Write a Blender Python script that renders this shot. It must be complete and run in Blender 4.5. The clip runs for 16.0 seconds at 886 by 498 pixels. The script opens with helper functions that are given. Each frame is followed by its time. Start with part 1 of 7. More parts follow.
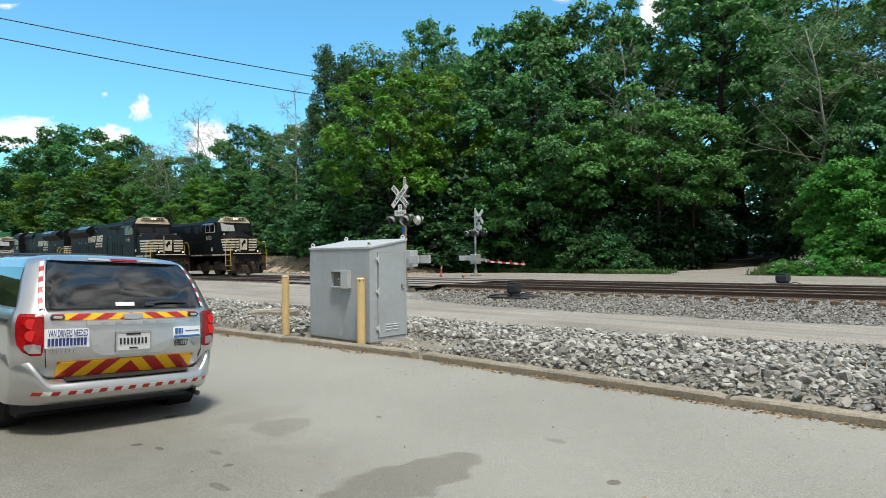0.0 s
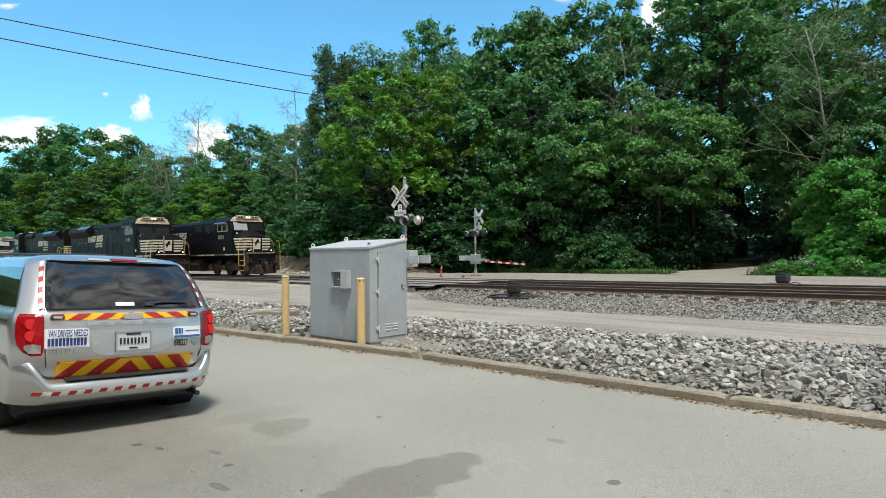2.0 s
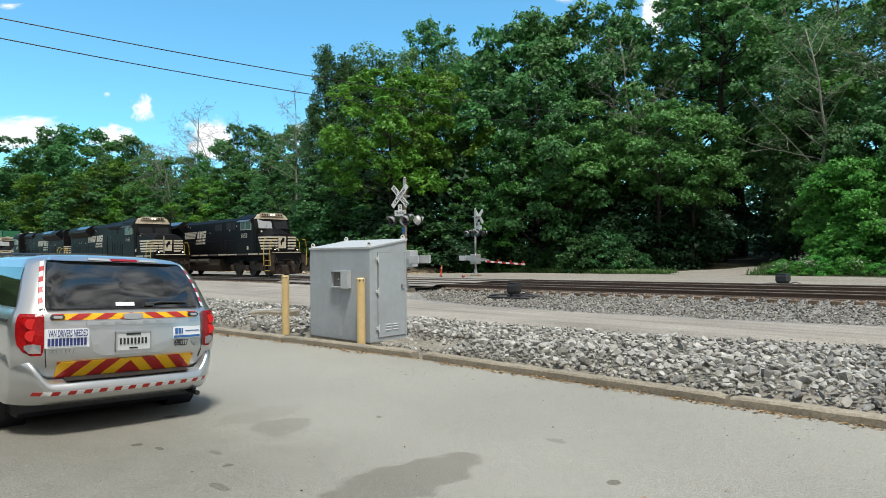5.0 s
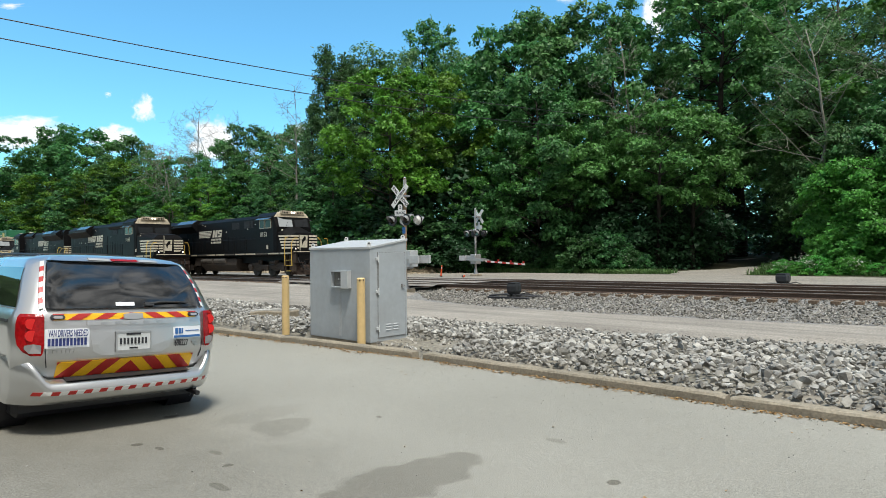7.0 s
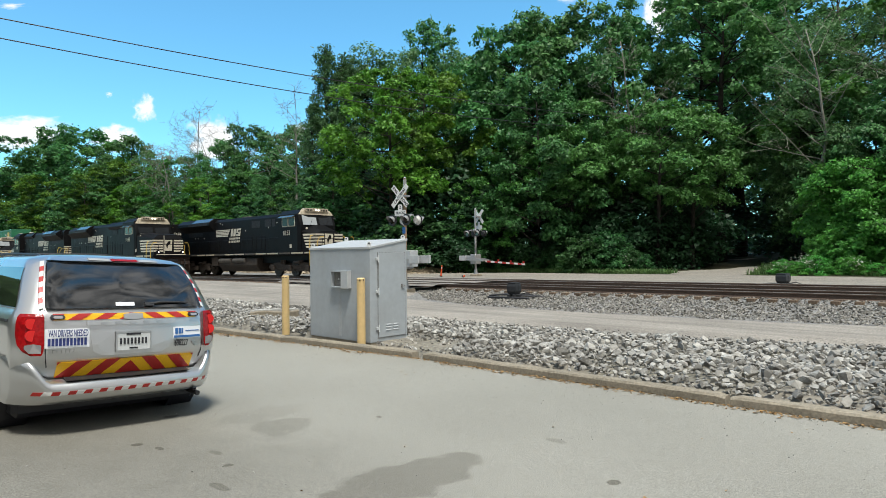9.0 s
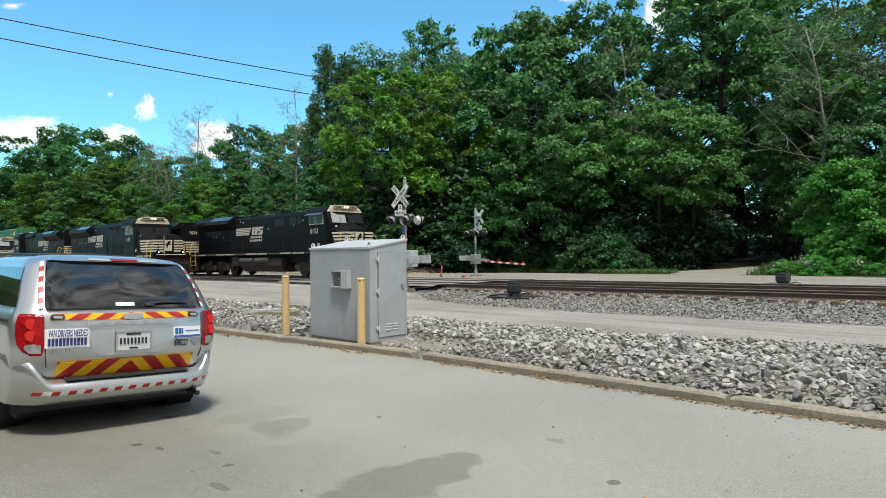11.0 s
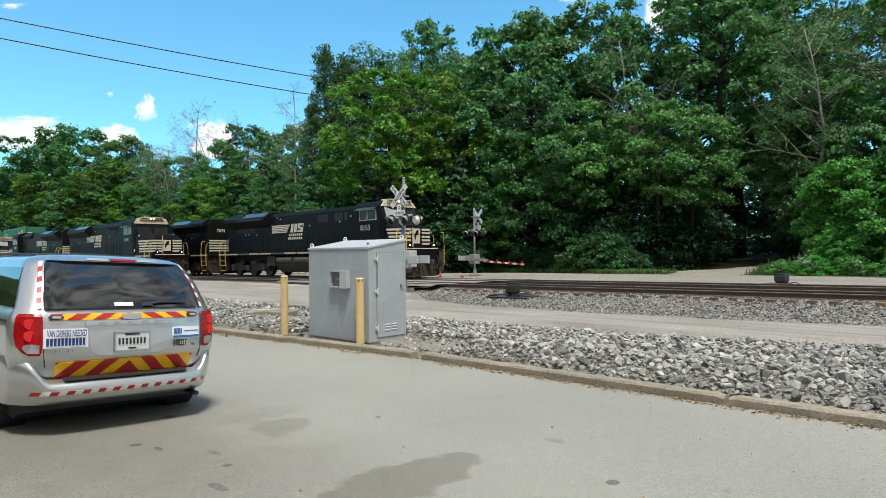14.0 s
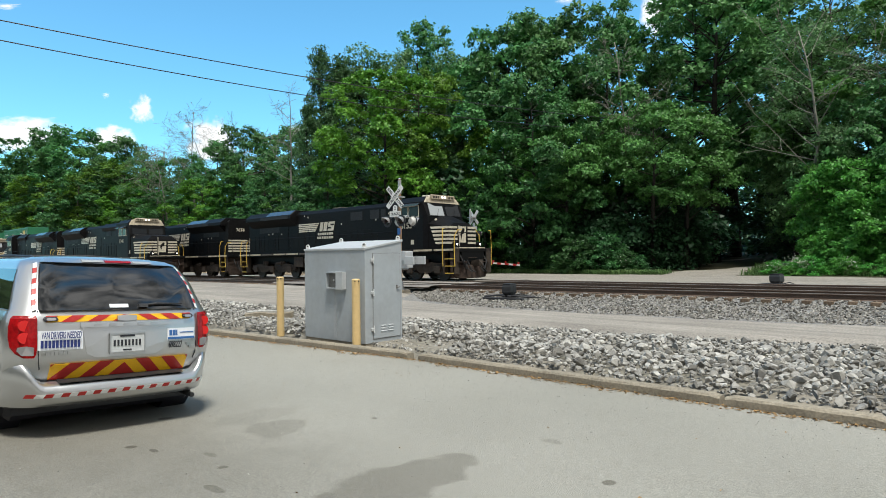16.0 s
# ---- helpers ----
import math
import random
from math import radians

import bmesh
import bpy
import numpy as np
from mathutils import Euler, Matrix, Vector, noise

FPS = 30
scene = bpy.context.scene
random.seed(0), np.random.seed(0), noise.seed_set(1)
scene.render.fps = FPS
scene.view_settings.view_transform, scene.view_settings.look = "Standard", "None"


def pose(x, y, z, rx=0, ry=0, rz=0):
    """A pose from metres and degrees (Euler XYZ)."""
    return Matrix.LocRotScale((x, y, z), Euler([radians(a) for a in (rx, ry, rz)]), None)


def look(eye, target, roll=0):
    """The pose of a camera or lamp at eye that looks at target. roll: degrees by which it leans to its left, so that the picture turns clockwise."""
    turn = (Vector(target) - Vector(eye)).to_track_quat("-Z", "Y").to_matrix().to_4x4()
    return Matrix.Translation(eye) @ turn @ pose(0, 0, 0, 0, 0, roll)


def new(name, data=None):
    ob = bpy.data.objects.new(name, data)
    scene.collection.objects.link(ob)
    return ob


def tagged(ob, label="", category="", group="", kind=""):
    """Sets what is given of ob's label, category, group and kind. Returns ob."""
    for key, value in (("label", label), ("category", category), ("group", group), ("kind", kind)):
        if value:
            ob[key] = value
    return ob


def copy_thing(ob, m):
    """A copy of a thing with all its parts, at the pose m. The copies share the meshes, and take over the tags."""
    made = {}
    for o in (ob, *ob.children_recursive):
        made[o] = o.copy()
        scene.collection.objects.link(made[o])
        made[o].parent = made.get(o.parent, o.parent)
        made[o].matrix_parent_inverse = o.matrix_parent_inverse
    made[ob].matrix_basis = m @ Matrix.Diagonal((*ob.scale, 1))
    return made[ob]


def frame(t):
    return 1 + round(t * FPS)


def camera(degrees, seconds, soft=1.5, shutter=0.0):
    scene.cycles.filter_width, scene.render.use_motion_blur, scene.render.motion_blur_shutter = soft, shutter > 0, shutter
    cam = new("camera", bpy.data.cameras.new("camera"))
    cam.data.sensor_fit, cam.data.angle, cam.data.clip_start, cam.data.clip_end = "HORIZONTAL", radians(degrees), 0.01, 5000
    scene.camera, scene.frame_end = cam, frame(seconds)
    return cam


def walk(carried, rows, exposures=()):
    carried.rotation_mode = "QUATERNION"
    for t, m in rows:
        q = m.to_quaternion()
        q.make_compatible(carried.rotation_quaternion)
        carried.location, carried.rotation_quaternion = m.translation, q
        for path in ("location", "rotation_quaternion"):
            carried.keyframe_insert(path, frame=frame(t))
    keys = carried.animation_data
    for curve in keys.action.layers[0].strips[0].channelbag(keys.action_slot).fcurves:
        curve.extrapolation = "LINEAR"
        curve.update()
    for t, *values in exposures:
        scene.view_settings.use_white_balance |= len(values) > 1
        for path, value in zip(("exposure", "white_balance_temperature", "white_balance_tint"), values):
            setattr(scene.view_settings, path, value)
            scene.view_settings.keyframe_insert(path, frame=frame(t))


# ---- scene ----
# camera, held almost still and turned a little at the end
cam = camera(70.96, 16.0, soft=0.9)
EYE = Vector((0.0, 0.0, 1.70))


def held(right=0.0, up=0.0, lean=0.0):
    """The camera's pose, turned by degrees from its resting aim."""
    a, b = radians(right), radians(0.469 + up)
    way = Vector((math.sin(a) * math.cos(b), math.cos(a) * math.cos(b), math.sin(b)))
    return look(EYE, EYE + way, -0.6 + lean)


walk(cam, [
    (0.0, held()), (4.0, held()), (8.0, held(-0.01)), (13.1, held(-0.01)), (13.5, held(0.06)), (14.0, held(0.09)),
    (14.5, held(0.13, 0.01)), (15.0, held(0.15, 0.01)), (15.5, held(0.21, 0.01)), (15.75, held(0.30, 0.03, -0.03)),
    (16.0, held(0.45, 0.08, -0.10)),
])

# daylight: high sun behind thin cloud, blue sky with white cloud
SUN_UP, SUN_TURN = radians(68), radians(164)
world = bpy.data.worlds.new("sky")
scene.world = world
world.use_nodes = True
wn, wl = world.node_tree.nodes, world.node_tree.links
back = wn["Background"]
sky = wn.new("ShaderNodeTexSky")
sky.sky_type, sky.sun_disc = "NISHITA", False
sky.sun_elevation, sky.sun_rotation = SUN_UP, SUN_TURN
sky.air_density, sky.dust_density, sky.ozone_density = 1.0, 0.6, 1.6
coord = wn.new("ShaderNodeTexCoord")
cl_map = wn.new("ShaderNodeMapping")
cl_map.inputs["Scale"].default_value = (1.6, 1.6, 3.0)
wl.new(coord.outputs["Generated"], cl_map.inputs[0])
cl_noise = wn.new("ShaderNodeTexNoise")
cl_noise.inputs["Scale"].default_value, cl_noise.inputs["Detail"].default_value = 3.4, 8
wl.new(cl_map.outputs[0], cl_noise.inputs["Vector"])
# cloud gathers behind the view and overhead
lean_in = wn.new("ShaderNodeVectorMath")
lean_in.operation = "DOT_PRODUCT"
lean_in.inputs[1].default_value = (0.10, -0.29, 0.13)
wl.new(coord.outputs["Generated"], lean_in.inputs[0])
add = wn.new("ShaderNodeMath")
wl.new(cl_noise.outputs["Fac"], add.inputs[0])
wl.new(lean_in.outputs["Value"], add.inputs[1])
ramp = wn.new("ShaderNodeValToRGB")
ramp.color_ramp.elements[0].position, ramp.color_ramp.elements[1].position = 0.42, 0.66
wl.new(add.outputs[0], ramp.inputs[0])
mix = wn.new("ShaderNodeMixRGB")
shade = wn.new("ShaderNodeTexNoise")
shade.inputs["Scale"].default_value, shade.inputs["Detail"].default_value = 6.5, 7
wl.new(cl_map.outputs[0], shade.inputs["Vector"])
tone = wn.new("ShaderNodeValToRGB")
tone.color_ramp.elements[0].position, tone.color_ramp.elements[1].position = 0.38, 0.62
tone.color_ramp.elements[0].color, tone.color_ramp.elements[1].color = (1.2, 1.25, 1.3, 1), (5.4, 5.35, 5.2, 1)
wl.new(shade.outputs["Fac"], tone.inputs[0])
wl.new(tone.outputs[0], mix.inputs[2])
wl.new(ramp.outputs[0], mix.inputs[0])
tint = wn.new("ShaderNodeMixRGB")
tint.blend_type = "MULTIPLY"
tint.inputs[0].default_value = 1.0
tint.inputs[2].default_value = (0.60, 1.15, 1.23, 1)
wl.new(sky.outputs[0], tint.inputs[1])
wl.new(tint.outputs[0], mix.inputs[1])
wl.new(mix.outputs[0], back.inputs[0])
back.inputs[1].default_value = 0.15

sun_data = bpy.data.lights.new("sun", "SUN")
sun_data.energy, sun_data.angle, sun_data.color = 3.6, radians(12.0), (0.955, 0.95, 0.885)
sun = new("sun", sun_data)
way = Vector((math.sin(SUN_TURN) * math.cos(SUN_UP), math.cos(SUN_TURN) * math.cos(SUN_UP), math.sin(SUN_UP)))
sun.matrix_basis = look(way * 50, (0, 0, 0))
scene.view_settings.exposure = 0.37
# ---- materials ----
def surface(name, base, rough=0.6, metal=0.0, var=0.12, scale=3.0, fine=40.0, bump=0.1, second=None, amount=0.5,
            patch=1.2, sharp=0.25, jitter=0.0, island=0.0, spec=0.5, coat=0.0, vary_rough=0.1, bump_scale=None, speckle=0.0, chips=150.0, streaks=0.0):
    """A two-scale procedural surface: broad patches towards a second colour, fine grain, and relief."""
    m = bpy.data.materials.new(name)
    m.use_nodes = True
    n, l = m.node_tree.nodes, m.node_tree.links
    b = n["Principled BSDF"]
    b.inputs["Metallic"].default_value, b.inputs["Specular IOR Level"].default_value = metal, spec
    b.inputs["Coat Weight"].default_value = coat
    b.inputs["Coat Roughness"].default_value = 0.06
    tc = n.new("ShaderNodeTexCoord")
    where = tc.outputs["Object"]
    big = n.new("ShaderNodeTexNoise")
    big.inputs["Scale"].default_value, big.inputs["Detail"].default_value = patch, 5
    small = n.new("ShaderNodeTexNoise")
    small.inputs["Scale"].default_value, small.inputs["Detail"].default_value = fine, 4
    l.new(where, big.inputs["Vector"])
    l.new(where, small.inputs["Vector"])
    r = n.new("ShaderNodeMapRange")
    r.inputs[1].default_value, r.inputs[2].default_value = 0.5 - sharp, 0.5 + sharp
    r.inputs[4].default_value = amount
    l.new(big.outputs["Fac"], r.inputs[0])
    mixc = n.new("ShaderNodeMixRGB")
    mixc.inputs[1].default_value = (*base, 1)
    mixc.inputs[2].default_value = (*(second or [c * (1 - var * 2) for c in base]), 1)
    l.new(r.outputs[0], mixc.inputs[0])
    hsv = n.new("ShaderNodeHueSaturation")
    l.new(mixc.outputs[0], hsv.inputs["Color"])
    v = n.new("ShaderNodeMapRange")
    v.inputs[1].default_value, v.inputs[2].default_value = 0.3, 0.7
    v.inputs[3].default_value, v.inputs[4].default_value = 1 - var, 1 + var
    l.new(small.outputs["Fac"], v.inputs[0])
    value = v.outputs[0]
    if jitter or island:
        src = n.new("ShaderNodeObjectInfo").outputs["Random"] if jitter else n.new("ShaderNodeNewGeometry").outputs["Random Per Island"]
        k = jitter or island
        j = n.new("ShaderNodeMapRange")
        j.inputs[3].default_value, j.inputs[4].default_value = 1 - k, 1 + k
        l.new(src, j.inputs[0])
        mul = n.new("ShaderNodeMath")
        mul.operation = "MULTIPLY"
        l.new(value, mul.inputs[0])
        l.new(j.outputs[0], mul.inputs[1])
        value = mul.outputs[0]
    if speckle:
        # single chips of stone in the binder
        vo = n.new("ShaderNodeTexVoronoi")
        vo.inputs["Scale"].default_value = chips
        l.new(where, vo.inputs["Vector"])
        value = times(n, l, value, vo.outputs["Color"], 1 - speckle, 1 + speckle)
    if streaks:
        # wheel tracks drawn out along the way
        st = n.new("ShaderNodeMapping")
        st.inputs["Scale"].default_value = (0.12, 1.7, 1)
        l.new(where, st.inputs[0])
        sn = n.new("ShaderNodeTexNoise")
        sn.inputs["Scale"].default_value, sn.inputs["Detail"].default_value = 1.3, 6
        l.new(st.outputs[0], sn.inputs["Vector"])
        value = times(n, l, value, sn.outputs["Fac"], 1 - streaks, 1 + streaks, 0.32, 0.68)
    l.new(value, hsv.inputs["Value"])
    l.new(hsv.outputs[0], b.inputs["Base Color"])
    rr = n.new("ShaderNodeMapRange")
    rr.inputs[3].default_value, rr.inputs[4].default_value = max(0.02, rough - vary_rough), min(1, rough + vary_rough)
    l.new(big.outputs["Fac"], rr.inputs[0])
    l.new(rr.outputs[0], b.inputs["Roughness"])
    if bump:
        bp = n.new("ShaderNodeBump")
        bp.inputs["Strength"].default_value, bp.inputs["Distance"].default_value = bump, bump_scale or 0.02
        l.new(small.outputs["Fac"], bp.inputs["Height"])
        l.new(bp.outputs[0], b.inputs["Normal"])
    return m


def times(n, l, value, by, low, high, a=0.0, b=1.0):
    """The value times a second one, which is brought from a..b to low..high."""
    r = n.new("ShaderNodeMapRange")
    r.inputs[1].default_value, r.inputs[2].default_value = a, b
    r.inputs[3].default_value, r.inputs[4].default_value = low, high
    l.new(by, r.inputs[0])
    mul = n.new("ShaderNodeMath")
    mul.operation = "MULTIPLY"
    l.new(value, mul.inputs[0])
    l.new(r.outputs[0], mul.inputs[1])
    return mul.outputs[0]


def leaf_mat(name, a, c, rough=0.5, cool=1.45):
    """Foliage: two greens picked leaf by leaf, a waxy gloss and some light let through."""
    m = bpy.data.materials.new(name)
    m.use_nodes = True
    n, l = m.node_tree.nodes, m.node_tree.links
    b = n["Principled BSDF"]
    b.inputs["Roughness"].default_value = rough
    b.inputs["Specular IOR Level"].default_value = 0.35
    g = n.new("ShaderNodeNewGeometry")
    tc = n.new("ShaderNodeTexCoord")
    noi = n.new("ShaderNodeTexNoise")
    noi.inputs["Scale"].default_value, noi.inputs["Detail"].default_value = 0.35, 3
    l.new(tc.outputs["Object"], noi.inputs["Vector"])
    addn = n.new("ShaderNodeMath")
    addn.operation = "MULTIPLY_ADD"
    addn.inputs[1].default_value = 0.45
    l.new(g.outputs["Random Per Island"], addn.inputs[0])
    sub = n.new("ShaderNodeMapRange")
    sub.inputs[1].default_value, sub.inputs[2].default_value = 0.35, 0.65
    sub.inputs[3].default_value, sub.inputs[4].default_value = 0.0, 0.55
    l.new(noi.outputs["Fac"], sub.inputs[0])
    l.new(sub.outputs[0], addn.inputs[2])
    mx = n.new("ShaderNodeMixRGB")
    mx.inputs[1].default_value, mx.inputs[2].default_value = (a[0] * 0.92, a[1], a[2] * cool, 1), (c[0] * 0.92, c[1], c[2] * cool, 1)
    l.new(addn.outputs[0], mx.inputs[0])
    o = n.new("ShaderNodeObjectInfo")
    hs = n.new("ShaderNodeHueSaturation")
    hm = n.new("ShaderNodeMapRange")
    hm.inputs[3].default_value, hm.inputs[4].default_value = 0.492, 0.515
    vm = n.new("ShaderNodeMapRange")
    vm.inputs[3].default_value, vm.inputs[4].default_value = 0.85, 1.2
    l.new(o.outputs["Random"], hm.inputs[0])
    l.new(o.outputs["Random"], vm.inputs[0])
    l.new(hm.outputs[0], hs.inputs["Hue"])
    im = n.new("ShaderNodeMapRange")
    im.inputs[3].default_value, im.inputs[4].default_value = 0.76, 1.24
    l.new(g.outputs["Random Per Island"], im.inputs[0])
    pr = n.new("ShaderNodeMath")
    pr.operation = "MULTIPLY"
    l.new(im.outputs[0], pr.inputs[0])
    l.new(vm.outputs[0], pr.inputs[1])
    l.new(pr.outputs[0], hs.inputs["Value"])
    l.new(mx.outputs[0], hs.inputs["Color"])
    l.new(hs.outputs[0], b.inputs["Base Color"])
    tr = n.new("ShaderNodeBsdfTranslucent")
    l.new(hs.outputs[0], tr.inputs["Color"])
    ms = n.new("ShaderNodeMixShader")
    ms.inputs[0].default_value = 0.32
    l.new(b.outputs[0], ms.inputs[1])
    l.new(tr.outputs[0], ms.inputs[2])
    l.new(ms.outputs[0], n["Material Output"].inputs[0])
    return m


def glow(name, colour, strength):
    m = bpy.data.materials.new(name)
    m.use_nodes = True
    b = m.node_tree.nodes["Principled BSDF"]
    b.inputs["Base Color"].default_value = (*colour, 1)
    b.inputs["Emission Color"].default_value = (*colour, 1)
    b.inputs["Emission Strength"].default_value = strength
    return m


def plain(name, base, rough=0.5, metal=0.0, spec=0.5, coat=0.0, trans=0.0):
    m = bpy.data.materials.new(name)
    m.use_nodes = True
    b = m.node_tree.nodes["Principled BSDF"]
    b.inputs["Base Color"].default_value = (*base, 1)
    b.inputs["Roughness"].default_value, b.inputs["Metallic"].default_value = rough, metal
    b.inputs["Specular IOR Level"].default_value, b.inputs["Coat Weight"].default_value = spec, coat
    b.inputs["Transmission Weight"].default_value = trans
    return m


M = {}
M["asphalt"] = surface("lot_asphalt", (0.305, 0.292, 0.254), 0.9, speckle=0.26, chips=150, var=0.30, fine=105, patch=0.35, second=(0.238, 0.228, 0.197), amount=0.75, bump=0.6, bump_scale=0.01, spec=0.2)
M["road"] = surface("old_asphalt", (0.235, 0.212, 0.185), 0.95, var=0.22, fine=30, patch=0.45, second=(0.33, 0.30, 0.26), amount=0.8, bump=0.4, spec=0.2, streaks=0.22, speckle=0.25, chips=40)
M["crossing"] = surface("crossing_asphalt", (0.17, 0.152, 0.135), 0.9, streaks=0.25, var=0.22, fine=30, patch=0.8, second=(0.25, 0.225, 0.20), amount=0.8, bump=0.4, spec=0.2)
M["gravel"] = surface("pale_gravel", (0.245, 0.225, 0.196), 0.95, streaks=0.2, speckle=0.3, chips=16, var=0.25, fine=14, patch=0.25, second=(0.25, 0.228, 0.192), amount=0.8, bump=0.6, spec=0.2)
M["soil"] = surface("stony_soil", (0.25, 0.225, 0.19), 0.95, var=0.3, fine=12, patch=0.3, second=(0.16, 0.15, 0.115), amount=0.8, bump=0.6, spec=0.2)
M["bank"] = surface("tan_bank", (0.44, 0.34, 0.225), 0.95, var=0.3, fine=9, patch=0.4, second=(0.28, 0.225, 0.165), amount=0.8, bump=0.8, bump_scale=0.05, spec=0.2)
# leaf mould colour kept extra dark, with the woodland shade painted in
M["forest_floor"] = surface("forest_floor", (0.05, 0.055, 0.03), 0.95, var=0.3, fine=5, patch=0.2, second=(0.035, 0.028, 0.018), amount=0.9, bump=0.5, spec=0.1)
M["kerb"] = surface("kerb_concrete", (0.31, 0.268, 0.205), 0.9, var=0.22, fine=35, patch=1.6, second=(0.20, 0.178, 0.14), amount=0.8, bump=0.5, bump_scale=0.01, spec=0.2, jitter=0.08)
M["rock"] = surface("quarry_stone", (0.375, 0.362, 0.334), 0.9, var=0.2, fine=14, patch=2.0, second=(0.20, 0.19, 0.172), amount=0.8, bump=0.5, bump_scale=0.02, island=0.42, spec=0.25)
M["rock_one"] = surface("quarry_stone_single", (0.375, 0.362, 0.334), 0.9, var=0.2, fine=14, patch=2.0, second=(0.20, 0.19, 0.172), amount=0.8, bump=0.5, bump_scale=0.02, jitter=0.42, spec=0.25)
M["ballast"] = surface("ballast_stone", (0.25, 0.238, 0.215), 0.9, var=0.15, fine=8, patch=0.35, second=(0.185, 0.17, 0.148), amount=0.8, bump=0.3, island=0.7, spec=0.25)
M["ballast_bed"] = surface("ballast_bed", (0.24, 0.235, 0.225), 0.95, var=0.5, fine=22, patch=0.5, second=(0.19, 0.18, 0.165), amount=0.7, bump=0.9, bump_scale=0.05, spec=0.2)
M["rail"] = surface("rusty_rail", (0.10, 0.066, 0.048), 0.75, metal=0.0, var=0.25, fine=30, patch=2, second=(0.07, 0.046, 0.034), bump=0.2)
M["rail_top"] = plain("worn_rail_head", (0.22, 0.20, 0.18), 0.38, metal=0.3)
M["tie"] = surface("creosote_tie", (0.13, 0.092, 0.063), 0.9, var=0.3, fine=18, patch=2, second=(0.20, 0.15, 0.11), amount=0.7, bump=0.6, jitter=0.3, spec=0.2)
M["grass"] = leaf_mat("grass_blades", (0.055, 0.120, 0.022), (0.140, 0.200, 0.045))
M["dead_leaf"] = surface("dry_leaf_litter", (0.31, 0.195, 0.09), 0.9, var=0.3, fine=20, island=0.5, bump=0, spec=0.2)
M["bark"] = surface("tree_bark", (0.045, 0.039, 0.033), 0.95, var=0.3, fine=7, patch=1, second=(0.026, 0.024, 0.021), amount=0.8, bump=0.8, bump_scale=0.04, spec=0.15)
M["dead_wood"] = surface("bare_grey_wood", (0.26, 0.252, 0.215), 0.95, var=0.2, fine=9, patch=1, second=(0.12, 0.115, 0.098), bump=0.5, spec=0.15)
M["leaf_oak"] = leaf_mat("oak_leaves", (0.044, 0.124, 0.026), (0.122, 0.270, 0.052))
M["leaf_maple"] = leaf_mat("maple_leaves", (0.060, 0.158, 0.016), (0.165, 0.30, 0.032), cool=1.0)
M["leaf_elm"] = leaf_mat("elm_leaves", (0.033, 0.115, 0.025), (0.096, 0.240, 0.046))
M["leaf_olive"] = leaf_mat("olive_leaves", (0.060, 0.140, 0.032), (0.145, 0.250, 0.060))
M["leaf_giant"] = leaf_mat("tall_tree_leaves", (0.055, 0.170, 0.036), (0.150, 0.340, 0.066))
M["leaf_cedar"] = leaf_mat("cedar_sprays", (0.040, 0.105, 0.026), (0.095, 0.185, 0.045))
M["leaf_bright"] = leaf_mat("bright_shrub_leaves", (0.057, 0.19, 0.030), (0.128, 0.37, 0.054), cool=1.05)
M["leaf_lime"] = leaf_mat("yellow_green_leaves", (0.036, 0.130, 0.020), (0.110, 0.265, 0.040), cool=1.1)
# leaf green taken almost to black: paints the deep shade under the trees
M["leaf_under"] = leaf_mat("shade_darkened_leaves", (0.012, 0.045, 0.012), (0.032, 0.090, 0.020))
M["leaf_bush"] = leaf_mat("bush_leaves", (0.024, 0.080, 0.016), (0.070, 0.175, 0.032))
M["leaf_arch"] = leaf_mat("linden_shade_leaves", (0.055, 0.150, 0.024), (0.135, 0.290, 0.048))
M["plank"] = surface("weathered_plank", (0.20, 0.155, 0.115), 0.9, var=0.3, fine=25, patch=3, second=(0.12, 0.10, 0.08), bump=0.5, spec=0.2)
M["flower"] = plain("white_flower", (0.7, 0.7, 0.62), 0.7)


def add_stains_and_shade(m, spots):
    """Soft-edged dark marks at plan places (s, off, half length along s, half length along off, strength): oil stains,
    and where soft limits follow, broad worn ground with painted shade.
    """
    n, l = m.node_tree.nodes, m.node_tree.links
    b = n["Principled BSDF"]
    colour = b.inputs["Base Color"].links[0].from_socket
    tc = n.new("ShaderNodeTexCoord")
    no = n.new("ShaderNodeTexNoise")
    no.inputs["Scale"].default_value, no.inputs["Detail"].default_value = 2.6, 8
    l.new(tc.outputs["Object"], no.inputs["Vector"])
    for s, off, a, c, strength, *soft in spots:
        mp = n.new("ShaderNodeMapping")
        mp.vector_type = "TEXTURE"
        mp.inputs["Location"].default_value = (s, -off, 0)
        mp.inputs["Scale"].default_value = (a, c, 1)
        l.new(tc.outputs["Object"], mp.inputs[0])
        ln = n.new("ShaderNodeVectorMath")
        ln.operation = "LENGTH"
        l.new(mp.outputs[0], ln.inputs[0])
        ad = n.new("ShaderNodeMath")
        ad.operation = "MULTIPLY_ADD"
        ad.inputs[1].default_value = 0.3 if soft else 1.3
        l.new(no.outputs["Fac"], ad.inputs[0])
        l.new(ln.outputs["Value"], ad.inputs[2])
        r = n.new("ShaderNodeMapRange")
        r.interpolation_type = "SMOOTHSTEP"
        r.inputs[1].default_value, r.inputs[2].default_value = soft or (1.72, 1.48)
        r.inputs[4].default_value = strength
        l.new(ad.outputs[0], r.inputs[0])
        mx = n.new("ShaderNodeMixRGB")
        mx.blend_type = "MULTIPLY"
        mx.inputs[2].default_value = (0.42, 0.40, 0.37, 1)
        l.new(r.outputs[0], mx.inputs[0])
        l.new(colour, mx.inputs[1])
        colour = mx.outputs[0]
    l.new(colour, b.inputs["Base Color"])


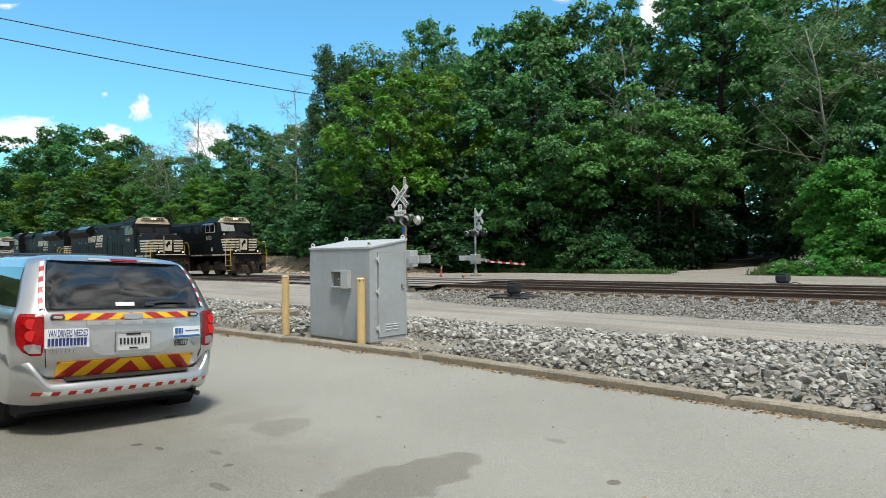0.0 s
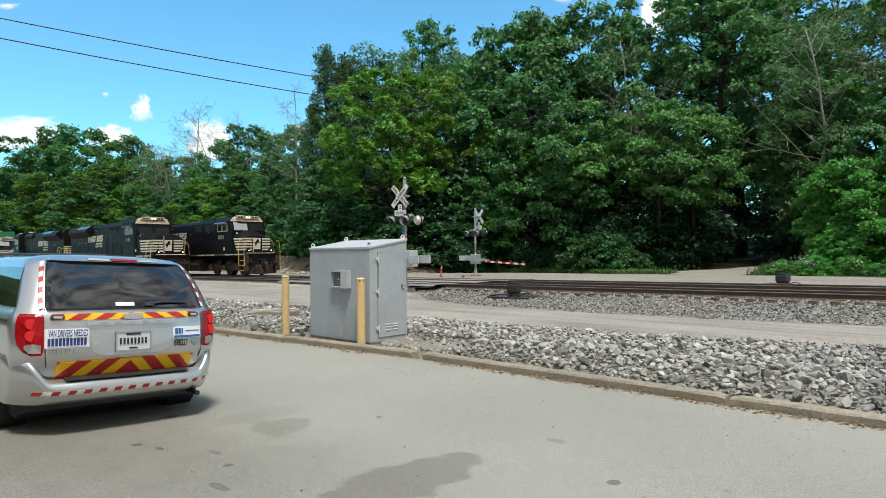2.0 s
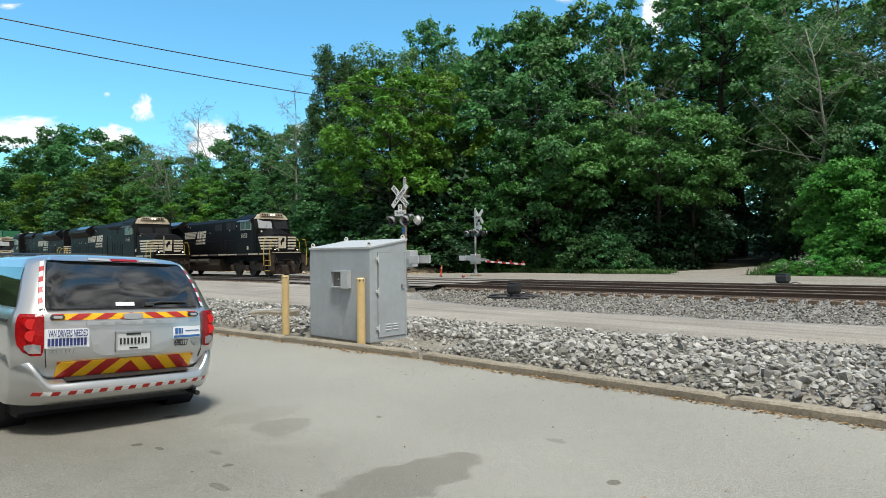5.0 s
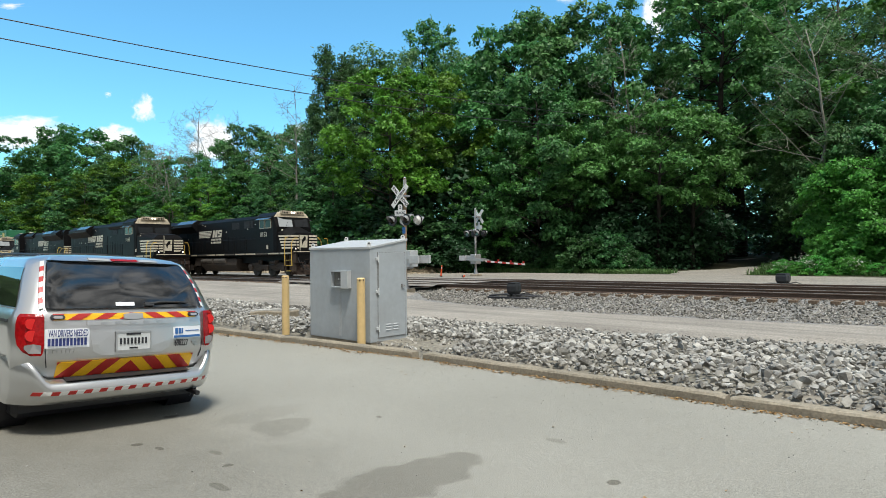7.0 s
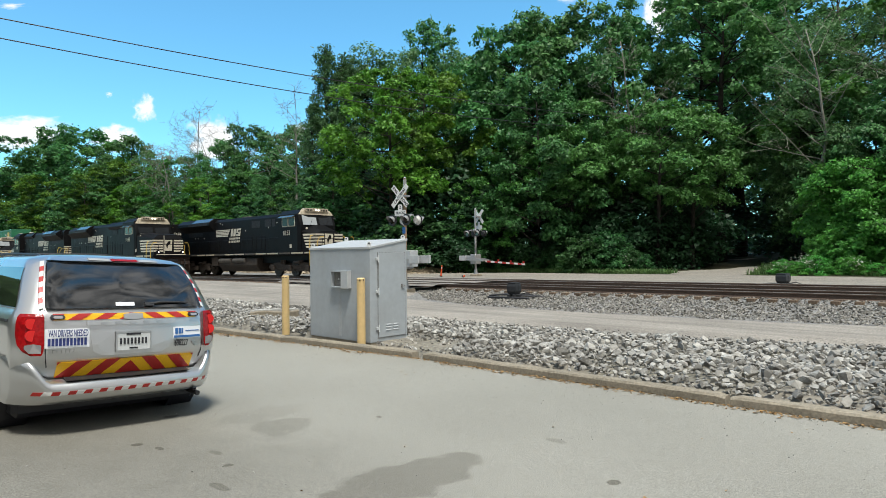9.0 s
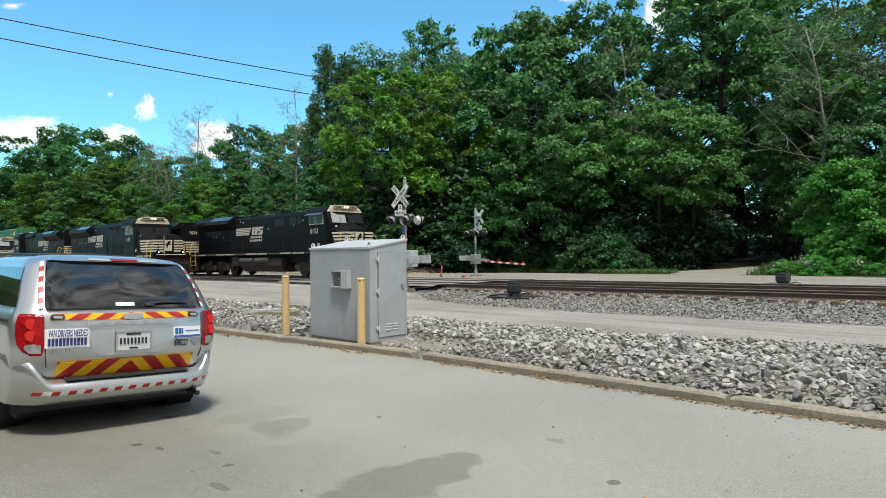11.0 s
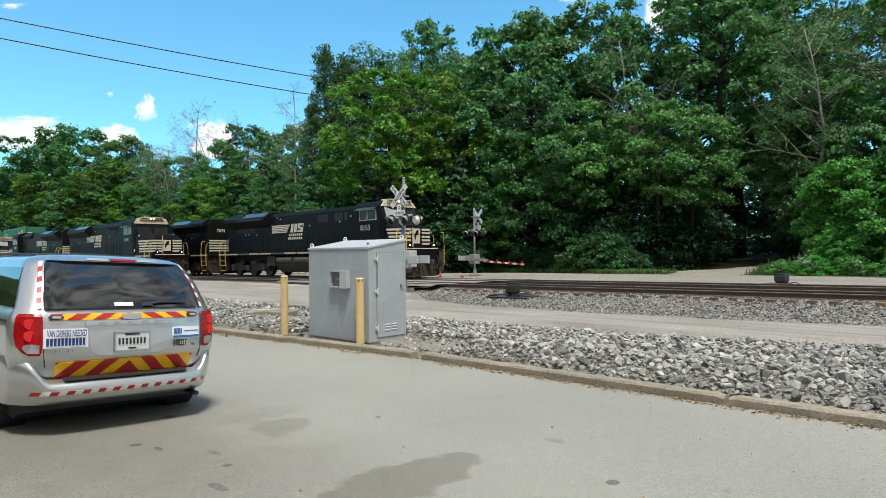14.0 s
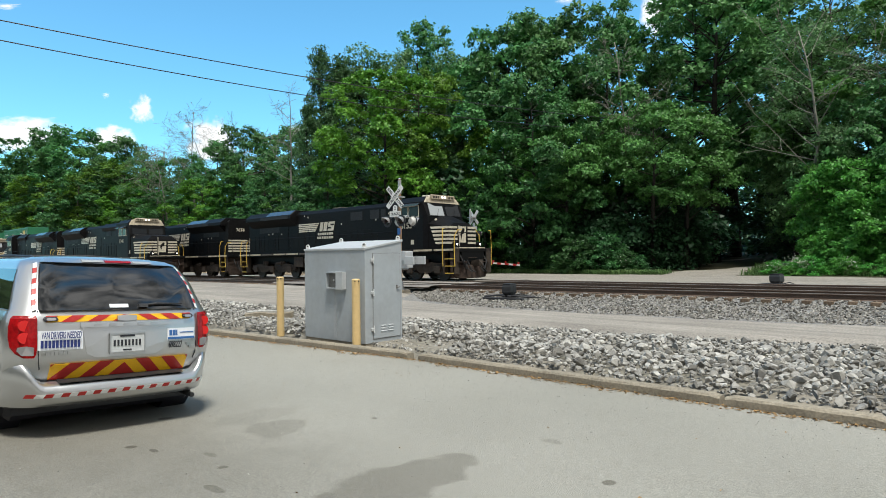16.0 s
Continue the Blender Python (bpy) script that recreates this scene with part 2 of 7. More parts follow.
# the two broad entries paint the van's soft shade together with worn asphalt
add_stains_and_shade(M["asphalt"], [(18.56, 21.15, 0.36, 0.82, 0.5), (16.5, 21.0, 0.30, 0.34, 0.28), (17.75, 22.3, 0.14, 0.05, 0.5), (16.9, 21.9, 0.10, 0.04, 0.4), (15.9, 20.9, 0.3, 0.5, 0.12),
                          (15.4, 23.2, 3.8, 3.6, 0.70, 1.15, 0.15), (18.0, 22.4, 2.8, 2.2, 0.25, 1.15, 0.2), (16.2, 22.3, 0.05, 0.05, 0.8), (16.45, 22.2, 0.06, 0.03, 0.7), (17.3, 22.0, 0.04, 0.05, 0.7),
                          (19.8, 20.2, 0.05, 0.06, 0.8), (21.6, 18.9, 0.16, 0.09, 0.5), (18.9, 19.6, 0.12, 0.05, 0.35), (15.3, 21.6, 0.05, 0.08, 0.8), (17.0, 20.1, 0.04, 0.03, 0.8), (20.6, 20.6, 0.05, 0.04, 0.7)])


# ---- mesh helpers ----
def part(name, bm, material, parent=None, label="", m=None, smooth=False):
    """Links a bmesh as one mesh object, under a thing or a part."""
    me = bpy.data.meshes.new(name)
    bm.to_mesh(me)
    bm.free()
    me.materials.append(material)
    if smooth:
        me.polygons.foreach_set("use_smooth", [True] * len(me.polygons))
    ob = new(name, me)
    ob.parent = parent
    if m is not None:
        ob.matrix_basis = m
    if label:
        ob["label"] = label
    return ob


def mesh_part(name, verts, faces, material, parent=None, label="", m=None, smooth=False):
    me = bpy.data.meshes.new(name)
    me.from_pydata(verts, [], faces)
    me.materials.append(material)
    if smooth:
        me.polygons.foreach_set("use_smooth", [True] * len(me.polygons))
    ob = new(name, me)
    ob.parent = parent
    if m is not None:
        ob.matrix_basis = m
    if label:
        ob["label"] = label
    return ob


def shared(name, data, parent, m):
    """One more object on a mesh that alike pieces share."""
    ob = new(name, data)
    ob.parent = parent
    ob.matrix_basis = m
    return ob


def thing(name, label, category, m=None, group="", kind=""):
    ob = new(name)
    ob.empty_display_size = 0.2
    if m is not None:
        ob.matrix_basis = m
    return tagged(ob, label, category, group, kind)


def box(x0, x1, y0, y1, z0, z1, bevel=0.0, bm=None, seg=1):
    out = bm or bmesh.new()
    fresh = bmesh.new() if bm else out
    bmesh.ops.create_cube(fresh, size=1)
    bmesh.ops.transform(fresh, verts=fresh.verts, matrix=Matrix.Translation(((x0 + x1) / 2, (y0 + y1) / 2, (z0 + z1) / 2)) @ Matrix.Diagonal((abs(x1 - x0), abs(y1 - y0), abs(z1 - z0), 1)))
    if bevel:
        bmesh.ops.bevel(fresh, geom=fresh.edges[:], offset=bevel, segments=seg, profile=0.5, affect="EDGES")
    if bm:
        join(bm, fresh)
    return out


def join(bm, other):
    me = bpy.data.meshes.new("tmp")
    other.to_mesh(me)
    other.free()
    bm.from_mesh(me)
    bpy.data.meshes.remove(me)
    return bm


def cyl(p, q, r, seg=10, r2=None, bm=None, caps=True):
    out = bm or bmesh.new()
    p, q = Vector(p), Vector(q)
    d = q - p
    fresh = bmesh.new()
    bmesh.ops.create_cone(fresh, cap_ends=caps, segments=seg, radius1=r, radius2=r if r2 is None else r2, depth=d.length)
    turn = d.to_track_quat("Z", "Y").to_matrix().to_4x4()
    bmesh.ops.transform(fresh, verts=fresh.verts, matrix=Matrix.Translation((p + q) / 2) @ turn)
    return join(out, fresh)


def tube(points, r, seg=6, bm=None):
    """A bent pipe through the points."""
    out = bm or bmesh.new()
    pts = [Vector(p) for p in points]
    rings = []
    for i, p in enumerate(pts):
        a = pts[max(0, i - 1)]
        b = pts[min(len(pts) - 1, i + 1)]
        d = (b - a).normalized()
        side = d.cross(Vector((0, 0, 1)))
        side = side.normalized() if side.length > 0.02 else Vector((0, 1, 0))
        up = side.cross(d).normalized()
        rr = r[i] if isinstance(r, (list, tuple)) else r
        rings.append([out.verts.new(p + (side * math.cos(k * 2 * math.pi / seg) + up * math.sin(k * 2 * math.pi / seg)) * rr) for k in range(seg)])
    for a, b in zip(rings, rings[1:]):
        for k in range(seg):
            out.faces.new((a[k], a[(k + 1) % seg], b[(k + 1) % seg], b[k]))
    out.faces.new(rings[0][::-1])
    out.faces.new(rings[-1])
    return out


def prism(poly, a, b, axis="y", bevel=0.0, bm=None, seg=1):
    """A polygon drawn in the two other axes, pulled out from a to b along axis."""
    def place(u, v, w):
        return {"x": (w, u, v), "y": (u, w, v), "z": (u, v, w)}[axis]
    fresh = bmesh.new()
    lo = [fresh.verts.new(place(u, v, a)) for u, v in poly]
    hi = [fresh.verts.new(place(u, v, b)) for u, v in poly]
    fresh.faces.new(lo)
    fresh.faces.new(hi[::-1])
    for i in range(len(poly)):
        j = (i + 1) % len(poly)
        fresh.faces.new((lo[i], hi[i], hi[j], lo[j]))
    bmesh.ops.recalc_face_normals(fresh, faces=fresh.faces[:])
    if bevel:
        bmesh.ops.bevel(fresh, geom=fresh.edges[:], offset=bevel, segments=seg, profile=0.5, affect="EDGES")
    if bm:
        return join(bm, fresh)
    return fresh


def letters(name, text, size, material, parent, m, label="", depth=0.002, squeeze=1.0):
    """Raised lettering in Blender's own font, as a mesh lying in its local xy plane, centred."""
    cu = bpy.data.curves.new(name, "FONT")
    cu.body, cu.size, cu.extrude, cu.align_x, cu.align_y = text, size, depth, "CENTER", "CENTER"
    cu.resolution_u, cu.offset = 3, size * 0.02
    tmp = bpy.data.objects.new("tmp_text", cu)
    scene.collection.objects.link(tmp)
    me = bpy.data.meshes.new_from_object(tmp.evaluated_get(bpy.context.evaluated_depsgraph_get()))
    bpy.data.objects.remove(tmp)
    bpy.data.curves.remove(cu)
    me.name = name
    me.materials.clear()
    me.materials.append(material)
    if squeeze != 1.0:
        me.transform(Matrix.Diagonal((squeeze, 1, 1, 1)))
    ob = new(name, me)
    ob.parent = parent
    ob.matrix_basis = m
    if label:
        ob["label"] = label
    return ob


# ---- the plan: s along the railway, off towards the car park ----
RAIL_TURN = -42.852
R = pose(0.5, 33.0, 0.0, 0, 0, RAIL_TURN)
GRADE = 0.006


def at(s, off, z=0.0, turn=0.0, tilt=0.0, lean=0.0):
    return R @ pose(s, -off, z, tilt, lean, turn)


def rail_z(s):
    return 0.35 + GRADE * s


def on_rail(s, y, z=0.0):
    """A pose on the graded track: s metres along, y metres to its far side, z above the rail."""
    return R @ pose(s, y, rail_z(s) + z, 0, -math.degrees(math.atan(GRADE)), 0)


FAR_Y, NEAR_Y = 0.7175, -3.2825
# ---- ground and roads ----
def smooth_step(a, b, x):
    k = min(1, max(0, (x - a) / (b - a)))
    return k * k * (3 - 2 * k)


def ground_z(s, off):
    """Height of the bare ground."""
    z = -0.14
    z += 0.22 * smooth_step(17.4, 17.2, off) - 0.17 * smooth_step(16.0, 15.0, off)
    z += 0.06 * smooth_step(8, 4, off) + 0.14 * smooth_step(-3, -6, off)
    if off < -14:
        z += 0.15 * smooth_step(-14, -20, off) + 1.2 * smooth_step(-20, -60, off)
    # bank behind the line, past the crossing
    z += 1.5 * smooth_step(-9, -12.5, off) * smooth_step(-12, -18, s)
    return z


def sheet(name, us, vs, height, material, kind="structure", label="", category=""):
    verts = [(u, -v, height(u, v)) for v in vs for u in us]
    w = len(us)
    faces = [(j * w + i, j * w + i + 1, (j + 1) * w + i + 1, (j + 1) * w + i) for j in range(len(vs) - 1) for i in range(w - 1)]
    ob = mesh_part(name, verts, [f[::-1] for f in faces], material, m=R.copy(), smooth=True)
    return tagged(ob, label, category, kind=kind)


def steps(*spans):
    out = []
    for a, b, d in spans:
        k = max(1, round((b - a) / d))
        out += [a + (b - a) * i / k for i in range(k)]
    return out + [spans[-1][1]]


def lumpy(s, off):
    n = noise.noise(Vector((s * 0.9, off * 0.9, 3))) * 0.03 + noise.noise(Vector((s * 0.15, off * 0.15, 7))) * 0.05
    return ground_z(s, off) + n * smooth_step(17.4, 16.9, off)


sheet("ground", steps((-2500, -300, 300), (-300, -60, 8), (-60, 60, 0.75), (60, 300, 12), (300, 2500, 300)),
      steps((-2500, -300, 300), (-300, -40, 13), (-40, 18, 0.6), (18, 60, 6), (60, 2500, 300)), lumpy, M["soil"],
      label="bare stony soil under and between the roads", category="ground")

def lot_z(s, o):
    """The car park falls to a shallow gutter and rises towards its middle."""
    rows = ((0, 0), (17.3, 0), (19.5, -0.04), (21.2, -0.052), (22.9, 0.037), (24.2, 0.06), (30, 0.08), (2000, 0.1))
    z = 0.1
    for (a, za), (b, zb) in zip(rows, rows[1:]):
        if a <= o <= b:
            z = za + (zb - za) * (o - a) / (b - a)
            break
    return z + 0.004 * noise.noise(Vector((s * 0.5, o * 0.5, 0)))


# car park: one slab of worn asphalt with a slight roll
sheet("parking_lot", steps((-60, 0, 3), (0, 40, 0.5), (40, 90, 5)), steps((17.38, 34, 0.4), (34, 90, 7)),
      lot_z, M["asphalt"],
      label="worn pale grey asphalt car park", category="pavement")


# roads, each a slab whose two edges wander
def ribbon(name, rows, z, material, label, thick=0.05, category="road", cross=7):
    """rows: (s, far off, near off). A slab between two edges, smoothly joined."""
    verts, faces = [], []
    fine = []
    for (s0, a0, b0), (s1, a1, b1) in zip(rows, rows[1:]):
        k = max(2, int(abs(s1 - s0) / 0.35))
        for i in range(k):
            t = i / k
            u = t * t * (3 - 2 * t)
            fine.append((s0 + (s1 - s0) * t, a0 + (a1 - a0) * u, b0 + (b1 - b0) * u))
    fine.append(rows[-1])
    for s, a, b in fine:
        a += 0.12 * noise.noise(Vector((s * 0.8, 1, 5))) + 0.06 * noise.noise(Vector((s * 3.1, 1, 5)))
        b += 0.12 * noise.noise(Vector((s * 0.8, 9, 5))) + 0.06 * noise.noise(Vector((s * 3.1, 9, 5)))
        for j in range(cross):
            o = a + (b - a) * j / (cross - 1)
            edge = -thick if j in (0, cross - 1) else 0
            verts.append((s, -o, z(s, o) + edge + 0.012 * noise.noise(Vector((s * 0.4, o * 0.4, 2)))))
    for i in range(len(fine) - 1):
        for j in range(cross - 1):
            faces.append((i * cross + j, i * cross + j + 1, (i + 1) * cross + j + 1, (i + 1) * cross + j))
    ob = mesh_part(name, verts, faces, material, m=R.copy(), smooth=True)
    return tagged(ob, label, category, kind="structure")


def road_z(s, o):
    return 0.0 + 0.27 * smooth_step(9.0, 4.6, o) * smooth_step(5.5, 2.0, s)


ribbon("access_road", [(-70, 8.2, 13.0), (-30, 6.6, 12.6), (-15, 5.0, 12.4), (-8, 4.75, 12.2), (0, 4.75, 12.1), (2.8, 5.4, 12.1), (5.0, 7.3, 12.3), (8, 8.0, 12.5),
                       (12, 8.2, 12.5), (17, 7.8, 12.0), (21, 7.1, 10.9), (30, 6.6, 10.2), (60, 6.5, 10)], road_z, M["road"],
       "patched pale asphalt track beside the railway", thick=0.16)


def cross_z(s, o):
    return rail_z(s) - 0.012


def strip(name, s0, s1, o0, o1, label):
    ribbon(name, [(s0, o0, o1), (s1, o0, o1)], cross_z, M["crossing"], label, thick=0.06, cross=4)


strip("crossing_panel_near", -9.0, 3.3, 4.06, 5.0, "asphalt ramp of the level crossing")
strip("crossing_panel_between", -9.0, 3.3, 0.08, 2.48, "asphalt between the two tracks of the crossing")
strip("crossing_panel_in_near", -9.0, 3.3, 2.66, 3.92, "dark asphalt between the rails of the crossing")
strip("crossing_panel_in_far", -9.0, 3.3, -1.34, -0.08, "dark asphalt between the rails of the crossing")
strip("crossing_panel_far", -9.0, 3.3, -3.0, -1.52, "asphalt ramp of the level crossing")

ribbon("gravel_yard", [(-13, -11.0, -2.6), (-6, -15.5, -2.4), (0, -15.8, -2.6), (4, -17.0, -3.6), (8, -17.3, -4.2), (12, -17.0, -4.3), (20, -17.6, -4.2), (40, -18, -4)],
       lambda s, o: 0.2 + 0.13 * smooth_step(-5.0, -2.6, o) * smooth_step(6, 3, s), M["gravel"], "pale gravel yard beyond the railway", thick=0.03, category="road", cross=14)


def lane_rows():
    rows = []
    for k in range(30):
        t = k / 29
        rows.append((6.0 + 5.5 * t + 6 * t * t, -15.5 - 55 * t))
    return rows


def lane():
    verts, faces = [], []
    c = lane_rows()
    for i, (s, o) in enumerate(c):
        w = 3.6 - 1.6 * min(1, i / 5)
        for j in range(5):
            k = (j / 4 - 0.5) * 2
            verts.append((s + k * w + 0.15 * noise.noise(Vector((i, j, 1))), -o, max(0.215, ground_z(s, o) + 0.06) + (-0.05 if j in (0, 4) else 0.0)))
    for i in range(len(c) - 1):
        for j in range(4):
            faces.append((i * 5 + j, i * 5 + j + 1, (i + 1) * 5 + j + 1, (i + 1) * 5 + j))
    ob = mesh_part("forest_lane", verts, faces, M["gravel"], m=R.copy(), smooth=True)
    tagged(ob, "gravel lane running into the dark woods", "road", kind="structure")


lane()

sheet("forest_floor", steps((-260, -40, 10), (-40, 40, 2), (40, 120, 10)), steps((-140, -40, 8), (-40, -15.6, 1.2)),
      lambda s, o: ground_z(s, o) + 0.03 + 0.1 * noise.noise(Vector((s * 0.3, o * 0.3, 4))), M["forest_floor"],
      label="leaf mould of the forest floor, darkened to paint the woodland shade", category="ground")
sheet("bank", steps((-120, -40, 4), (-40, -12, 0.6)), steps((-15.7, -8.2, 0.5)),
      lambda s, o: ground_z(s, o) + 0.04 + 0.16 * noise.noise(Vector((s * 0.7, o * 0.7, 4))) + 0.05 * noise.noise(Vector((s * 2.7, o * 2.7, 4))), M["bank"],
      label="bare tan earth bank behind the tracks", category="ground")


# ---- railway ----
def bed_profile(s):
    top = rail_z(s) - 0.19
    return [(-6.2, 0.13), (-4.0, 0.14), (-2.75, top - 0.02), (-1.8, top), (0.4, top), (1.3, top - 0.05), (2.2, top), (4.35, top - 0.02), (4.62, top - 0.11), (5.2, top - 0.13), (6.4, 0.03), (8.2, -0.04), (8.8, -0.25)]


def ballast_top(s, off):
    p = bed_profile(s)
    for (a, za), (b, zb) in zip(p, p[1:]):
        if a <= off <= b:
            return za + (zb - za) * (off - a) / (b - a)
    return 0.0


def ballast_bed():
    verts, faces = [], []
    ss = steps((-300, -60, 6), (-60, 40, 0.5), (40, 120, 4))
    offs = steps((-6.2, 8.8, 0.3))
    for s in ss:
        for o in offs:
            verts.append((s, -o, ballast_top(s, o) + 0.03 * noise.noise(Vector((s * 1.9, o * 1.9, 8)))))
    w = len(offs)
    for i in range(len(ss) - 1):
        for j in range(w - 1):
            faces.append((i * w + j, i * w + j + 1, (i + 1) * w + j + 1, (i + 1) * w + j))
    tagged(mesh_part("ballast_bed", verts, faces, M["ballast_bed"], m=R.copy(), smooth=True), "grey crushed-stone ballast bed of the railway", "ballast", kind="structure")


ballast_bed()

RAIL_SECTION = [(-0.07, 0), (0.07, 0), (0.07, 0.012), (0.012, 0.03), (0.012, 0.125), (0.036, 0.14), (0.036, 0.168), (-0.036, 0.168), (-0.036, 0.14), (-0.012, 0.125), (-0.012, 0.03), (-0.07, 0.012)]
HEAD_SECTION = [(-0.034, 0.168), (0.034, 0.168), (0.030, 0.176), (-0.030, 0.176)]


def track(name, y, label):
    t = thing(name, label, "railway track", kind="structure")
    for side in (-0.7525, 0.7525):
        rail = part("rail", prism(RAIL_SECTION, -300, 120, "x"), M["rail"], t, "rusty steel rail", m=on_rail(0, y + side, -0.176))
        part("rail_head", prism(HEAD_SECTION, -300, 120, "x"), M["rail_top"], rail, "shiny worn rail head")
    bm = box(-0.11, 0.11, -1.3, 1.3, -0.16, 0.0, 0.012)
    me = bpy.data.meshes.new("sleeper")
    bm.to_mesh(me)
    bm.free()
    me.materials.append(M["tie"])
    plate = bpy.data.meshes.new("tie_plate")
    bm = box(-0.10, 0.10, -0.9, -0.6, 0, 0.016)
    box(-0.10, 0.10, 0.6, 0.9, 0, 0.016, bm=bm)
    bm.to_mesh(plate)
    bm.free()
    plate.materials.append(M["rail"])
    rng = random.Random(5)
    s = -40.0
    while s < 34:
        if not -9.0 < s < 3.3:
            m = on_rail(s, y + rng.uniform(-0.06, 0.06), -0.178 + rng.uniform(-0.012, 0.0)) @ pose(0, 0, 0, 0, 0, rng.uniform(-1.5, 1.5))
            sl = shared("sleeper", me, t, m)
            if s > 2:
                shared("tie_plate", plate, sl, Matrix())
        s += 0.54
    return t


track("track_far", FAR_Y, "rusty railway track on timber sleepers, used by the moving train")
track("track_near", NEAR_Y, "rusty railway track on timber sleepers, nearer the road")
# ---- trees ----
def leaf_mesh(name, centres, rng, size, material, spread=0.5, per=10, up=0.5, flat=0.6, droop=0.0, narrow=0.5):
    """Sprays of single leaves round the given twig ends."""
    rs = np.random.RandomState(rng.randrange(1 << 30))
    c = np.repeat(np.array([p for p, _ in centres]), per, axis=0)
    o = np.repeat(np.array([d for _, d in centres]), per, axis=0)
    n = len(c)
    jit = rs.normal(size=(n, 3)) * spread
    jit[:, 2] *= flat
    pos = c + jit
    pos[:, 2] -= droop * (jit[:, 0] ** 2 + jit[:, 1] ** 2)
    norm = rs.normal(size=(n, 3)) * 0.55 + o * 0.55
    norm[:, 2] += up
    norm /= np.linalg.norm(norm, axis=1)[:, None] + 1e-9
    ax = rs.normal(size=(n, 3))
    ax -= norm * np.sum(ax * norm, axis=1)[:, None]
    ax /= np.linalg.norm(ax, axis=1)[:, None] + 1e-9
    bx = np.cross(norm, ax)
    L = size * rs.uniform(0.6, 1.35, n)[:, None]
    wd = L * narrow
    v = np.stack([pos - ax * L * 0.42 + bx * wd * 0.95, pos - ax * L * 0.30 - bx * wd * 0.95 - norm * wd * 0.3, pos + ax * L * 0.62 - norm * L * 0.12], axis=1).reshape(-1, 3)
    me = bpy.data.meshes.new(name)
    me.vertices.add(n * 3)
    me.vertices.foreach_set("co", v.astype(np.float32).ravel())
    me.loops.add(n * 3)
    me.loops.foreach_set("vertex_index", np.arange(n * 3, dtype=np.int32))
    me.polygons.add(n)
    me.polygons.foreach_set("loop_start", np.arange(0, n * 3, 3, dtype=np.int32))
    me.update(calc_edges=True)
    me.materials.append(material)
    return me


def limb(bm, p, d, length, r, rng, bend=0.25, up=0.1, n=5, seg=6):
    pts, rad = [Vector(p)], [r]
    d = Vector(d).normalized()
    for i in range(n):
        d = (d + Vector((rng.gauss(0, bend), rng.gauss(0, bend), rng.gauss(up, bend * 0.5))) * 0.5).normalized()
        pts.append(pts[-1] + d * length / n)
        rad.append(max(0.012, r * (1 - 0.85 * (i + 1) / n)))
    tube(pts, rad, seg, bm)
    return pts


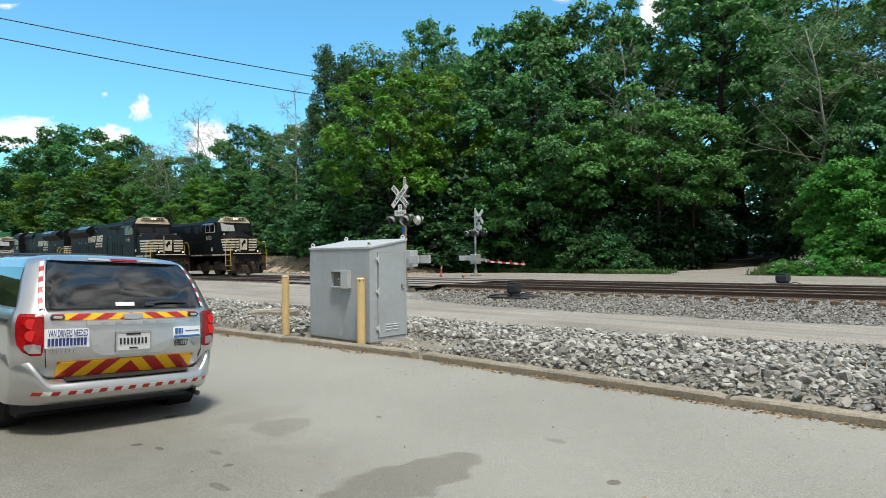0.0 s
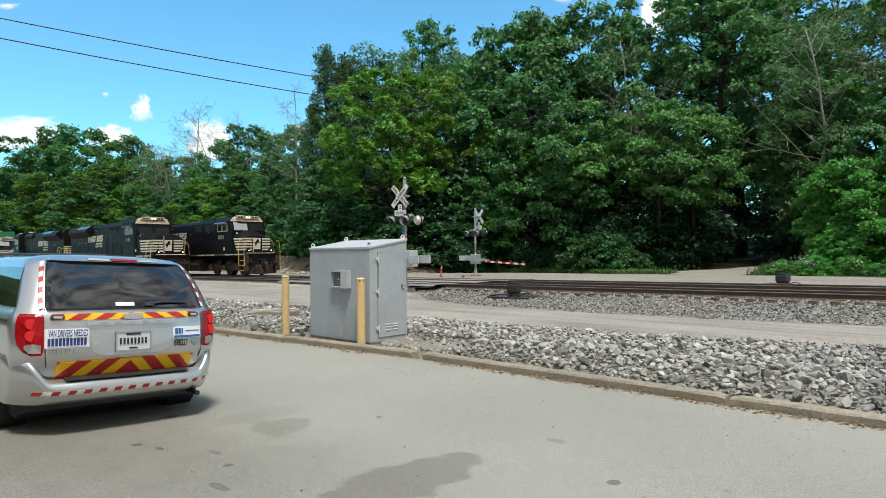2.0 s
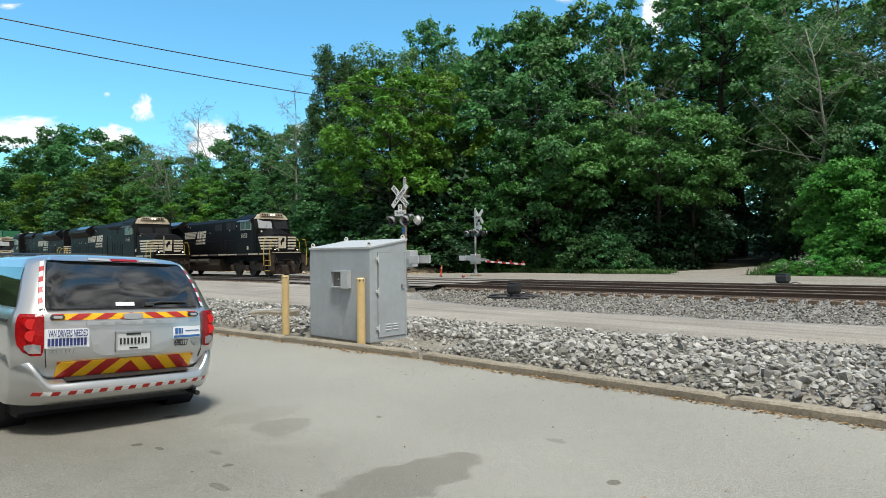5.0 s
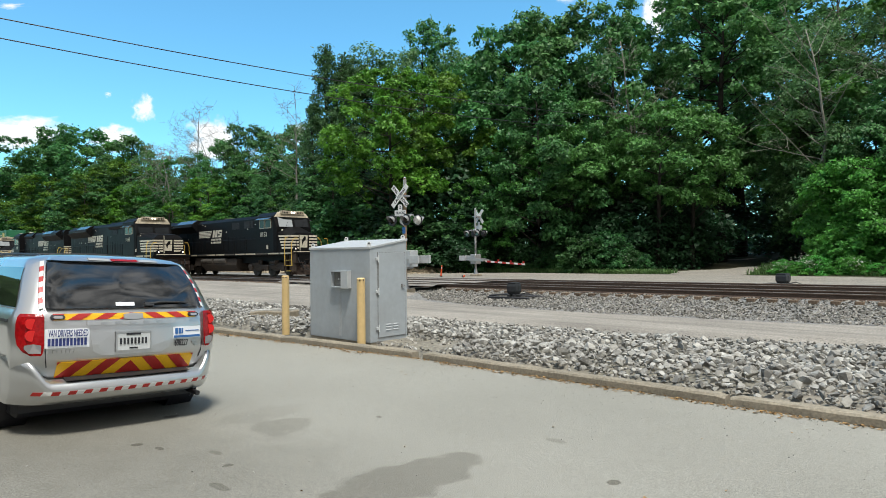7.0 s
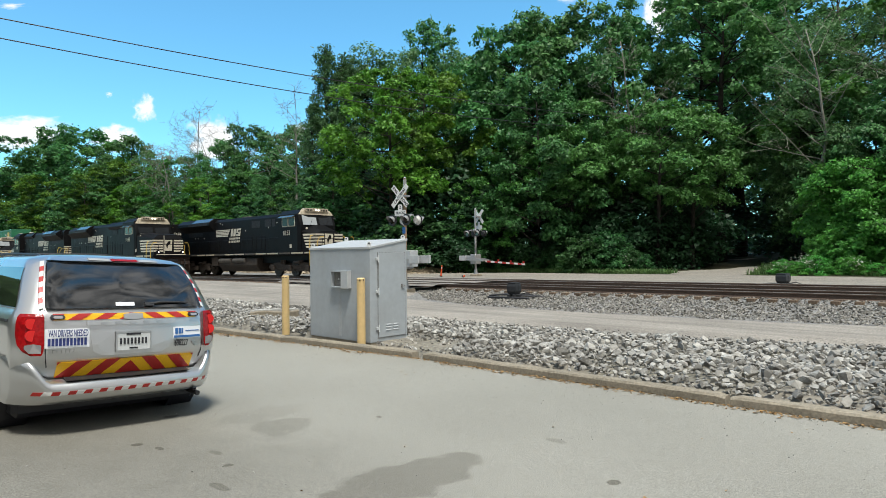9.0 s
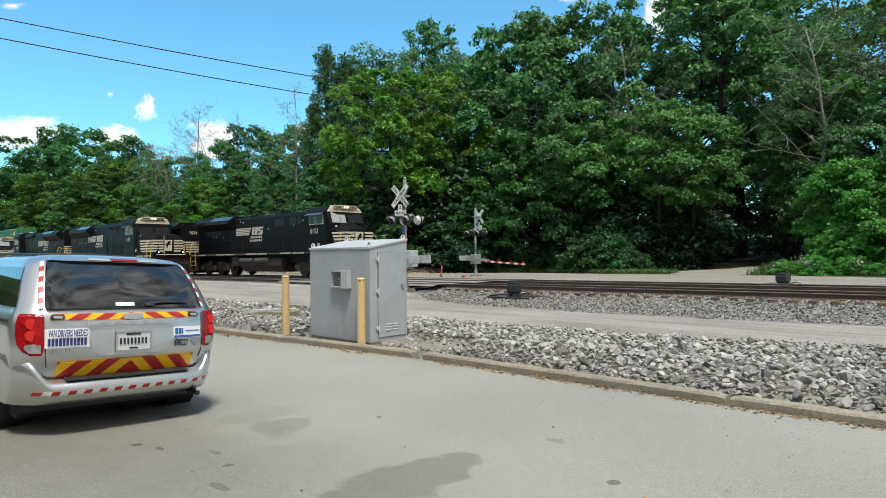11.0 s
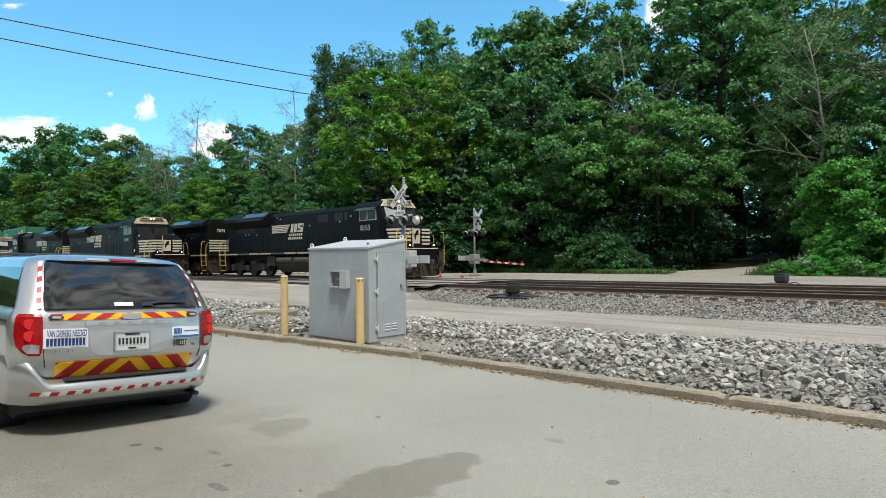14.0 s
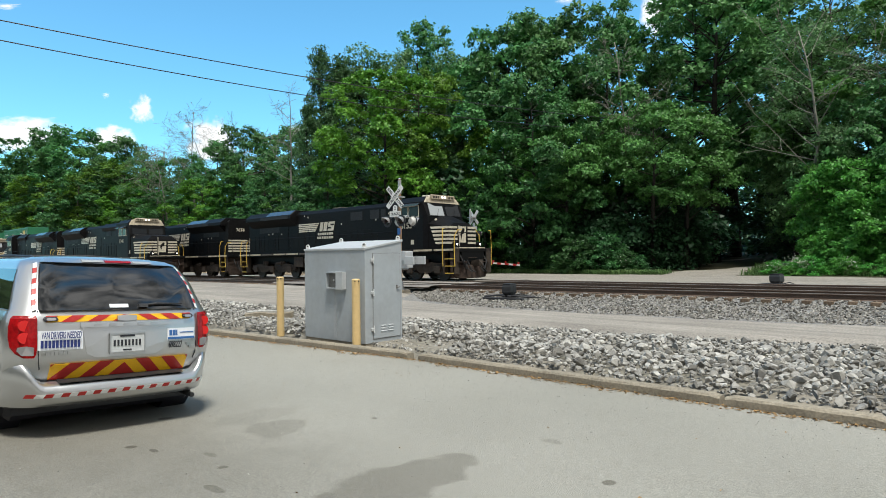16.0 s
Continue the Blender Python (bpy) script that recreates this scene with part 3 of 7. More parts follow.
def make_tree(name, label, seed, height, radius, base, material, boughs=26, twigs=16, per=10, size=0.3, shape="round", bark=None, bough_r=1.5, spread=0.2, narrow=0.5, up=0.5, dome=0.5, lift=0.45):
    """A tapered trunk with limbs; each bough is a dome of leaf clumps, with dark gaps between the boughs."""
    rng = random.Random(seed)
    t = thing(name, label, "tree")
    bm = bmesh.new()
    lean = Vector((rng.uniform(-0.5, 0.5), rng.uniform(-0.5, 0.5), 0))
    tp = [Vector((0, 0, -0.3))] + [Vector((lean.x * k * k + rng.gauss(0, 0.1), lean.y * k * k + rng.gauss(0, 0.1), height * 0.9 * k)) for k in (0.12, 0.3, 0.5, 0.7, 0.85, 1.0)]
    r0 = height * 0.016
    tube(tp, [r0 * 1.5, r0 * 1.05, r0 * 0.9, r0 * 0.7, r0 * 0.45, r0 * 0.25, 0.03], 8, bm)
    ends = []
    for i in range(boughs):
        k = (i + 0.5) / boughs
        z = base + (height - base) * (0.04 + 0.96 * k)
        u = (z - base) / (height - base)
        if shape == "round":
            rr = radius * math.sqrt(max(0.05, 1 - (u * 1.75 - 0.75) ** 2)) if u > 0.43 else radius * (0.72 + 0.65 * u)
        elif shape == "cone":
            rr = radius * (1.02 - u) ** 0.8
        elif shape == "tall":
            rr = radius * (0.55 + 0.45 * math.sin(math.pi * min(1, u * 1.05))) * (1 - 0.35 * u)
        else:
            rr = radius * (1 - 0.25 * u)
        a = i * 2.39996 + rng.uniform(-0.5, 0.5)
        reach = rr * rng.uniform(0.5, 1.12)
        f = min(0.999, max(0, (z / (height * 0.9)) - rng.uniform(0.04, 0.14)))
        j = f * 6
        i0 = min(5, int(j))
        root = tp[i0].lerp(tp[i0 + 1], j - i0)
        tip = Vector((math.cos(a) * reach, math.sin(a) * reach, z))
        d = tip - root
        limb(bm, root, d, d.length * 1.02, max(0.04, r0 * 0.32 * (1 - 0.6 * u)), rng, 0.12, 0.02, 4, 5)
        br = bough_r * rng.choice((0.6, 0.8, 1.0, 1.25, 1.5)) * (1 - 0.3 * u)
        out = Vector((math.cos(a), math.sin(a), 0.25))
        for q in range(max(4, int(twigs * (br / bough_r) ** 1.6))):
            w = Vector((rng.gauss(0, 1), rng.gauss(0, 1), rng.gauss(lift, 0.7))).normalized() * br * rng.random() ** 0.22
            flat = w.xy.length / br
            w.z = w.z * dome - 0.28 * br * flat * flat
            w += out * br * 0.2
            p = tip + w
            ends.append((p, (w.normalized() * 0.8 + out * 0.3 + Vector((0, 0, 0.35)))))
            if q % 9 == 0:
                limb(bm, tip + (root - tip) * 0.12, p - tip, w.length, 0.03, rng, 0.2, 0.0, 2, 4)
        p = root.lerp(tip, rng.uniform(0.45, 0.85)) + Vector((rng.gauss(0, 0.5), rng.gauss(0, 0.5), rng.gauss(0, 0.4)))
        ends.append((p, Vector((0, 0, 1))))
    part("trunk", bm, bark or M["bark"], t, smooth=True)
    me = leaf_mesh("crown", [(tuple(p), tuple(d)) for p, d in ends], rng, size * 1.12, material, spread, int(per * 1.4), up, 0.55, 0.12, narrow)
    shared("crown", me, t, Matrix())
    return t


KINDS = {
    "oak": make_tree("oak_tree", "tall dark green broadleaf tree at the forest edge", 1, 19, 5.6, 3.2, M["leaf_oak"], 46, 24, 14, 0.28, bough_r=1.35, spread=0.26, dome=0.75),
    "maple": make_tree("maple_tree", "round yellow-green maple with dense clumped leaves", 2, 14, 5.2, 4.4, M["leaf_maple"], 46, 26, 18, 0.185, bough_r=1.05, spread=0.16, dome=0.7),
    "elm": make_tree("elm_tree", "spreading mid-green tree with layered hanging sprays", 3, 16, 5.4, 2.6, M["leaf_elm"], 38, 28, 14, 0.25, bough_r=1.45, spread=0.22, dome=0.5),
    "lime": make_tree("linden_tree", "yellow-green tree with layered drooping boughs", 13, 16, 4.8, 2.2, M["leaf_lime"], 34, 28, 14, 0.23, bough_r=1.4, spread=0.20, dome=0.4),
    "arch": make_tree("overhanging_tree", "mid-green tree with boughs arching high over dark shade", 15, 16, 5.0, 6.4, M["leaf_arch"], 30, 30, 14, 0.24, bough_r=1.45, spread=0.20, dome=0.36),
    "giant": make_tree("tulip_tree", "very tall leafy tree with a high open crown", 14, 27, 6.0, 6.5, M["leaf_giant"], 52, 26, 14, 0.29, bough_r=1.6, spread=0.26),
    "ash": make_tree("ash_tree", "tall narrow tree with open crown and visible limbs", 4, 23, 4.6, 6.5, M["leaf_oak"], 32, 18, 13, 0.28, shape="tall", bough_r=1.35, spread=0.26),
    "olive": make_tree("hickory_tree", "dull olive-green tree behind the maple", 5, 18, 4.8, 2.0, M["leaf_olive"], 38, 22, 13, 0.23, shape="tall", bough_r=1.35, spread=0.26, dome=0.7, narrow=0.32),
    "cedar": make_tree("cedar_tree", "dark narrow cedar with feathery upright tips", 6, 16, 3.0, 0.8, M["leaf_cedar"], 46, 15, 15, 0.30, shape="cone", bough_r=0.8, spread=0.22, narrow=0.16, up=0.1, dome=0.9, lift=0.7),
    "shrub": make_tree("shrub", "leafy undergrowth shrub at the forest edge", 7, 4.2, 2.4, 0.2, M["leaf_bush"], 20, 15, 10, 0.22, bough_r=0.85, spread=0.2),
    "bright": make_tree("bright_shrub", "bright green leafy shrub by the gravel yard", 8, 5.6, 2.9, 0.2, M["leaf_bright"], 42, 30, 18, 0.135, bough_r=0.85, spread=0.15),
    "weed": make_tree("leafy_weed", "low leafy weed at the edge of the yard", 18, 5.6, 2.9, 0.2, M["leaf_bright"], 20, 14, 9, 0.34, bough_r=1.0, spread=0.3, narrow=0.35),
    "thicket": make_tree("thicket", "dense thicket under the trees, its leaves darkened to paint the shade", 9, 6.5, 3.4, 0.1, M["leaf_under"], 22, 14, 11, 0.27, bough_r=1.2, spread=0.4),
}
PARKED = {}


def plant(kind, s, off, height, wide=1.0, turn=None, group="trees of the forest edge", sink=0.0):
    """One more tree of a kind at a place, scaled to its height."""
    src = KINDS[kind]
    tall = {"oak": 19, "maple": 14, "elm": 16, "lime": 16, "arch": 16, "giant": 27, "ash": 23, "olive": 18, "cedar": 16, "shrub": 4.2, "bright": 5.6, "weed": 5.6, "thicket": 6.5}[kind]
    k = height / tall
    turn = (s * 71.3 + off * 37.7) % 360 if turn is None else turn
    m = R @ pose(s, -off, ground_z(s, off) - sink, 0, 0, turn)
    if kind not in PARKED:
        ob = src
        PARKED[kind] = ob
    else:
        ob = copy_thing(src, Matrix())
    ob.matrix_basis = m @ Matrix.Diagonal((k * wide, k * wide, k, 1))
    ob["group"] = group
    return ob


def by_ray(x, depth):
    """Plan place s, off of a spot seen at sideways slope x and that depth."""
    p = R.inverted() @ Vector((x * depth, depth, 0))
    return p.x, -p.y


# forest edge, from the far end of the line to the yard: (kind, slope, depth, height, width)
for kind, x, depth, h, w in [
    ("oak", -0.740, 165, 22.5, 1.2),
    ("oak", -0.699, 150, 21.5, 1.2),
    ("elm", -0.663, 140, 27.5, 1.15),
    ("oak", -0.617, 132, 26.5, 1.1),
    ("oak", -0.576, 126, 25.9, 1.1),
    ("elm", -0.68, 172, 24, 1.5),
    ("oak", -0.60, 160, 26, 1.4),
    ("elm", -0.535, 145, 20.5, 1.4),
    ("elm", -0.47, 128, 16.5, 1.4),
    ("oak", -0.395, 112, 15.5, 1.3),
    ("elm", -0.33, 104, 14.5, 1.3),
    ("oak", -0.262, 96, 14.0, 1.2),
    ("maple", -0.515, 112, 17, 1.3),
    ("maple", -0.631, 122, 16, 1.3),
    ("lime", -0.540, 120, 21.8, 1.1),
    ("oak", -0.502, 118, 22.5, 1),
    ("elm", -0.576, 108, 14.3, 1.2),
    ("maple", -0.490, 106, 12.5, 1.2),
    ("olive", -0.463, 104, 16.9, 1.2),
    ("lime", -0.431, 100, 15.6, 1.1),
    ("olive", -0.399, 96, 15.6, 1),
    ("elm", -0.440, 92, 9.8, 1.2),
    ("oak", -0.354, 94, 17.2, 0.9),
    ("maple", -0.375, 86, 10.7, 1.1),
    ("oak", -0.313, 90, 18.5, 0.85),
    ("lime", -0.326, 82, 10.9, 1.1),
    ("oak", -0.276, 84, 16.3, 0.9),
    ("elm", -0.278, 74, 9.3, 1.1),
    ("oak", -0.240, 80, 16.3, 0.85),
    ("olive", -0.213, 74, 15.5, 0.8),
    ("lime", -0.235, 68, 8.6, 1),
    ("cedar", -0.184, 68, 22.7, 0.8),
    ("cedar", -0.156, 70, 22.2, 1.0),
    ("cedar", -0.131, 68, 20.5, 1.3),
    ("cedar", -0.204, 64, 16.3, 0.8),
    ("olive", -0.105, 70, 22.6, 0.9),
    ("ash", -0.035, 72, 26.7, 0.8),
    ("olive", -0.065, 68, 21.8, 0.9),
    ("ash", 0.005, 70, 25.2, 0.75),
    ("olive", 0.033, 64, 20.0, 0.9),
    ("maple", -0.085, 54, 16.2, 0.95),
    ("maple", -0.030, 57, 16.6, 0.85),
    ("elm", -0.176, 60, 9.3, 1.1),
    ("oak", 0.069, 66, 20.6, 0.8),
    ("oak", 0.110, 60, 22.6, 0.85),
    ("oak", 0.146, 62, 24.4, 0.85),
    ("oak", 0.196, 60, 23.9, 0.9),
    ("lime", 0.042, 54, 7.9, 0.9),
    ("elm", 0.155, 50, 15.3, 0.85),
    ("lime", 0.110, 52, 11.3, 0.8),
    ("elm", 0.251, 60, 24.1, 0.85),
    ("arch", 0.205, 49, 11.4, 0.95),
    ("ash", 0.275, 54, 23.5, 0.8),
    ("arch", 0.235, 50, 13.6, 0.8),
    ("arch", 0.346, 48, 12.8, 0.95),
    ("arch", 0.401, 49, 12.6, 0.95),
    ("giant", 0.545, 82, 30, 1.1),
    ("giant", 0.415, 62, 28.9, 0.85),
    ("giant", 0.446, 58, 27.6, 1),
    ("giant", 0.478, 66, 29.5, 1.1),
    ("giant", 0.583, 64, 29.7, 1),
    ("olive", 0.610, 47, 18, 0.85),
    ("olive", 0.578, 50, 14.2, 0.8),
    ("olive", 0.642, 54, 25.2, 1.2),
    ("olive", 0.672, 48, 19.6, 0.9),
    ("elm", 0.701, 42, 12.1, 0.9),
    ("lime", 0.751, 46, 20.4, 1.1),
    ("lime", 0.616, 42, 7.1, 0.7),
    ("olive", 0.651, 43, 10.1, 0.75),
    ("elm", 0.778, 40, 12.6, 1),
    ("ash", 0.346, 58, 20.5, 0.6),
]:
    s, o = by_ray(x, depth)
    plant(kind, s, o, h, w)
for x, depth, h, w in [(0.628, 40.5, 4.6, 0.70), (0.66, 39.8, 6.6, 0.80), (0.69, 38.5, 7.0, 0.95), (0.74, 38.0, 6.5, 1.0), (0.60, 39.0, 2.2, 0.6), (0.63, 37.6, 2.0, 0.7), (0.67, 37.0, 2.2, 0.7), (0.55, 38.2, 0.9, 1.5), (0.572, 37.2, 0.6, 1.9), (0.60, 36.8, 1.15, 1.2), (0.635, 36.2, 0.6, 2.0), (0.66, 35.8, 1.1, 1.2), (0.70, 35.0, 0.7, 1.8), (0.735, 34.6, 1.2, 1.2)]:
    s, o = by_ray(x, depth)
    plant("bright" if h > 1.5 else "weed", s, o, h, w, group="shrubs by the yard")
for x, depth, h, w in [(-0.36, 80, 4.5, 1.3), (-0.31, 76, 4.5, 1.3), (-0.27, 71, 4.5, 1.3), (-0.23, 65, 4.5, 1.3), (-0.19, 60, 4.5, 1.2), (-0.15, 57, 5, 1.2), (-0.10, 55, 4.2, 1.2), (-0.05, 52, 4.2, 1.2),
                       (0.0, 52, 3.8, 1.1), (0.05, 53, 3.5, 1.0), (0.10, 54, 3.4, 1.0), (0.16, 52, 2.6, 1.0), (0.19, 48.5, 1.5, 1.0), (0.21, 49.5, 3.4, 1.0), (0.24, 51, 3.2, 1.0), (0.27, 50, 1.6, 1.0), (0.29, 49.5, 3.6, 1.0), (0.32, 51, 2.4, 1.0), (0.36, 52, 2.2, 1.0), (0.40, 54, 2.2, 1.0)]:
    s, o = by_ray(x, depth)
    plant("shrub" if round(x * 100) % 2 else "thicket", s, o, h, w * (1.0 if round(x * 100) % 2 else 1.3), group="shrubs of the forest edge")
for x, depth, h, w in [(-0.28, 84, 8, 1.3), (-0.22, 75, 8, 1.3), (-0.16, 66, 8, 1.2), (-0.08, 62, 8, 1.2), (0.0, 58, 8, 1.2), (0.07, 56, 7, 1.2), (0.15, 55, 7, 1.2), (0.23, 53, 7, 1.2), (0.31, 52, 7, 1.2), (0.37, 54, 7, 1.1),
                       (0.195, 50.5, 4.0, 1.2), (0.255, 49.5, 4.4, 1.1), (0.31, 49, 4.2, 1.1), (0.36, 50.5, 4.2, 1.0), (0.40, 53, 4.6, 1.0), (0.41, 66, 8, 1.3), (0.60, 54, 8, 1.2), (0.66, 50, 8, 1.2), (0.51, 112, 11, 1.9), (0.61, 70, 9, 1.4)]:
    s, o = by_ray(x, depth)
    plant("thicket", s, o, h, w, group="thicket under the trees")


# leafy bushes along the far edge of the yard
rng = random.Random(64)
for i in range(17):
    x = -0.03 + i * 0.0225 + rng.uniform(-0.006, 0.006)
    depth = (40.7 + rng.uniform(0.3, 2.0)) / (0.68 * x + 0.733)
    s, o = by_ray(x, depth)
    plant("shrub", s, o, rng.uniform(1.1, 2.9), rng.uniform(0.8, 1.15), group="shrubs of the forest edge")


def bare_tree(label, s, off, height, seed, limbs=14, base=0.35, reach=0.32, bend=0.12, twigs=3):
    """A dead or leafless tree: trunk, forked limbs and thin twigs."""
    rng = random.Random(seed)
    t = thing("bare_tree", label, "tree", R @ pose(s, -off, ground_z(s, off)), "bare trees")
    bm = bmesh.new()
    pts = limb(bm, (0, 0, -0.3), (rng.uniform(-0.08, 0.08), rng.uniform(-0.08, 0.08), 1), height, height * 0.009 + 0.03, rng, bend, 0.05, 9, 7)
    part("trunk", bm, M["dead_wood"], t, smooth=True)
    crown = bmesh.new()
    for i in range(limbs):
        k = base + (0.97 - base) * i / limbs
        j = k * (len(pts) - 1)
        root = pts[int(j)].lerp(pts[min(len(pts) - 1, int(j) + 1)], j - int(j))
        a = rng.uniform(0, 6.28)
        d = Vector((math.cos(a), math.sin(a), rng.uniform(0.3, 1.0)))
        ln = height * reach * (1.25 - 0.75 * k) * rng.uniform(0.7, 1.2)
        lp = limb(crown, root, d, ln, 0.015 + height * 0.0021 * (1.2 - k), rng, 0.25, 0.08, 6, 5)
        for q in lp[2:]:
            for _ in range(twigs):
                tw = Vector((rng.gauss(0, 1), rng.gauss(0, 1), rng.gauss(0.5, 0.6)))
                lp2 = limb(crown, q, tw, ln * rng.uniform(0.2, 0.42), 0.011, rng, 0.3, 0.05, 3, 3)
                limb(crown, lp2[1], tw + Vector((rng.gauss(0, 1), rng.gauss(0, 1), 0)), ln * 0.18, 0.010, rng, 0.3, 0.05, 2, 3)
    part("crown", crown, M["dead_wood"], t, "bare grey branches")
    return t


for label, x, depth, h, seed, n, base in [("leafless grey tree standing above the woods", -0.385, 92, 22, 1, 16, 0.55), ("leafless grey tree standing above the woods", -0.36, 96, 20, 2, 14, 0.5),
                                          ("leafless grey tree standing above the woods", -0.325, 90, 20.5, 3, 14, 0.6), ("leafless grey tree standing above the woods", -0.45, 98, 19, 4, 14, 0.5),
                                          ("thin bare tree among the leaves", -0.43, 94, 17, 5, 14, 0.4), ("bare snag at the edge of the cedars", -0.235, 66, 17, 6, 9, 0.5),
                                          ("dead grey tree with crooked limbs over the lane", 0.612, 44.0, 17.5, 7, 12, 0.42), ("dead grey tree with crooked limbs over the lane", 0.665, 43.0, 16.5, 8, 12, 0.42),
                                          ("slender pale trunk with bare limbs", 0.295, 51, 19, 9, 9, 0.4)]:
    s, o = by_ray(x, depth)
    crooked = "crooked" in label
    bare_tree(label, s, o, h, seed, n, base, 0.46 if crooked else 0.32, 0.34 if crooked else 0.12, 1 if crooked else 3)


def blades(name, label, count, place, tall, material, seed, wide=0.012):
    """Grass and weeds as many thin bent blades in one mesh."""
    rs = np.random.RandomState(seed)
    verts, faces = [], []
    for _ in range(count):
        s, o, z, k = place(rs)
        h = tall * k * rs.uniform(0.5, 1.3)
        a = rs.uniform(0, 6.28)
        c, d = math.cos(a), math.sin(a)
        w = wide * rs.uniform(0.7, 1.6)
        l1, l2 = h * rs.uniform(0.05, 0.25), h * rs.uniform(0.3, 0.8)
        b = len(verts)
        verts += [(s - d * w, -o + c * w, z), (s + d * w, -o - c * w, z), (s + c * l1 + d * w * 0.8, -o + d * l1 - c * w * 0.8, z + h * 0.6), (s + c * l1 - d * w * 0.8, -o + d * l1 + c * w * 0.8, z + h * 0.6), (s + c * l2, -o + d * l2, z + h * rs.uniform(0.8, 1.0))]
        faces += [(b, b + 1, b + 2, b + 3), (b + 3, b + 2, b + 4)]
    ob = mesh_part(name, verts, faces, material, m=R.copy())
    return tagged(ob, label, "grass", kind="stuff")


def verge(rs):
    s = rs.uniform(-16, 5)
    o = -15.6 - abs(rs.normal()) * 0.9 + 0.6 * noise.noise(Vector((s * 0.6, 0, 0)))
    return s, o, ground_z(s, o), 1.0


def yard_edge(rs):
    s = rs.uniform(9.5, 22)
    back = rs.uniform(0, 1) ** 0.7 * 3.6
    o = -16.7 - back + 1.1 * noise.noise(Vector((s * 0.45, 3, 0)))
    return s, o, ground_z(s, o), max(0.15, min(1.1, 0.25 + back * 0.35) + 0.9 * noise.noise(Vector((s * 0.9, o * 1.3, 4))))


def bank_grass(rs):
    s = rs.uniform(-60, -12)
    o = -13.6 - abs(rs.normal()) * 0.9
    return s, o, ground_z(s, o), 1.3


blades("grass", "rough green grass along the forest edge", 9000, verge, 0.36, M["grass"], 1, 0.02)
blades("grass", "tall weeds and grass at the edge of the yard", 4000, yard_edge, 0.5, M["grass"], 2, 0.02)
blades("grass", "weeds on the top of the bank", 3500, bank_grass, 0.7, M["grass"], 3, 0.03)


def blossom():
    """Small white flower heads among the weeds."""
    rng = random.Random(77)
    verts, faces = [], []
    for k in range(310):
        if k < 300:
            cs, cz = ((11.6, 0.55), (12.6, 0.9), (13.1, 0.7), (15.3, 0.75))[k % 4]
            s, o, z = rng.gauss(cs, 0.28), -16.9 - abs(rng.gauss(0, 0.4)), cz + rng.gauss(0, 0.16)
        else:
            s, o, z = rng.gauss(2.6, 0.35), -15.2 + rng.gauss(0, 0.2), rng.uniform(0.5, 1.2)
        b = len(verts)
        r = rng.uniform(0.02, 0.05)
        for i in range(6):
            a = i * math.pi / 3
            verts.append((s + r * math.cos(a), -o + r * math.sin(a), z + 0.25 + rng.uniform(-0.02, 0.02)))
        verts.append((s, -o, z + 0.22))
        faces += [(b + i, b + (i + 1) % 6, b + 6) for i in range(6)]
    ob = mesh_part("blossom", verts, faces, M["flower"], m=R.copy())
    tagged(ob, "small white flower heads on the weeds", "flowers", kind="stuff")


blossom()
# ---- railway engines ----
M["loco"] = surface("black_engine_paint", (0.0048, 0.005, 0.006), 0.5, var=0.25, fine=6, patch=0.7, second=(0.013, 0.012, 0.0105), amount=0.5, bump=0.04, spec=0.10)
M["loco_dirt"] = surface("grimy_running_gear", (0.030, 0.024, 0.020), 0.85, var=0.3, fine=12, patch=1.2, second=(0.062, 0.045, 0.033), amount=0.7, bump=0.3, spec=0.3)
M["rusty"] = surface("rusty_pilot_steel", (0.060, 0.038, 0.028), 0.85, var=0.35, fine=9, patch=2.2, second=(0.020, 0.016, 0.014), amount=0.9, bump=0.4, spec=0.3)
M["loco_sill"] = surface("dusty_side_sill", (0.10, 0.085, 0.07), 0.8, var=0.3, fine=9, patch=1.5, second=(0.03, 0.027, 0.024), amount=0.6, bump=0.1)
M["cream"] = surface("cream_stripe_paint", (0.58, 0.53, 0.43), 0.55, var=0.2, fine=10, patch=1.5, second=(0.36, 0.32, 0.25), amount=0.5, bump=0.05)
M["fascia"] = surface("weathered_cream_fascia", (0.50, 0.44, 0.33), 0.55, var=0.22, fine=8, patch=2.5, second=(0.24, 0.18, 0.12), amount=0.7, bump=0.05)
M["yellow"] = surface("yellow_handrail_paint", (0.62, 0.42, 0.06), 0.5, var=0.15, fine=20, second=(0.40, 0.27, 0.06), bump=0.05)
M["cab_glass"] = plain("cab_glass", (0.012, 0.014, 0.016), 0.12, spec=0.3)
# pale base colour paints the sky's reflection on one windscreen pane
M["cab_glass_pale"] = plain("cab_glass_painted_sky", (0.30, 0.32, 0.33), 0.12, spec=0.8, coat=1.0)
M["grille"] = surface("dark_grille", (0.008, 0.008, 0.009), 0.7, var=0.3, fine=60, bump=0.5)
M["roof_metal"] = surface("sky_sheen_paint", (0.03, 0.035, 0.042), 0.16, var=0.2, fine=4, patch=0.8, second=(0.05, 0.05, 0.05), bump=0.02, spec=1.0)
M["lamp_on"] = glow("lit_headlight", (1.0, 0.95, 0.85), 1.5)
M["steel"] = surface("worn_wheel_steel", (0.05, 0.042, 0.037), 0.6, metal=0.3, var=0.2, fine=15, bump=0.1)


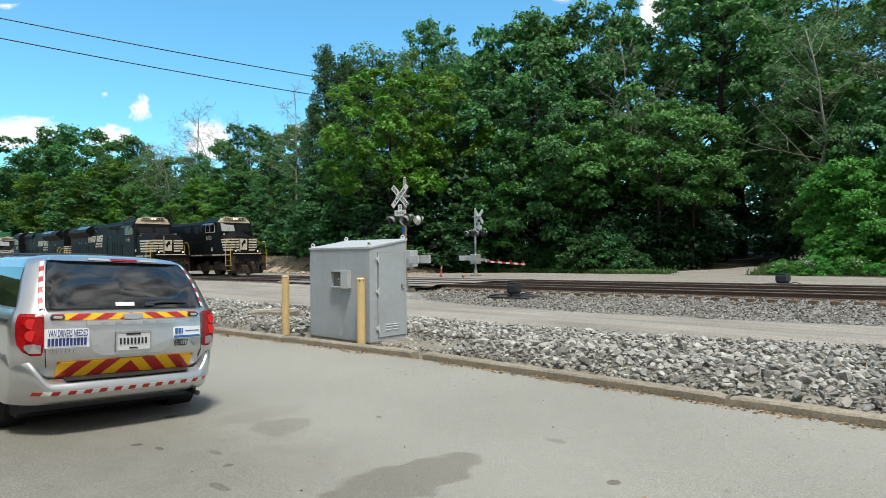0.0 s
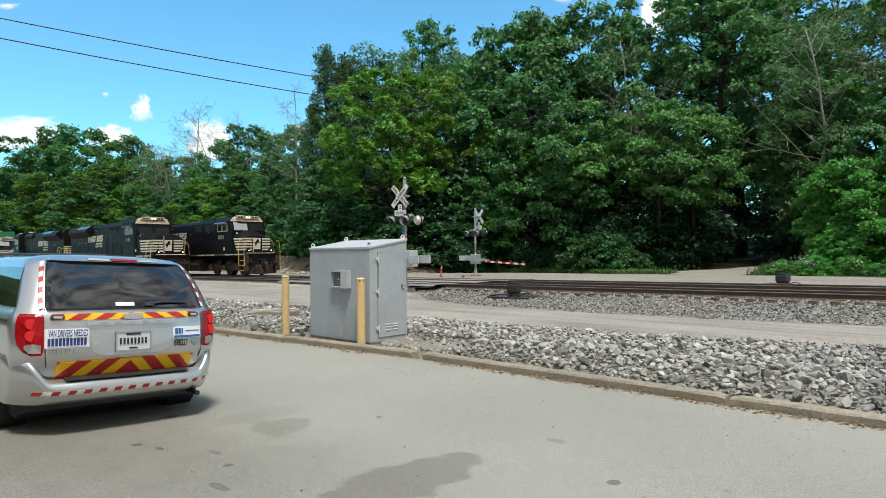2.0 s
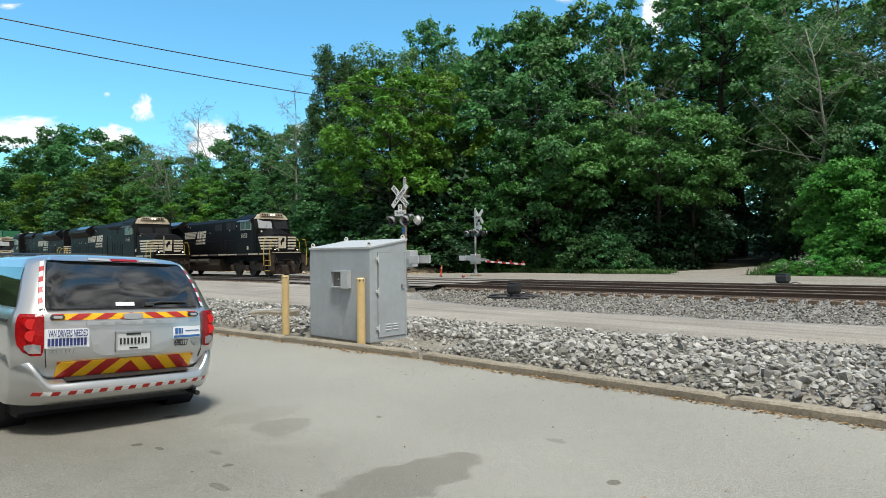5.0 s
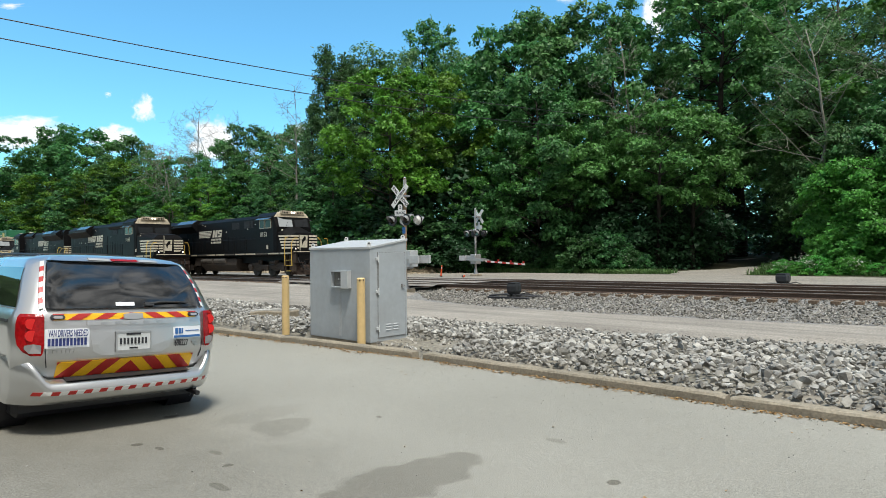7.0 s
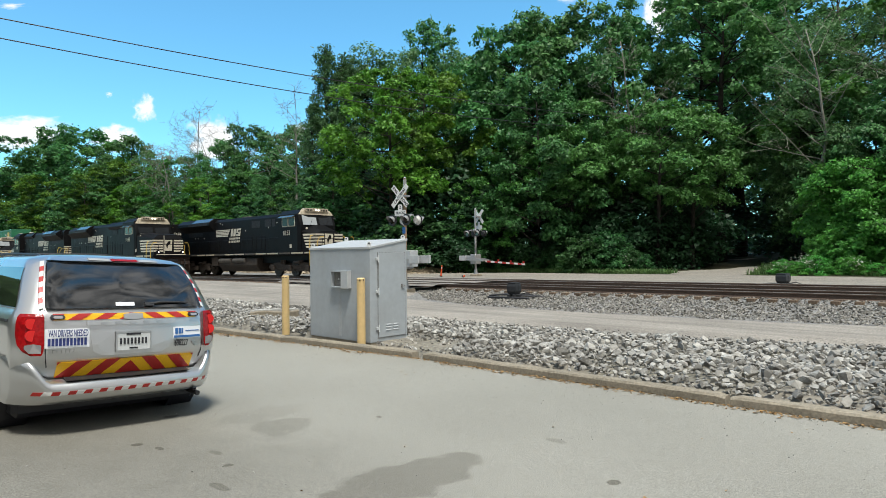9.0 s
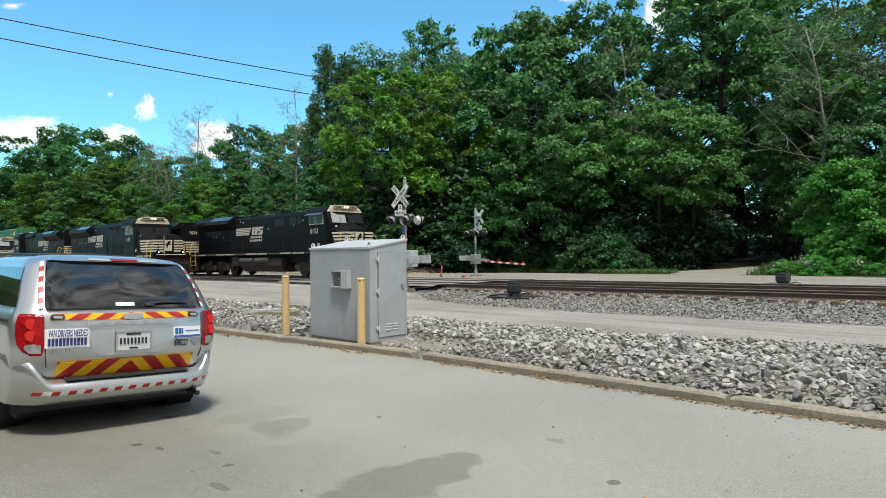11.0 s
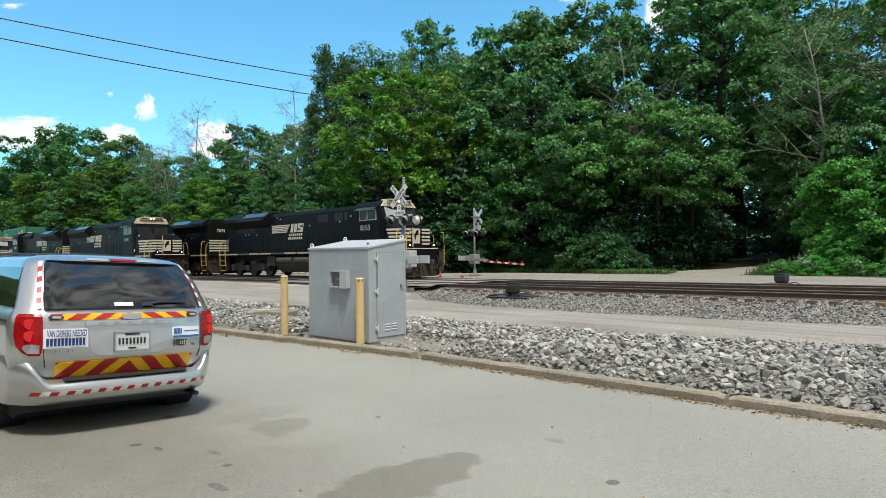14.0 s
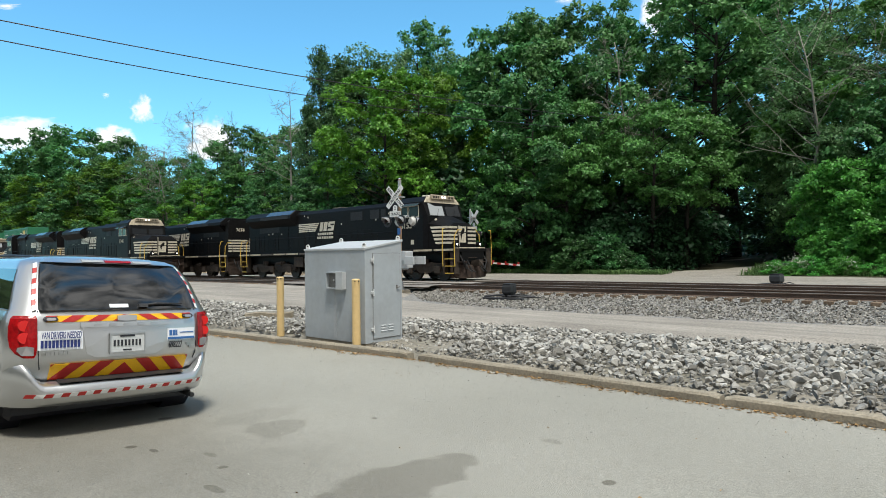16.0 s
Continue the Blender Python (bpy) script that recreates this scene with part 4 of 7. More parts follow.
def hull(points, bm=None):
    fresh = bmesh.new()
    vs = [fresh.verts.new(p) for p in points]
    got = bmesh.ops.convex_hull(fresh, input=vs)
    loose = [v for v in fresh.verts if not v.link_faces]
    bmesh.ops.delete(fresh, geom=loose, context="VERTS")
    bmesh.ops.dissolve_limit(fresh, angle_limit=0.01, verts=fresh.verts[:], edges=fresh.edges[:])
    if bm:
        return join(bm, fresh)
    return fresh


def wheelset_mesh():
    bm = cyl((0, -1.0, 0), (0, 1.0, 0), 0.09, 8)
    for s in (-1, 1):
        cyl((0, s * 0.69, 0), (0, s * 0.72, 0), 0.56, 24, bm=bm)
        cyl((0, s * 0.72, 0), (0, s * 0.83, 0), 0.533, 24, bm=bm)
        cyl((0, s * 0.83, 0), (0, s * 0.87, 0), 0.20, 12, bm=bm)
        for k in range(6):
            a = k * math.pi / 3
            cyl((0.34 * math.cos(a), s * 0.82, 0.34 * math.sin(a)), (0.34 * math.cos(a), s * 0.845, 0.34 * math.sin(a)), 0.05, 6, bm=bm)
    me = bpy.data.meshes.new("wheelset")
    bm.to_mesh(me)
    bm.free()
    me.materials.append(M["steel"])
    return me


WHEELSET = wheelset_mesh()


def engine(name, label, m, number, emd=False, lit=True, group=""):
    """A six-axle diesel engine; x forward, z from the rail head. emd: the flat-nosed kind with the cab farther back."""
    e = thing(name, label, "locomotive", m, group)
    black, dirt = M["loco"], M["loco_dirt"]
    cx = -0.9 if emd else 0.3
    fx = 0.0 if emd else -0.28
    top = 4.55 if emd else 4.42
    # frame
    bm = box(-11.3, 10.3 + fx, -1.5, 1.5, 1.50, 1.68, 0.02)
    box(-11.0, 10.0, -0.9, 0.9, 0.95, 1.50, bm=bm)
    part("frame", bm, black, e, "black deck and frame")
    for sd in (-1, 1):
        for i in range(14):
            x0 = -11.1 + i * 1.515
            part("sill_strip", box(x0, x0 + 1.36, sd * 1.502, sd * 1.515, 1.56, 1.66), M["fascia"] if i % 3 != 2 else M["loco_sill"], e, "worn pale edge strip")
    # fuel tank and air reservoirs
    tank = part("fuel_tank", prism([(-1.35, 1.30), (1.35, 1.30), (1.42, 0.8), (1.05, 0.32), (-1.05, 0.32), (-1.42, 0.8)], -3.1, 2.5, "x", 0.03), dirt, e, "grimy fuel tank")
    for sd in (-1, 1):
        for xa in (-3.0, -0.9) if not emd else (2.7,):
            part("air_reservoir", cyl((xa, sd * 1.33, 1.16), (xa + 1.8, sd * 1.33, 1.16), 0.19, 14), M["loco_sill"], tank, "dusty air reservoir")
        part("battery_box", box(-4.3, -3.3, sd * 0.95, sd * 1.4, 0.75, 1.42, 0.02), dirt, e)
    # bogies
    for k, bx in enumerate((6.55, -7.1)):
        bg = part("bogie", box(bx - 2.6, bx + 2.6, -0.55, 0.55, 0.55, 0.95, 0.04), dirt, e, "grimy three-axle bogie")
        for sd in (-1, 1):
            poly = [(-2.75, 0.62), (-2.55, 0.88), (-1.5, 0.98), (-1.0, 0.82), (1.0, 0.82), (1.5, 0.98), (2.55, 0.88), (2.75, 0.62), (2.45, 0.50), (1.75, 0.50), (1.3, 0.40), (0.75, 0.42), (0.35, 0.58), (-0.35, 0.58), (-0.75, 0.42), (-1.3, 0.40), (-1.75, 0.50), (-2.45, 0.50)]
            sf = part("side_frame", prism([(bx + a, z) for a, z in poly], sd * 1.05, sd * 1.22, "y"), dirt, bg)
            for ax in (-2.1, 0, 2.1):
                part("axle_box", box(bx + ax - 0.2, bx + ax + 0.2, sd * 1.22, sd * 1.36, 0.38, 0.78, 0.03), dirt, sf)
            for ax in (-1.05, 1.05):
                bm = bmesh.new()
                for c in (-0.14, 0.14):
                    cyl((bx + ax + c, sd * 1.12, 0.55), (bx + ax + c, sd * 1.12, 1.15), 0.11, 8, bm=bm)
                part("spring", bm, dirt, sf)
            part("brake_cylinder", cyl((bx + 0.5, sd * 1.28, 0.98), (bx + 1.2, sd * 1.28, 0.98), 0.1, 8), dirt, sf)
        for ax in (-2.1, 0, 2.1):
            shared("wheelset", WHEELSET, e, pose(bx + ax, 0, 0.533))
    # long hood
    hw = 1.02
    bm = prism([(-hw, 1.68), (hw, 1.68), (hw, top - 0.22), (hw - 0.2, top), (-hw + 0.2, top), (-hw, top - 0.22)], -10.5, 5.2 + cx, "x", 0.02)
    hood = part("long_hood", bm, black, e, "long black engine hood")
    for sd in (-1, 1):
        for i in range(11):
            x0 = -10.2 + i * 1.22
            if x0 > 3.8 + cx:
                break
            if i % 4 == 3:
                part("hood_door", box(x0, x0 + 1.1, sd * hw, sd * (hw + 0.02), 1.95, 3.5, 0.008), black, hood)
            else:
                for h in (0, 0.56):
                    part("hood_door", box(x0 + h, x0 + h + 0.52, sd * hw, sd * (hw + 0.02), 1.9, 2.95, 0.008), black, hood)
        for x0, x1, z0, z1 in ((1.1, 2.2, 3.55, 4.05), (2.9, 3.7, 3.55, 4.08), (3.85, 4.25, 3.55, 4.08), (-9.2, -6.2, 3.15, 3.7)):
            part("grille", box(x0 + cx * 0.4, x1 + cx * 0.4, sd * hw, sd * (hw + 0.015), z0, z1), M["grille"], hood, "dark air intake grille")
        # pale marks along the side
        for x0, z0 in ((4.6, 3.75), (0.3, 3.35), (-3.2, 3.95), (-3.6, 4.05), (-6.3, 2.95), (-7.4, 3.0), (-7.9, 3.0), (3.5, 3.45)):
            part("reflector", box(x0, x0 + 0.09, sd * (hw + 0.02), sd * (hw + 0.028), z0, z0 + 0.09), M["cream"], hood, "small pale reflector")
        # striped owner's mark, drawn as plain blocks
        sgn = -1 if sd < 0 else 1
        L = hw + 0.022
        mx = -4.2 - (1.3 if emd else 0)
        def along(a):
            return mx + a if sd < 0 else mx + 3.97 - a
        for j in range(5):
            z = 3.58 - j * 0.115
            end = 2.25 - j * 0.09
            part("mark_bar", prism([(along(0), z), (along(end), z), (along(end - 0.06), z - 0.08), (along(0), z - 0.08)], sd * L, sd * (L + 0.01), "y"), M["cream"], hood, "cream bar of the striped mark")
        for a, w in ((2.28, 0.30), (2.68, 0.34), (3.12, 0.62)):
            part("mark_block", prism([(along(a), 3.03), (along(a + w), 3.03), (along(a + w + 0.14), 3.60), (along(a + 0.14), 3.60)], sd * L, sd * (L + 0.01), "y"), M["cream"], hood, "cream block of the mark")
        for a, z0 in ((3.12, 3.17), (3.44, 3.36)):
            part("mark_gap", box(along(a), along(a + 0.36), sd * (L + 0.01), sd * (L + 0.014), z0, z0 + 0.1), black, hood)
        for j, (a, b) in enumerate(((2.1, 3.75), (2.0, 3.75))):
            for q in range(7):
                w = (b - a) / 7
                part("mark_line", box(along(a + q * w), along(a + q * w + w * 0.72), sd * L, sd * (L + 0.01), 2.78 - j * 0.24, 2.93 - j * 0.24), M["cream"], hood, "small pale lettering bars")
    # radiator wings, fans, exhaust and horn on the roof
    wing = [(-1.5, 3.98), (1.5, 3.98), (1.5, 4.22), (1.05, 4.55), (-1.05, 4.55), (-1.5, 4.22)]
    rad = part("radiator", prism(wing, -9.6 if emd else -10.2, -4.5, "x", 0.02), black, e, "overhanging radiator housing")
    # lighter, glossier bluish strip paints the sky's sheen on the front stretch
    part("radiator_roof", prism([(-1.46, 4.262), (-1.05, 4.562), (1.05, 4.562), (1.46, 4.262), (1.03, 4.54), (-1.03, 4.54)], -7.6, -4.6, "x"), M["roof_metal"], rad, "front stretch of the radiator roof with painted sky sheen")
    for sd in (-1, 1):
        part("radiator_grille", box(-8.2, -4.8, sd * 1.5, sd * 1.508, 4.0, 4.2), M["grille"], rad)
        part("underslope", hull([(-10.0, sd * 1.02, 3.5), (-4.5, sd * 1.02, 3.5), (-10.0, sd * 1.5, 3.98), (-4.5, sd * 1.5, 3.98), (-10.0, sd * 1.02, 3.98), (-4.5, sd * 1.02, 3.98)]), black, rad)
    part("exhaust_stack", box(-1.4, -0.4, -0.35, 0.35, top - 0.02, top + 0.12, 0.03), M["loco_sill"], e, "rusty exhaust stack")
    if emd:
        part("dynamic_brake_housing", prism([(-1.12, top - 0.55), (-1.25, top - 0.3), (-0.9, top + 0.06), (0.9, top + 0.06), (1.25, top - 0.3), (1.12, top - 0.55)], 1.0 + cx, 4.4 + cx, "x", 0.02), black, e)
    bm = bmesh.new()
    for k in range(3):
        cyl((4.2 + cx, -0.3 + 0.3 * k, top + 0.16), (4.55 + cx, -0.3 + 0.3 * k, top + 0.16), 0.04, 8, 0.09, bm=bm)
    box(4.15 + cx, 4.3 + cx, -0.4, 0.4, top - 0.02, top + 0.13, bm=bm)
    part("horn", bm, black, e)
    # cab
    x1, x0 = 7.5 + cx, 5.2 + cx
    zr = top + (0.22 if emd else 0.17)
    pts = []
    for x, dz in ((x0, 0.0), (x1, 0.0)):
        pts += [(x, -1.5, 1.68), (x, 1.5, 1.68), (x, -1.5, zr - 0.36), (x, 1.5, zr - 0.36), (x, -1.1, zr - 0.06), (x, 1.1, zr - 0.06), (x, 0, zr)]
    fz = 4.26 if emd else 4.19
    pts += [(x1 + 0.30, -1.42, 1.68), (x1 + 0.30, 1.42, 1.68), (x1 + 0.30, -1.42, 3.45), (x1 + 0.30, 1.42, 3.45), (x1 + 0.05, -1.44, 4.05), (x1 + 0.05, 1.44, 4.05)]
    cab = part("cab", hull(pts), black, e, "black driver's cab")
    bm = hull([(x1 - 0.02, -1.46, fz), (x1 - 0.02, 1.46, fz), (x1 + 0.12, -1.38, fz), (x1 + 0.12, 1.38, fz), (x1 + 0.06, -1.2, zr - 0.16), (x1 + 0.06, 1.2, zr - 0.16),
               (x1 - 0.02, -1.14, zr - 0.06), (x1 - 0.02, 1.14, zr - 0.06), (x1 + 0.04, -0.6, zr - 0.02), (x1 + 0.04, 0.6, zr - 0.02)])
    part("fascia", bm, M["fascia"], cab, "weathered cream band over the windscreens")
    nb = part("number_board", box(x1 + 0.05, x1 + 0.16, -0.95, 0.95, zr - 0.2, zr + 0.04, 0.02), M["fascia"], cab, "number board with headlights")
    for y in (-0.1, 0.12):
        part("headlight", cyl((x1 + 0.15, y, zr - 0.08), (x1 + 0.19, y, zr - 0.08), 0.065, 12), M["lamp_on"] if lit else M["fascia"], nb, "round headlight")
    for y0 in (-0.85, 0.35):
        for q in range(4):
            part("number_mark", box(x1 + 0.16, x1 + 0.165, y0 + q * 0.13, y0 + q * 0.13 + 0.08, zr - 0.15, zr - 0.02), black, nb)
    slope = math.degrees(math.atan2(0.25, 0.60))
    for sd in (-1, 1):
        ya, yb = (0.1, 1.22) if sd > 0 else (-1.22, -0.1)
        w = part("windscreen", hull([(x1 + 0.30, ya, 3.48), (x1 + 0.30, yb, 3.48), (x1 + 0.075, ya, fz - 0.03), (x1 + 0.075, yb, fz - 0.03),
                                     (x1 + 0.325, ya, 3.49), (x1 + 0.325, yb, 3.49), (x1 + 0.10, ya, fz - 0.02), (x1 + 0.10, yb, fz - 0.02)]),
                 M["cab_glass_pale"] if (sd < 0 and not emd) else M["cab_glass"], cab, "sloping windscreen")
        part("wiper", cyl((x1 + 0.335, (ya + yb) / 2, 3.5), (x1 + 0.2, (ya + yb) / 2 + 0.2, 3.85), 0.012, 4), black, w)
        for a, b in ((5.75, 6.35), (6.5, 7.2)):
            sw = part("side_window", box(a + cx, b + cx, sd * 1.5, sd * 1.512, 3.45, 4.0, 0.004), M["cab_glass"], cab, "cab side window")
            bm = bmesh.new()
            for (xa, xb, za, zb) in ((a - 0.04, b + 0.04, 3.40, 3.45), (a - 0.04, b + 0.04, 4.0, 4.04), (a - 0.04, a, 3.45, 4.0), (b, b + 0.04, 3.45, 4.0)):
                box(xa + cx, xb + cx, sd * 1.5, sd * 1.525, za, zb, bm=bm)
            part("window_frame", bm, M["cream"], sw, "pale window frame")
        part("sunshade", hull([(5.6 + cx, sd * 1.5, 4.18), (7.35 + cx, sd * 1.5, 4.18), (5.6 + cx, sd * 1.82, 4.02), (7.35 + cx, sd * 1.82, 4.02), (5.6 + cx, sd * 1.5, 4.15), (7.35 + cx, sd * 1.5, 4.15), (5.6 + cx, sd * 1.82, 4.0), (7.35 + cx, sd * 1.82, 4.0)]), M["roof_metal"], cab, "sheet metal sunshade over the cab window")
        letters("cab_number", number, 0.45, M["cream"], cab, pose(6.25 + cx, sd * 1.51, 2.97, 90, 0, 0 if sd < 0 else 180), "cream running number", 0.004)
        part("notice", box(6.9, 7.12, sd * 1.5, sd * 1.508, 1.95, 2.2), M["cream"], cab, "small pale notice")
    # nose
    nf = 9.58 + fx
    nx0 = x1 + 0.2
    if emd:
        pts = [(nx0, -1.4, 1.68), (nx0, 1.4, 1.68), (nx0, -1.4, 3.2), (nx0, 1.4, 3.2), (nx0, -1.1, 3.5), (nx0, 1.1, 3.5), (nf, -1.15, 1.68), (nf, 1.15, 1.68), (nf, -1.15, 2.95), (nf, 1.15, 2.95), (nf - 0.15, -0.75, 3.28), (nf - 0.15, 0.75, 3.28)]
    else:
        pts = [(nx0, -1.4, 1.68), (nx0, 1.4, 1.68), (nx0, -1.4, 3.05), (nx0, 1.4, 3.05), (nx0, -0.4, 3.55), (nx0, 0.4, 3.55), (nf, -1.1, 1.68), (nf, 1.1, 1.68), (nf, -1.1, 2.82), (nf, 1.1, 2.82), (nf - 0.1, -0.55, 3.05), (nf - 0.1, 0.55, 3.05)]
    nose = part("nose", hull(pts), black, e, "black nose with cream stripes")
    yb0, yf0 = 1.4, (1.15 if emd else 1.1)
    for sd in (-1, 1):
        for j in range(5):
            z = 2.86 - j * 0.205
            a = 8.22 + 0.07 * j if not emd else 7.40 + 0.04 * j
            ya = yb0 + (yf0 - yb0) * (a - nx0) / (nf - nx0) + 0.006
            yz = yf0 + 0.006
            h = 0.115
            part("nose_stripe", hull([(a, sd * ya, z), (a + 0.05, sd * ya, z - h), (nf, sd * yz, z), (nf, sd * yz, z - h), (a, sd * (ya + 0.012), z), (a + 0.05, sd * (ya + 0.012), z - h), (nf, sd * (yz + 0.012), z), (nf, sd * (yz + 0.012), z - h)]), M["cream"], nose, "cream nose stripe")
            part("nose_stripe", box(nf + 0.002, nf + 0.014, min(sd * 0.42, sd * yf0), max(sd * 0.42, sd * yf0), z - h, z), M["cream"], nose, "cream nose stripe")
        lamp = part("ditch_light_housing", cyl((9.8 + fx, sd * 0.95, 1.9), (10.0 + fx, sd * 0.95, 1.9), 0.14, 12), black, e)
        part("ditch_light", cyl((10.0 + fx, sd * 0.95, 1.9), (10.03 + fx, sd * 0.95, 1.9), 0.055, 12), M["lamp_on"] if lit else M["fascia"], lamp, "round white ditch light")
    crest = part("nose_crest", prism([(-0.3, 2.0), (0.26, 2.0), (0.3, 2.86), (-0.3, 2.86)], nf + 0.002, nf + 0.012, "x"), M["cream"], nose, "cream panel with a dark emblem shape")
    part("emblem", prism([(-0.12, 2.15), (-0.03, 2.45), (0.12, 2.5), (0.16, 2.75), (0.02, 2.78), (-0.1, 2.62), (-0.2, 2.45)], nf + 0.012, nf + 0.018, "x"), black, crest)
    part("nose_door_rail", cyl((nf + 0.08, -0.38, 1.8), (nf + 0.08, -0.38, 3.2 if emd else 2.9), 0.03, 6), M["cream"], e, "pale upright grab rail")
    part("nose_lamp", cyl((8.2 + cx, -1.25, 3.22), (8.28 + cx, -1.27, 3.24), 0.06, 8), M["cream"], nose)
    # rear end stripes
    for j in range(5):
        z = 2.86 - j * 0.205
        part("end_stripe", box(-10.52, -10.505, -hw, hw, z - 0.115, z), M["cream"], hood, "cream stripe on the hood end")
    letters("end_number", number, 0.36, M["cream"], hood, pose(-10.51, 0, 3.62, 90, 0, -90), "cream running number", 0.004)
    # steps, pilots, couplers, rails at both ends
    for k in (1, -1):
        q = -0.2 + fx if k > 0 else -0.8
        pl = part("pilot", prism([(-1.45, 1.5), (1.45, 1.5), (1.45, 0.45), (1.2, 0.15), (-1.2, 0.15), (-1.45, 0.45)], k * 10.15 + q, k * 10.35 + q, "x", 0.02), M["rusty"], e, "rust-brown pilot plate")
        if k > 0:
            part("plough", hull([(10.15 + q, y, z) for y, z in ((-1.4, 0.9), (1.4, 0.9), (-1.42, 0.14), (1.42, 0.14))] + [(10.6 + q, y, 0.75) for y in (-0.5, 0.5)] + [(10.7 + q, y, 0.12) for y in (-0.35, 0.35)]), M["rusty"], pl, "rust-brown plough")
            part("anticlimber", box(10.05 + q, 10.45 + q, -1.1, 1.1, 1.55, 1.72, 0.03), M["fascia"], pl, "pale worn anticlimber edge")
        part("coupler", hull([(k * 10.35 + q, -0.12, 0.75), (k * 10.35 + q, 0.12, 0.75), (k * 11.0 + q, -0.12, 0.75), (k * 11.0 + q, 0.12, 0.75), (k * 11.15 + q, 0.0, 0.78), (k * 10.35 + q, -0.12, 1.05), (k * 10.35 + q, 0.12, 1.05), (k * 11.0 + q, -0.16, 1.08), (k * 11.0 + q, 0.16, 1.08)]), dirt, e, "knuckle coupler")
        bm = bmesh.new()
        for y in (-0.7, -0.45, 0.45, 0.7):
            tube([(k * 10.36 + q, y, 1.2), (k * 10.6 + q, y, 0.85), (k * 10.75 + q, y * 0.95, 0.55), (k * 10.95 + q, y * 0.85, 0.45)], 0.03, 5, bm)
        for y in (-0.95, 0.95):
            tube([(k * 10.4 + q, y, 1.35), (k * 10.62 + q, y * 1.02, 1.0), (k * 10.66 + q, y * 0.8, 0.62), (k * 10.5 + q, y * 0.5, 0.7), (k * 10.42 + q, y * 0.42, 1.1)], 0.035, 6, bm)
        part("air_hose", bm, M["grille"], e)
        if k > 0:
            part("coupler_pocket", box(10.34 + q, 10.44 + q, -0.45, 0.45, 0.92, 1.35, 0.03), M["grille"], pl, "dark opening round the coupler")
            for sd in (-1, 1):
                part("uncoupling_step", box(10.3 + q, 10.6 + q, sd * 0.62, sd * 1.3, 0.95, 0.99), M["rusty"], pl)
        part("cut_lever", tube([(k * 10.42 + q, -1.4, 1.1), (k * 10.42 + q, -0.6, 1.15), (k * 10.55 + q, 0, 1.2), (k * 10.42 + q, 0.6, 1.15), (k * 10.42 + q, 1.4, 1.1)], 0.02, 5), M["rusty"], e)
        for sd in (-1, 1):
            qs = q + 0.42 if k > 0 and not emd else q
            well = part("step_well", hull([(k * 9.35 + qs, sd * 1.05, 1.5), (k * 10.05 + qs, sd * 1.05, 1.5), (k * 9.35 + qs, sd * 1.05, 0.4), (k * 10.05 + qs, sd * 1.05, 0.4), (k * 9.35 + qs, sd * 1.15, 1.5), (k * 10.05 + qs, sd * 1.15, 1.5), (k * 9.35 + qs, sd * 1.15, 0.4), (k * 10.05 + qs, sd * 1.15, 0.4)]), black, e, "step well")
            for z in (0.38, 0.75, 1.12, 1.48):
                part("step", box(k * 9.38 + qs, k * 10.02 + qs, sd * 1.12, sd * 1.48, z, z + 0.04), M["yellow"] if z < 1.2 else black, well, "yellow-edged step")
            for xx in (9.32, 10.06):
                part("step_side", box(k * xx + qs - 0.02, k * xx + qs + 0.02, sd * 1.12, sd * 1.5, 0.36, 1.68), dirt, well)
            for xx, hgt in ((9.28, 2.72), (10.1, 2.62)):
                tops = [(k * xx + qs, sd * 1.5, 0.75), (k * xx + qs, sd * 1.53, 1.7), (k * xx + qs, sd * 1.5, hgt - 0.3), (qs + k * (xx + (-0.12 if xx < 10 else 0.1)), sd * 1.35, hgt), (qs + k * (xx + (-0.2 if xx < 10 else 0.15)), sd * 1.1, hgt)]
                part("handrail", tube(tops, 0.025, 6), M["yellow"], e, "yellow handrail")
        part("end_rail", tube([(k * 10.45 + q, -1.1, 1.7), (k * 10.45 + q, -1.05, 2.5), (k * 10.45 + q, 1.05, 2.5), (k * 10.45 + q, 1.1, 1.7)], 0.025, 5), black, e)
    for sd in (-1, 1):
        bm = tube([(-10.1, sd * 1.45, 2.7), (5.2 + cx, sd * 1.45, 2.7)], 0.022, 5)
        x = -9.9
        while x < 5.1 + cx:
            tube([(x, sd * 1.45, 1.68), (x, sd * 1.45, 2.7)], 0.018, 4, bm)
            x += 1.75
        part("walkway_rail", bm, black, e, "thin dark walkway handrail")
    part("cab_antenna", box(6.2 + cx, 6.6 + cx, -0.2, 0.2, zr - 0.01, zr + 0.14, 0.03), M["cream"], cab)
    return e


